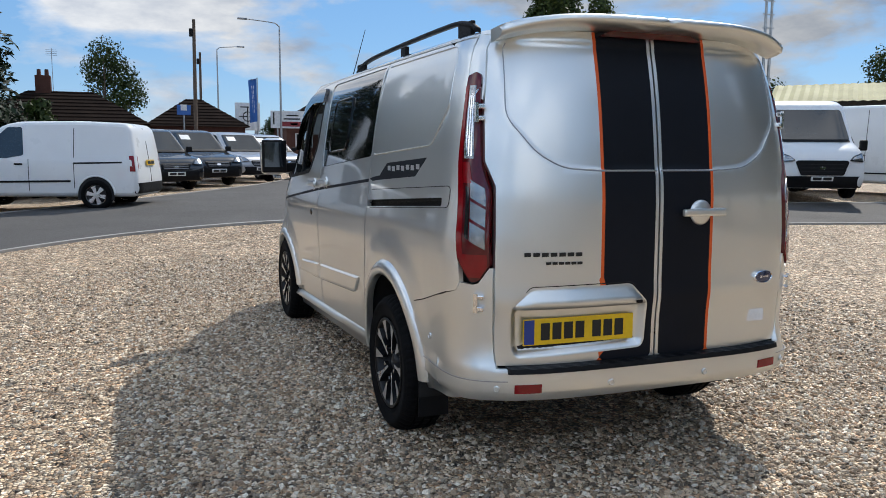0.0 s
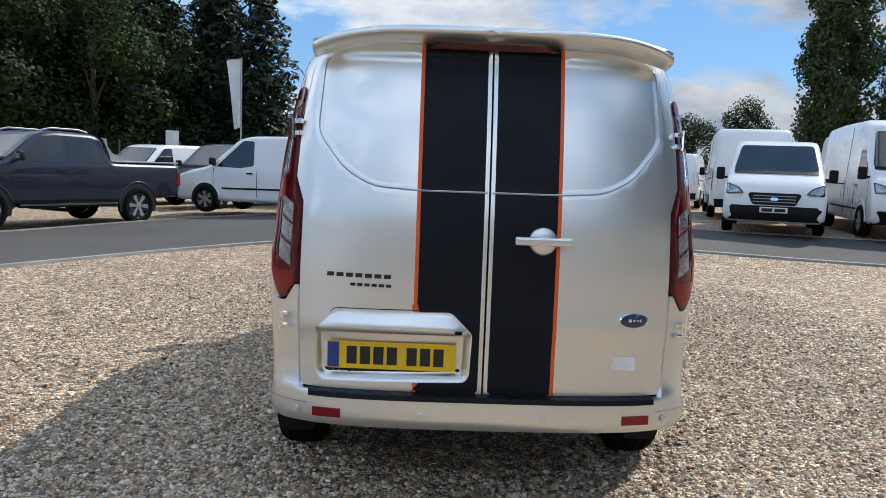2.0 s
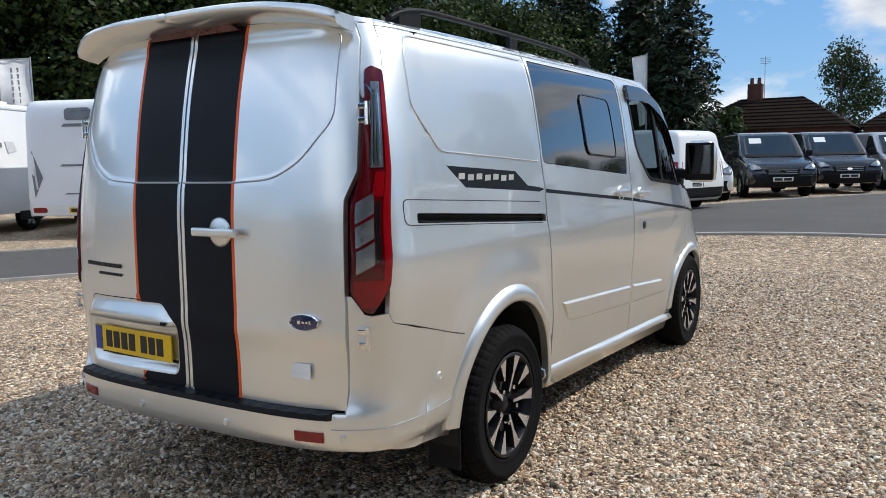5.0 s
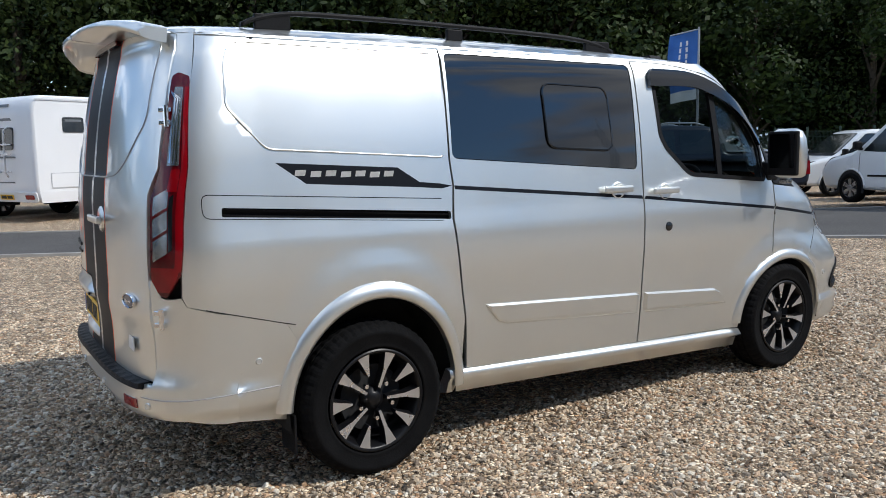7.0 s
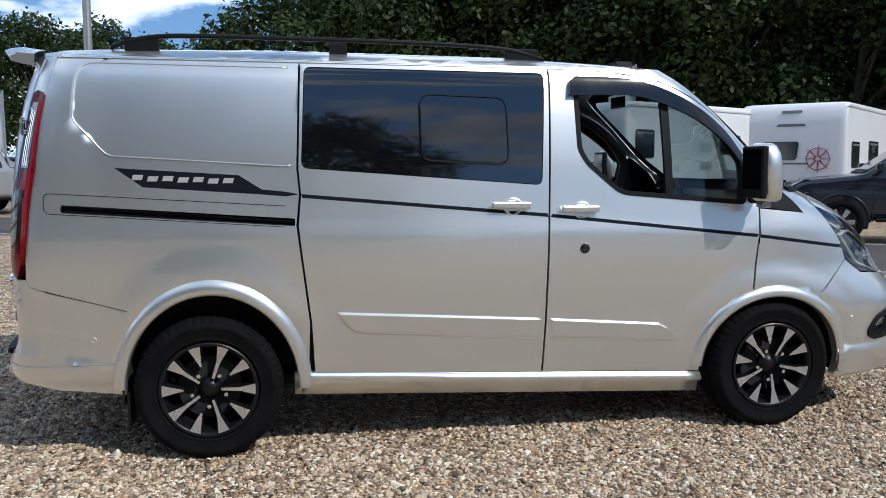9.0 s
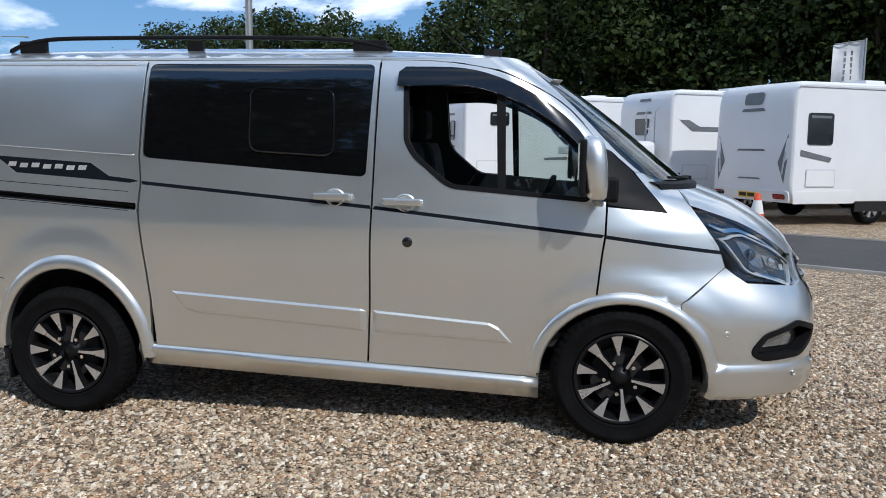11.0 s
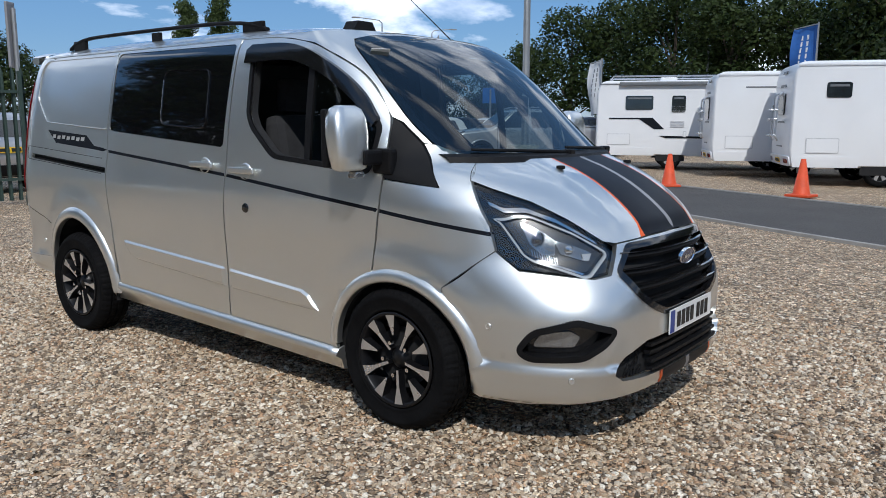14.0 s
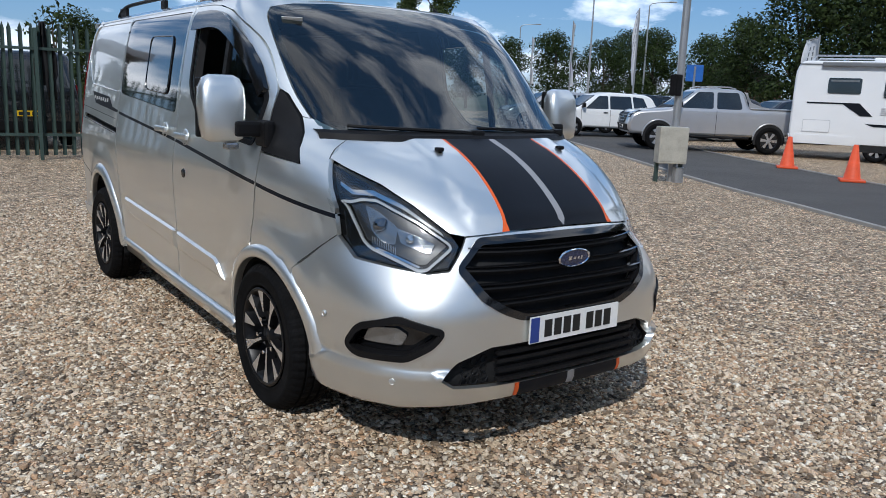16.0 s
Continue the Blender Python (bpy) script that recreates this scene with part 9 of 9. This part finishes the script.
for a, b in zip(pts, pts[1:]):
    bm = bmesh.new()
    box(bm, a.x, a.y, ground_z(a.x, a.y) + .42, .16, .16, .95, .02)
    part("post", bm, TIMBER, kr)
    for z in (.38, .72):
        bm = bmesh.new()
        dd = b - a
        box(bm, 0, 0, 0, dd.length, .07, .14, .01, Matrix.Translation(((a.x + b.x) / 2, (a.y + b.y) / 2 + .1, ground_z(a.x, a.y) + z)) @ Matrix.Rotation(math.atan2(dd.y, dd.x), 4, "Z"))
        part("rail", bm, TIMBER, kr)

# ---------------------------------------------------------------- loose stones


def stones(name, count, area, size, label):
    """Single pebbles scattered in the gravel, joined."""
    base = bmesh.new()
    bmesh.ops.create_cone(base, cap_ends=False, segments=4, radius1=1, radius2=.72, depth=1.1)
    for z, sel in ((.85, 1),):
        tip = base.verts.new((.1, 0, z))
        ring = sorted([v for v in base.verts if v is not tip and v.co.z * sel > .3 and abs(v.co.z) < .7], key=lambda v: math.atan2(v.co.y, v.co.x))
        for a, b in zip(ring, ring[1:] + ring[:1]):
            base.faces.new((a, b, tip) if sel > 0 else (b, a, tip))
    bmesh.ops.triangulate(base, faces=base.faces[:])
    base.verts.index_update()
    bv = np.array([v.co[:] for v in base.verts])
    bf = np.array([[v.index for v in f.verts] for f in base.faces])
    base.free()
    g = np.random.default_rng(3)
    pos = area(g, count)
    n = len(pos)
    s = size * np.exp(np.clip(g.normal(0, .40, n), -1.0, .62))
    ax = np.stack([s * g.uniform(.8, 1.4, n), s * g.uniform(.6, 1.0, n), s * g.uniform(.38, .7, n)], 1)
    ang = g.uniform(0, 6.28, n)
    tilt = g.normal(0, .35, n)
    v = bv[None] * (1 + .16 * g.normal(size=(n, len(bv), 1))) * ax[:, None]
    c, sn = np.cos(tilt)[:, None], np.sin(tilt)[:, None]
    v = np.stack([v[..., 0] * c - v[..., 2] * sn, v[..., 1], v[..., 0] * sn + v[..., 2] * c], -1)
    c, sn = np.cos(ang)[:, None], np.sin(ang)[:, None]
    v = np.stack([v[..., 0] * c - v[..., 1] * sn, v[..., 0] * sn + v[..., 1] * c, v[..., 2]], -1)
    v += np.concatenate([pos, (ax[:, 2] * g.uniform(-.1, .8, n))[:, None]], 1)[:, None]
    f = (bf[None] + (np.arange(n) * len(bv))[:, None, None]).reshape(-1, 3)
    me = bpy.data.meshes.new(name)
    me.vertices.add(n * len(bv))
    me.vertices.foreach_set("co", v.ravel())
    me.loops.add(len(f) * 3)
    me.loops.foreach_set("vertex_index", f.ravel().astype(np.int32))
    me.polygons.add(len(f))
    me.polygons.foreach_set("loop_start", np.arange(0, len(f) * 3, 3, dtype=np.int32))
    me.polygons.foreach_set("loop_total", np.full(len(f), 3, np.int32))
    me.polygons.foreach_set("use_smooth", np.zeros(len(f), bool))
    me.update(calc_edges=True)
    me.materials.append(STONE)
    return tagged(new(name, me), label, "gravel", kind="stuff")


def near_ring(g, n):
    """Spots round the van, close at first, thinning out with distance."""
    p = np.stack([g.uniform(-7, 8, n * 6), g.uniform(-6.5, 9.5, n * 6)], 1)
    dx = np.maximum(abs(p[:, 0]) - .95, 0)
    dy = np.maximum(abs(p[:, 1] - 1.5) - 2.45, 0)
    d = np.hypot(dx, dy)
    keep = g.uniform(0, 1, len(p)) < np.clip(1.25 - d / 2.9, 0, 1) * np.where(p[:, 0] < -2.2, .35, 1)
    keep &= ~((abs(p[:, 0]) < .5) & (abs(p[:, 1] - 1.5) < 1.9))
    p = p[keep]
    keep = np.ones(len(p), bool)
    for (x0, y0), (x1, y1) in zip(ROADOUT, ROADOUT[1:] + ROADOUT[:1]):
        if y0 != y1:
            keep ^= ((y0 > p[:, 1]) != (y1 > p[:, 1])) & (p[:, 0] < (x1 - x0) * (p[:, 1] - y0) / (y1 - y0) + x0)
    return p[keep][:n]


ROADOUT = [V2(p) for p in NEAR_EDGE] + [V2(p) for p in ISLAND] + [V2(p) for p in FAR_EDGE[::-1]]
stones("gravel_stones", 125000, near_ring, .0102, "loose river pebbles lying in the gravel")
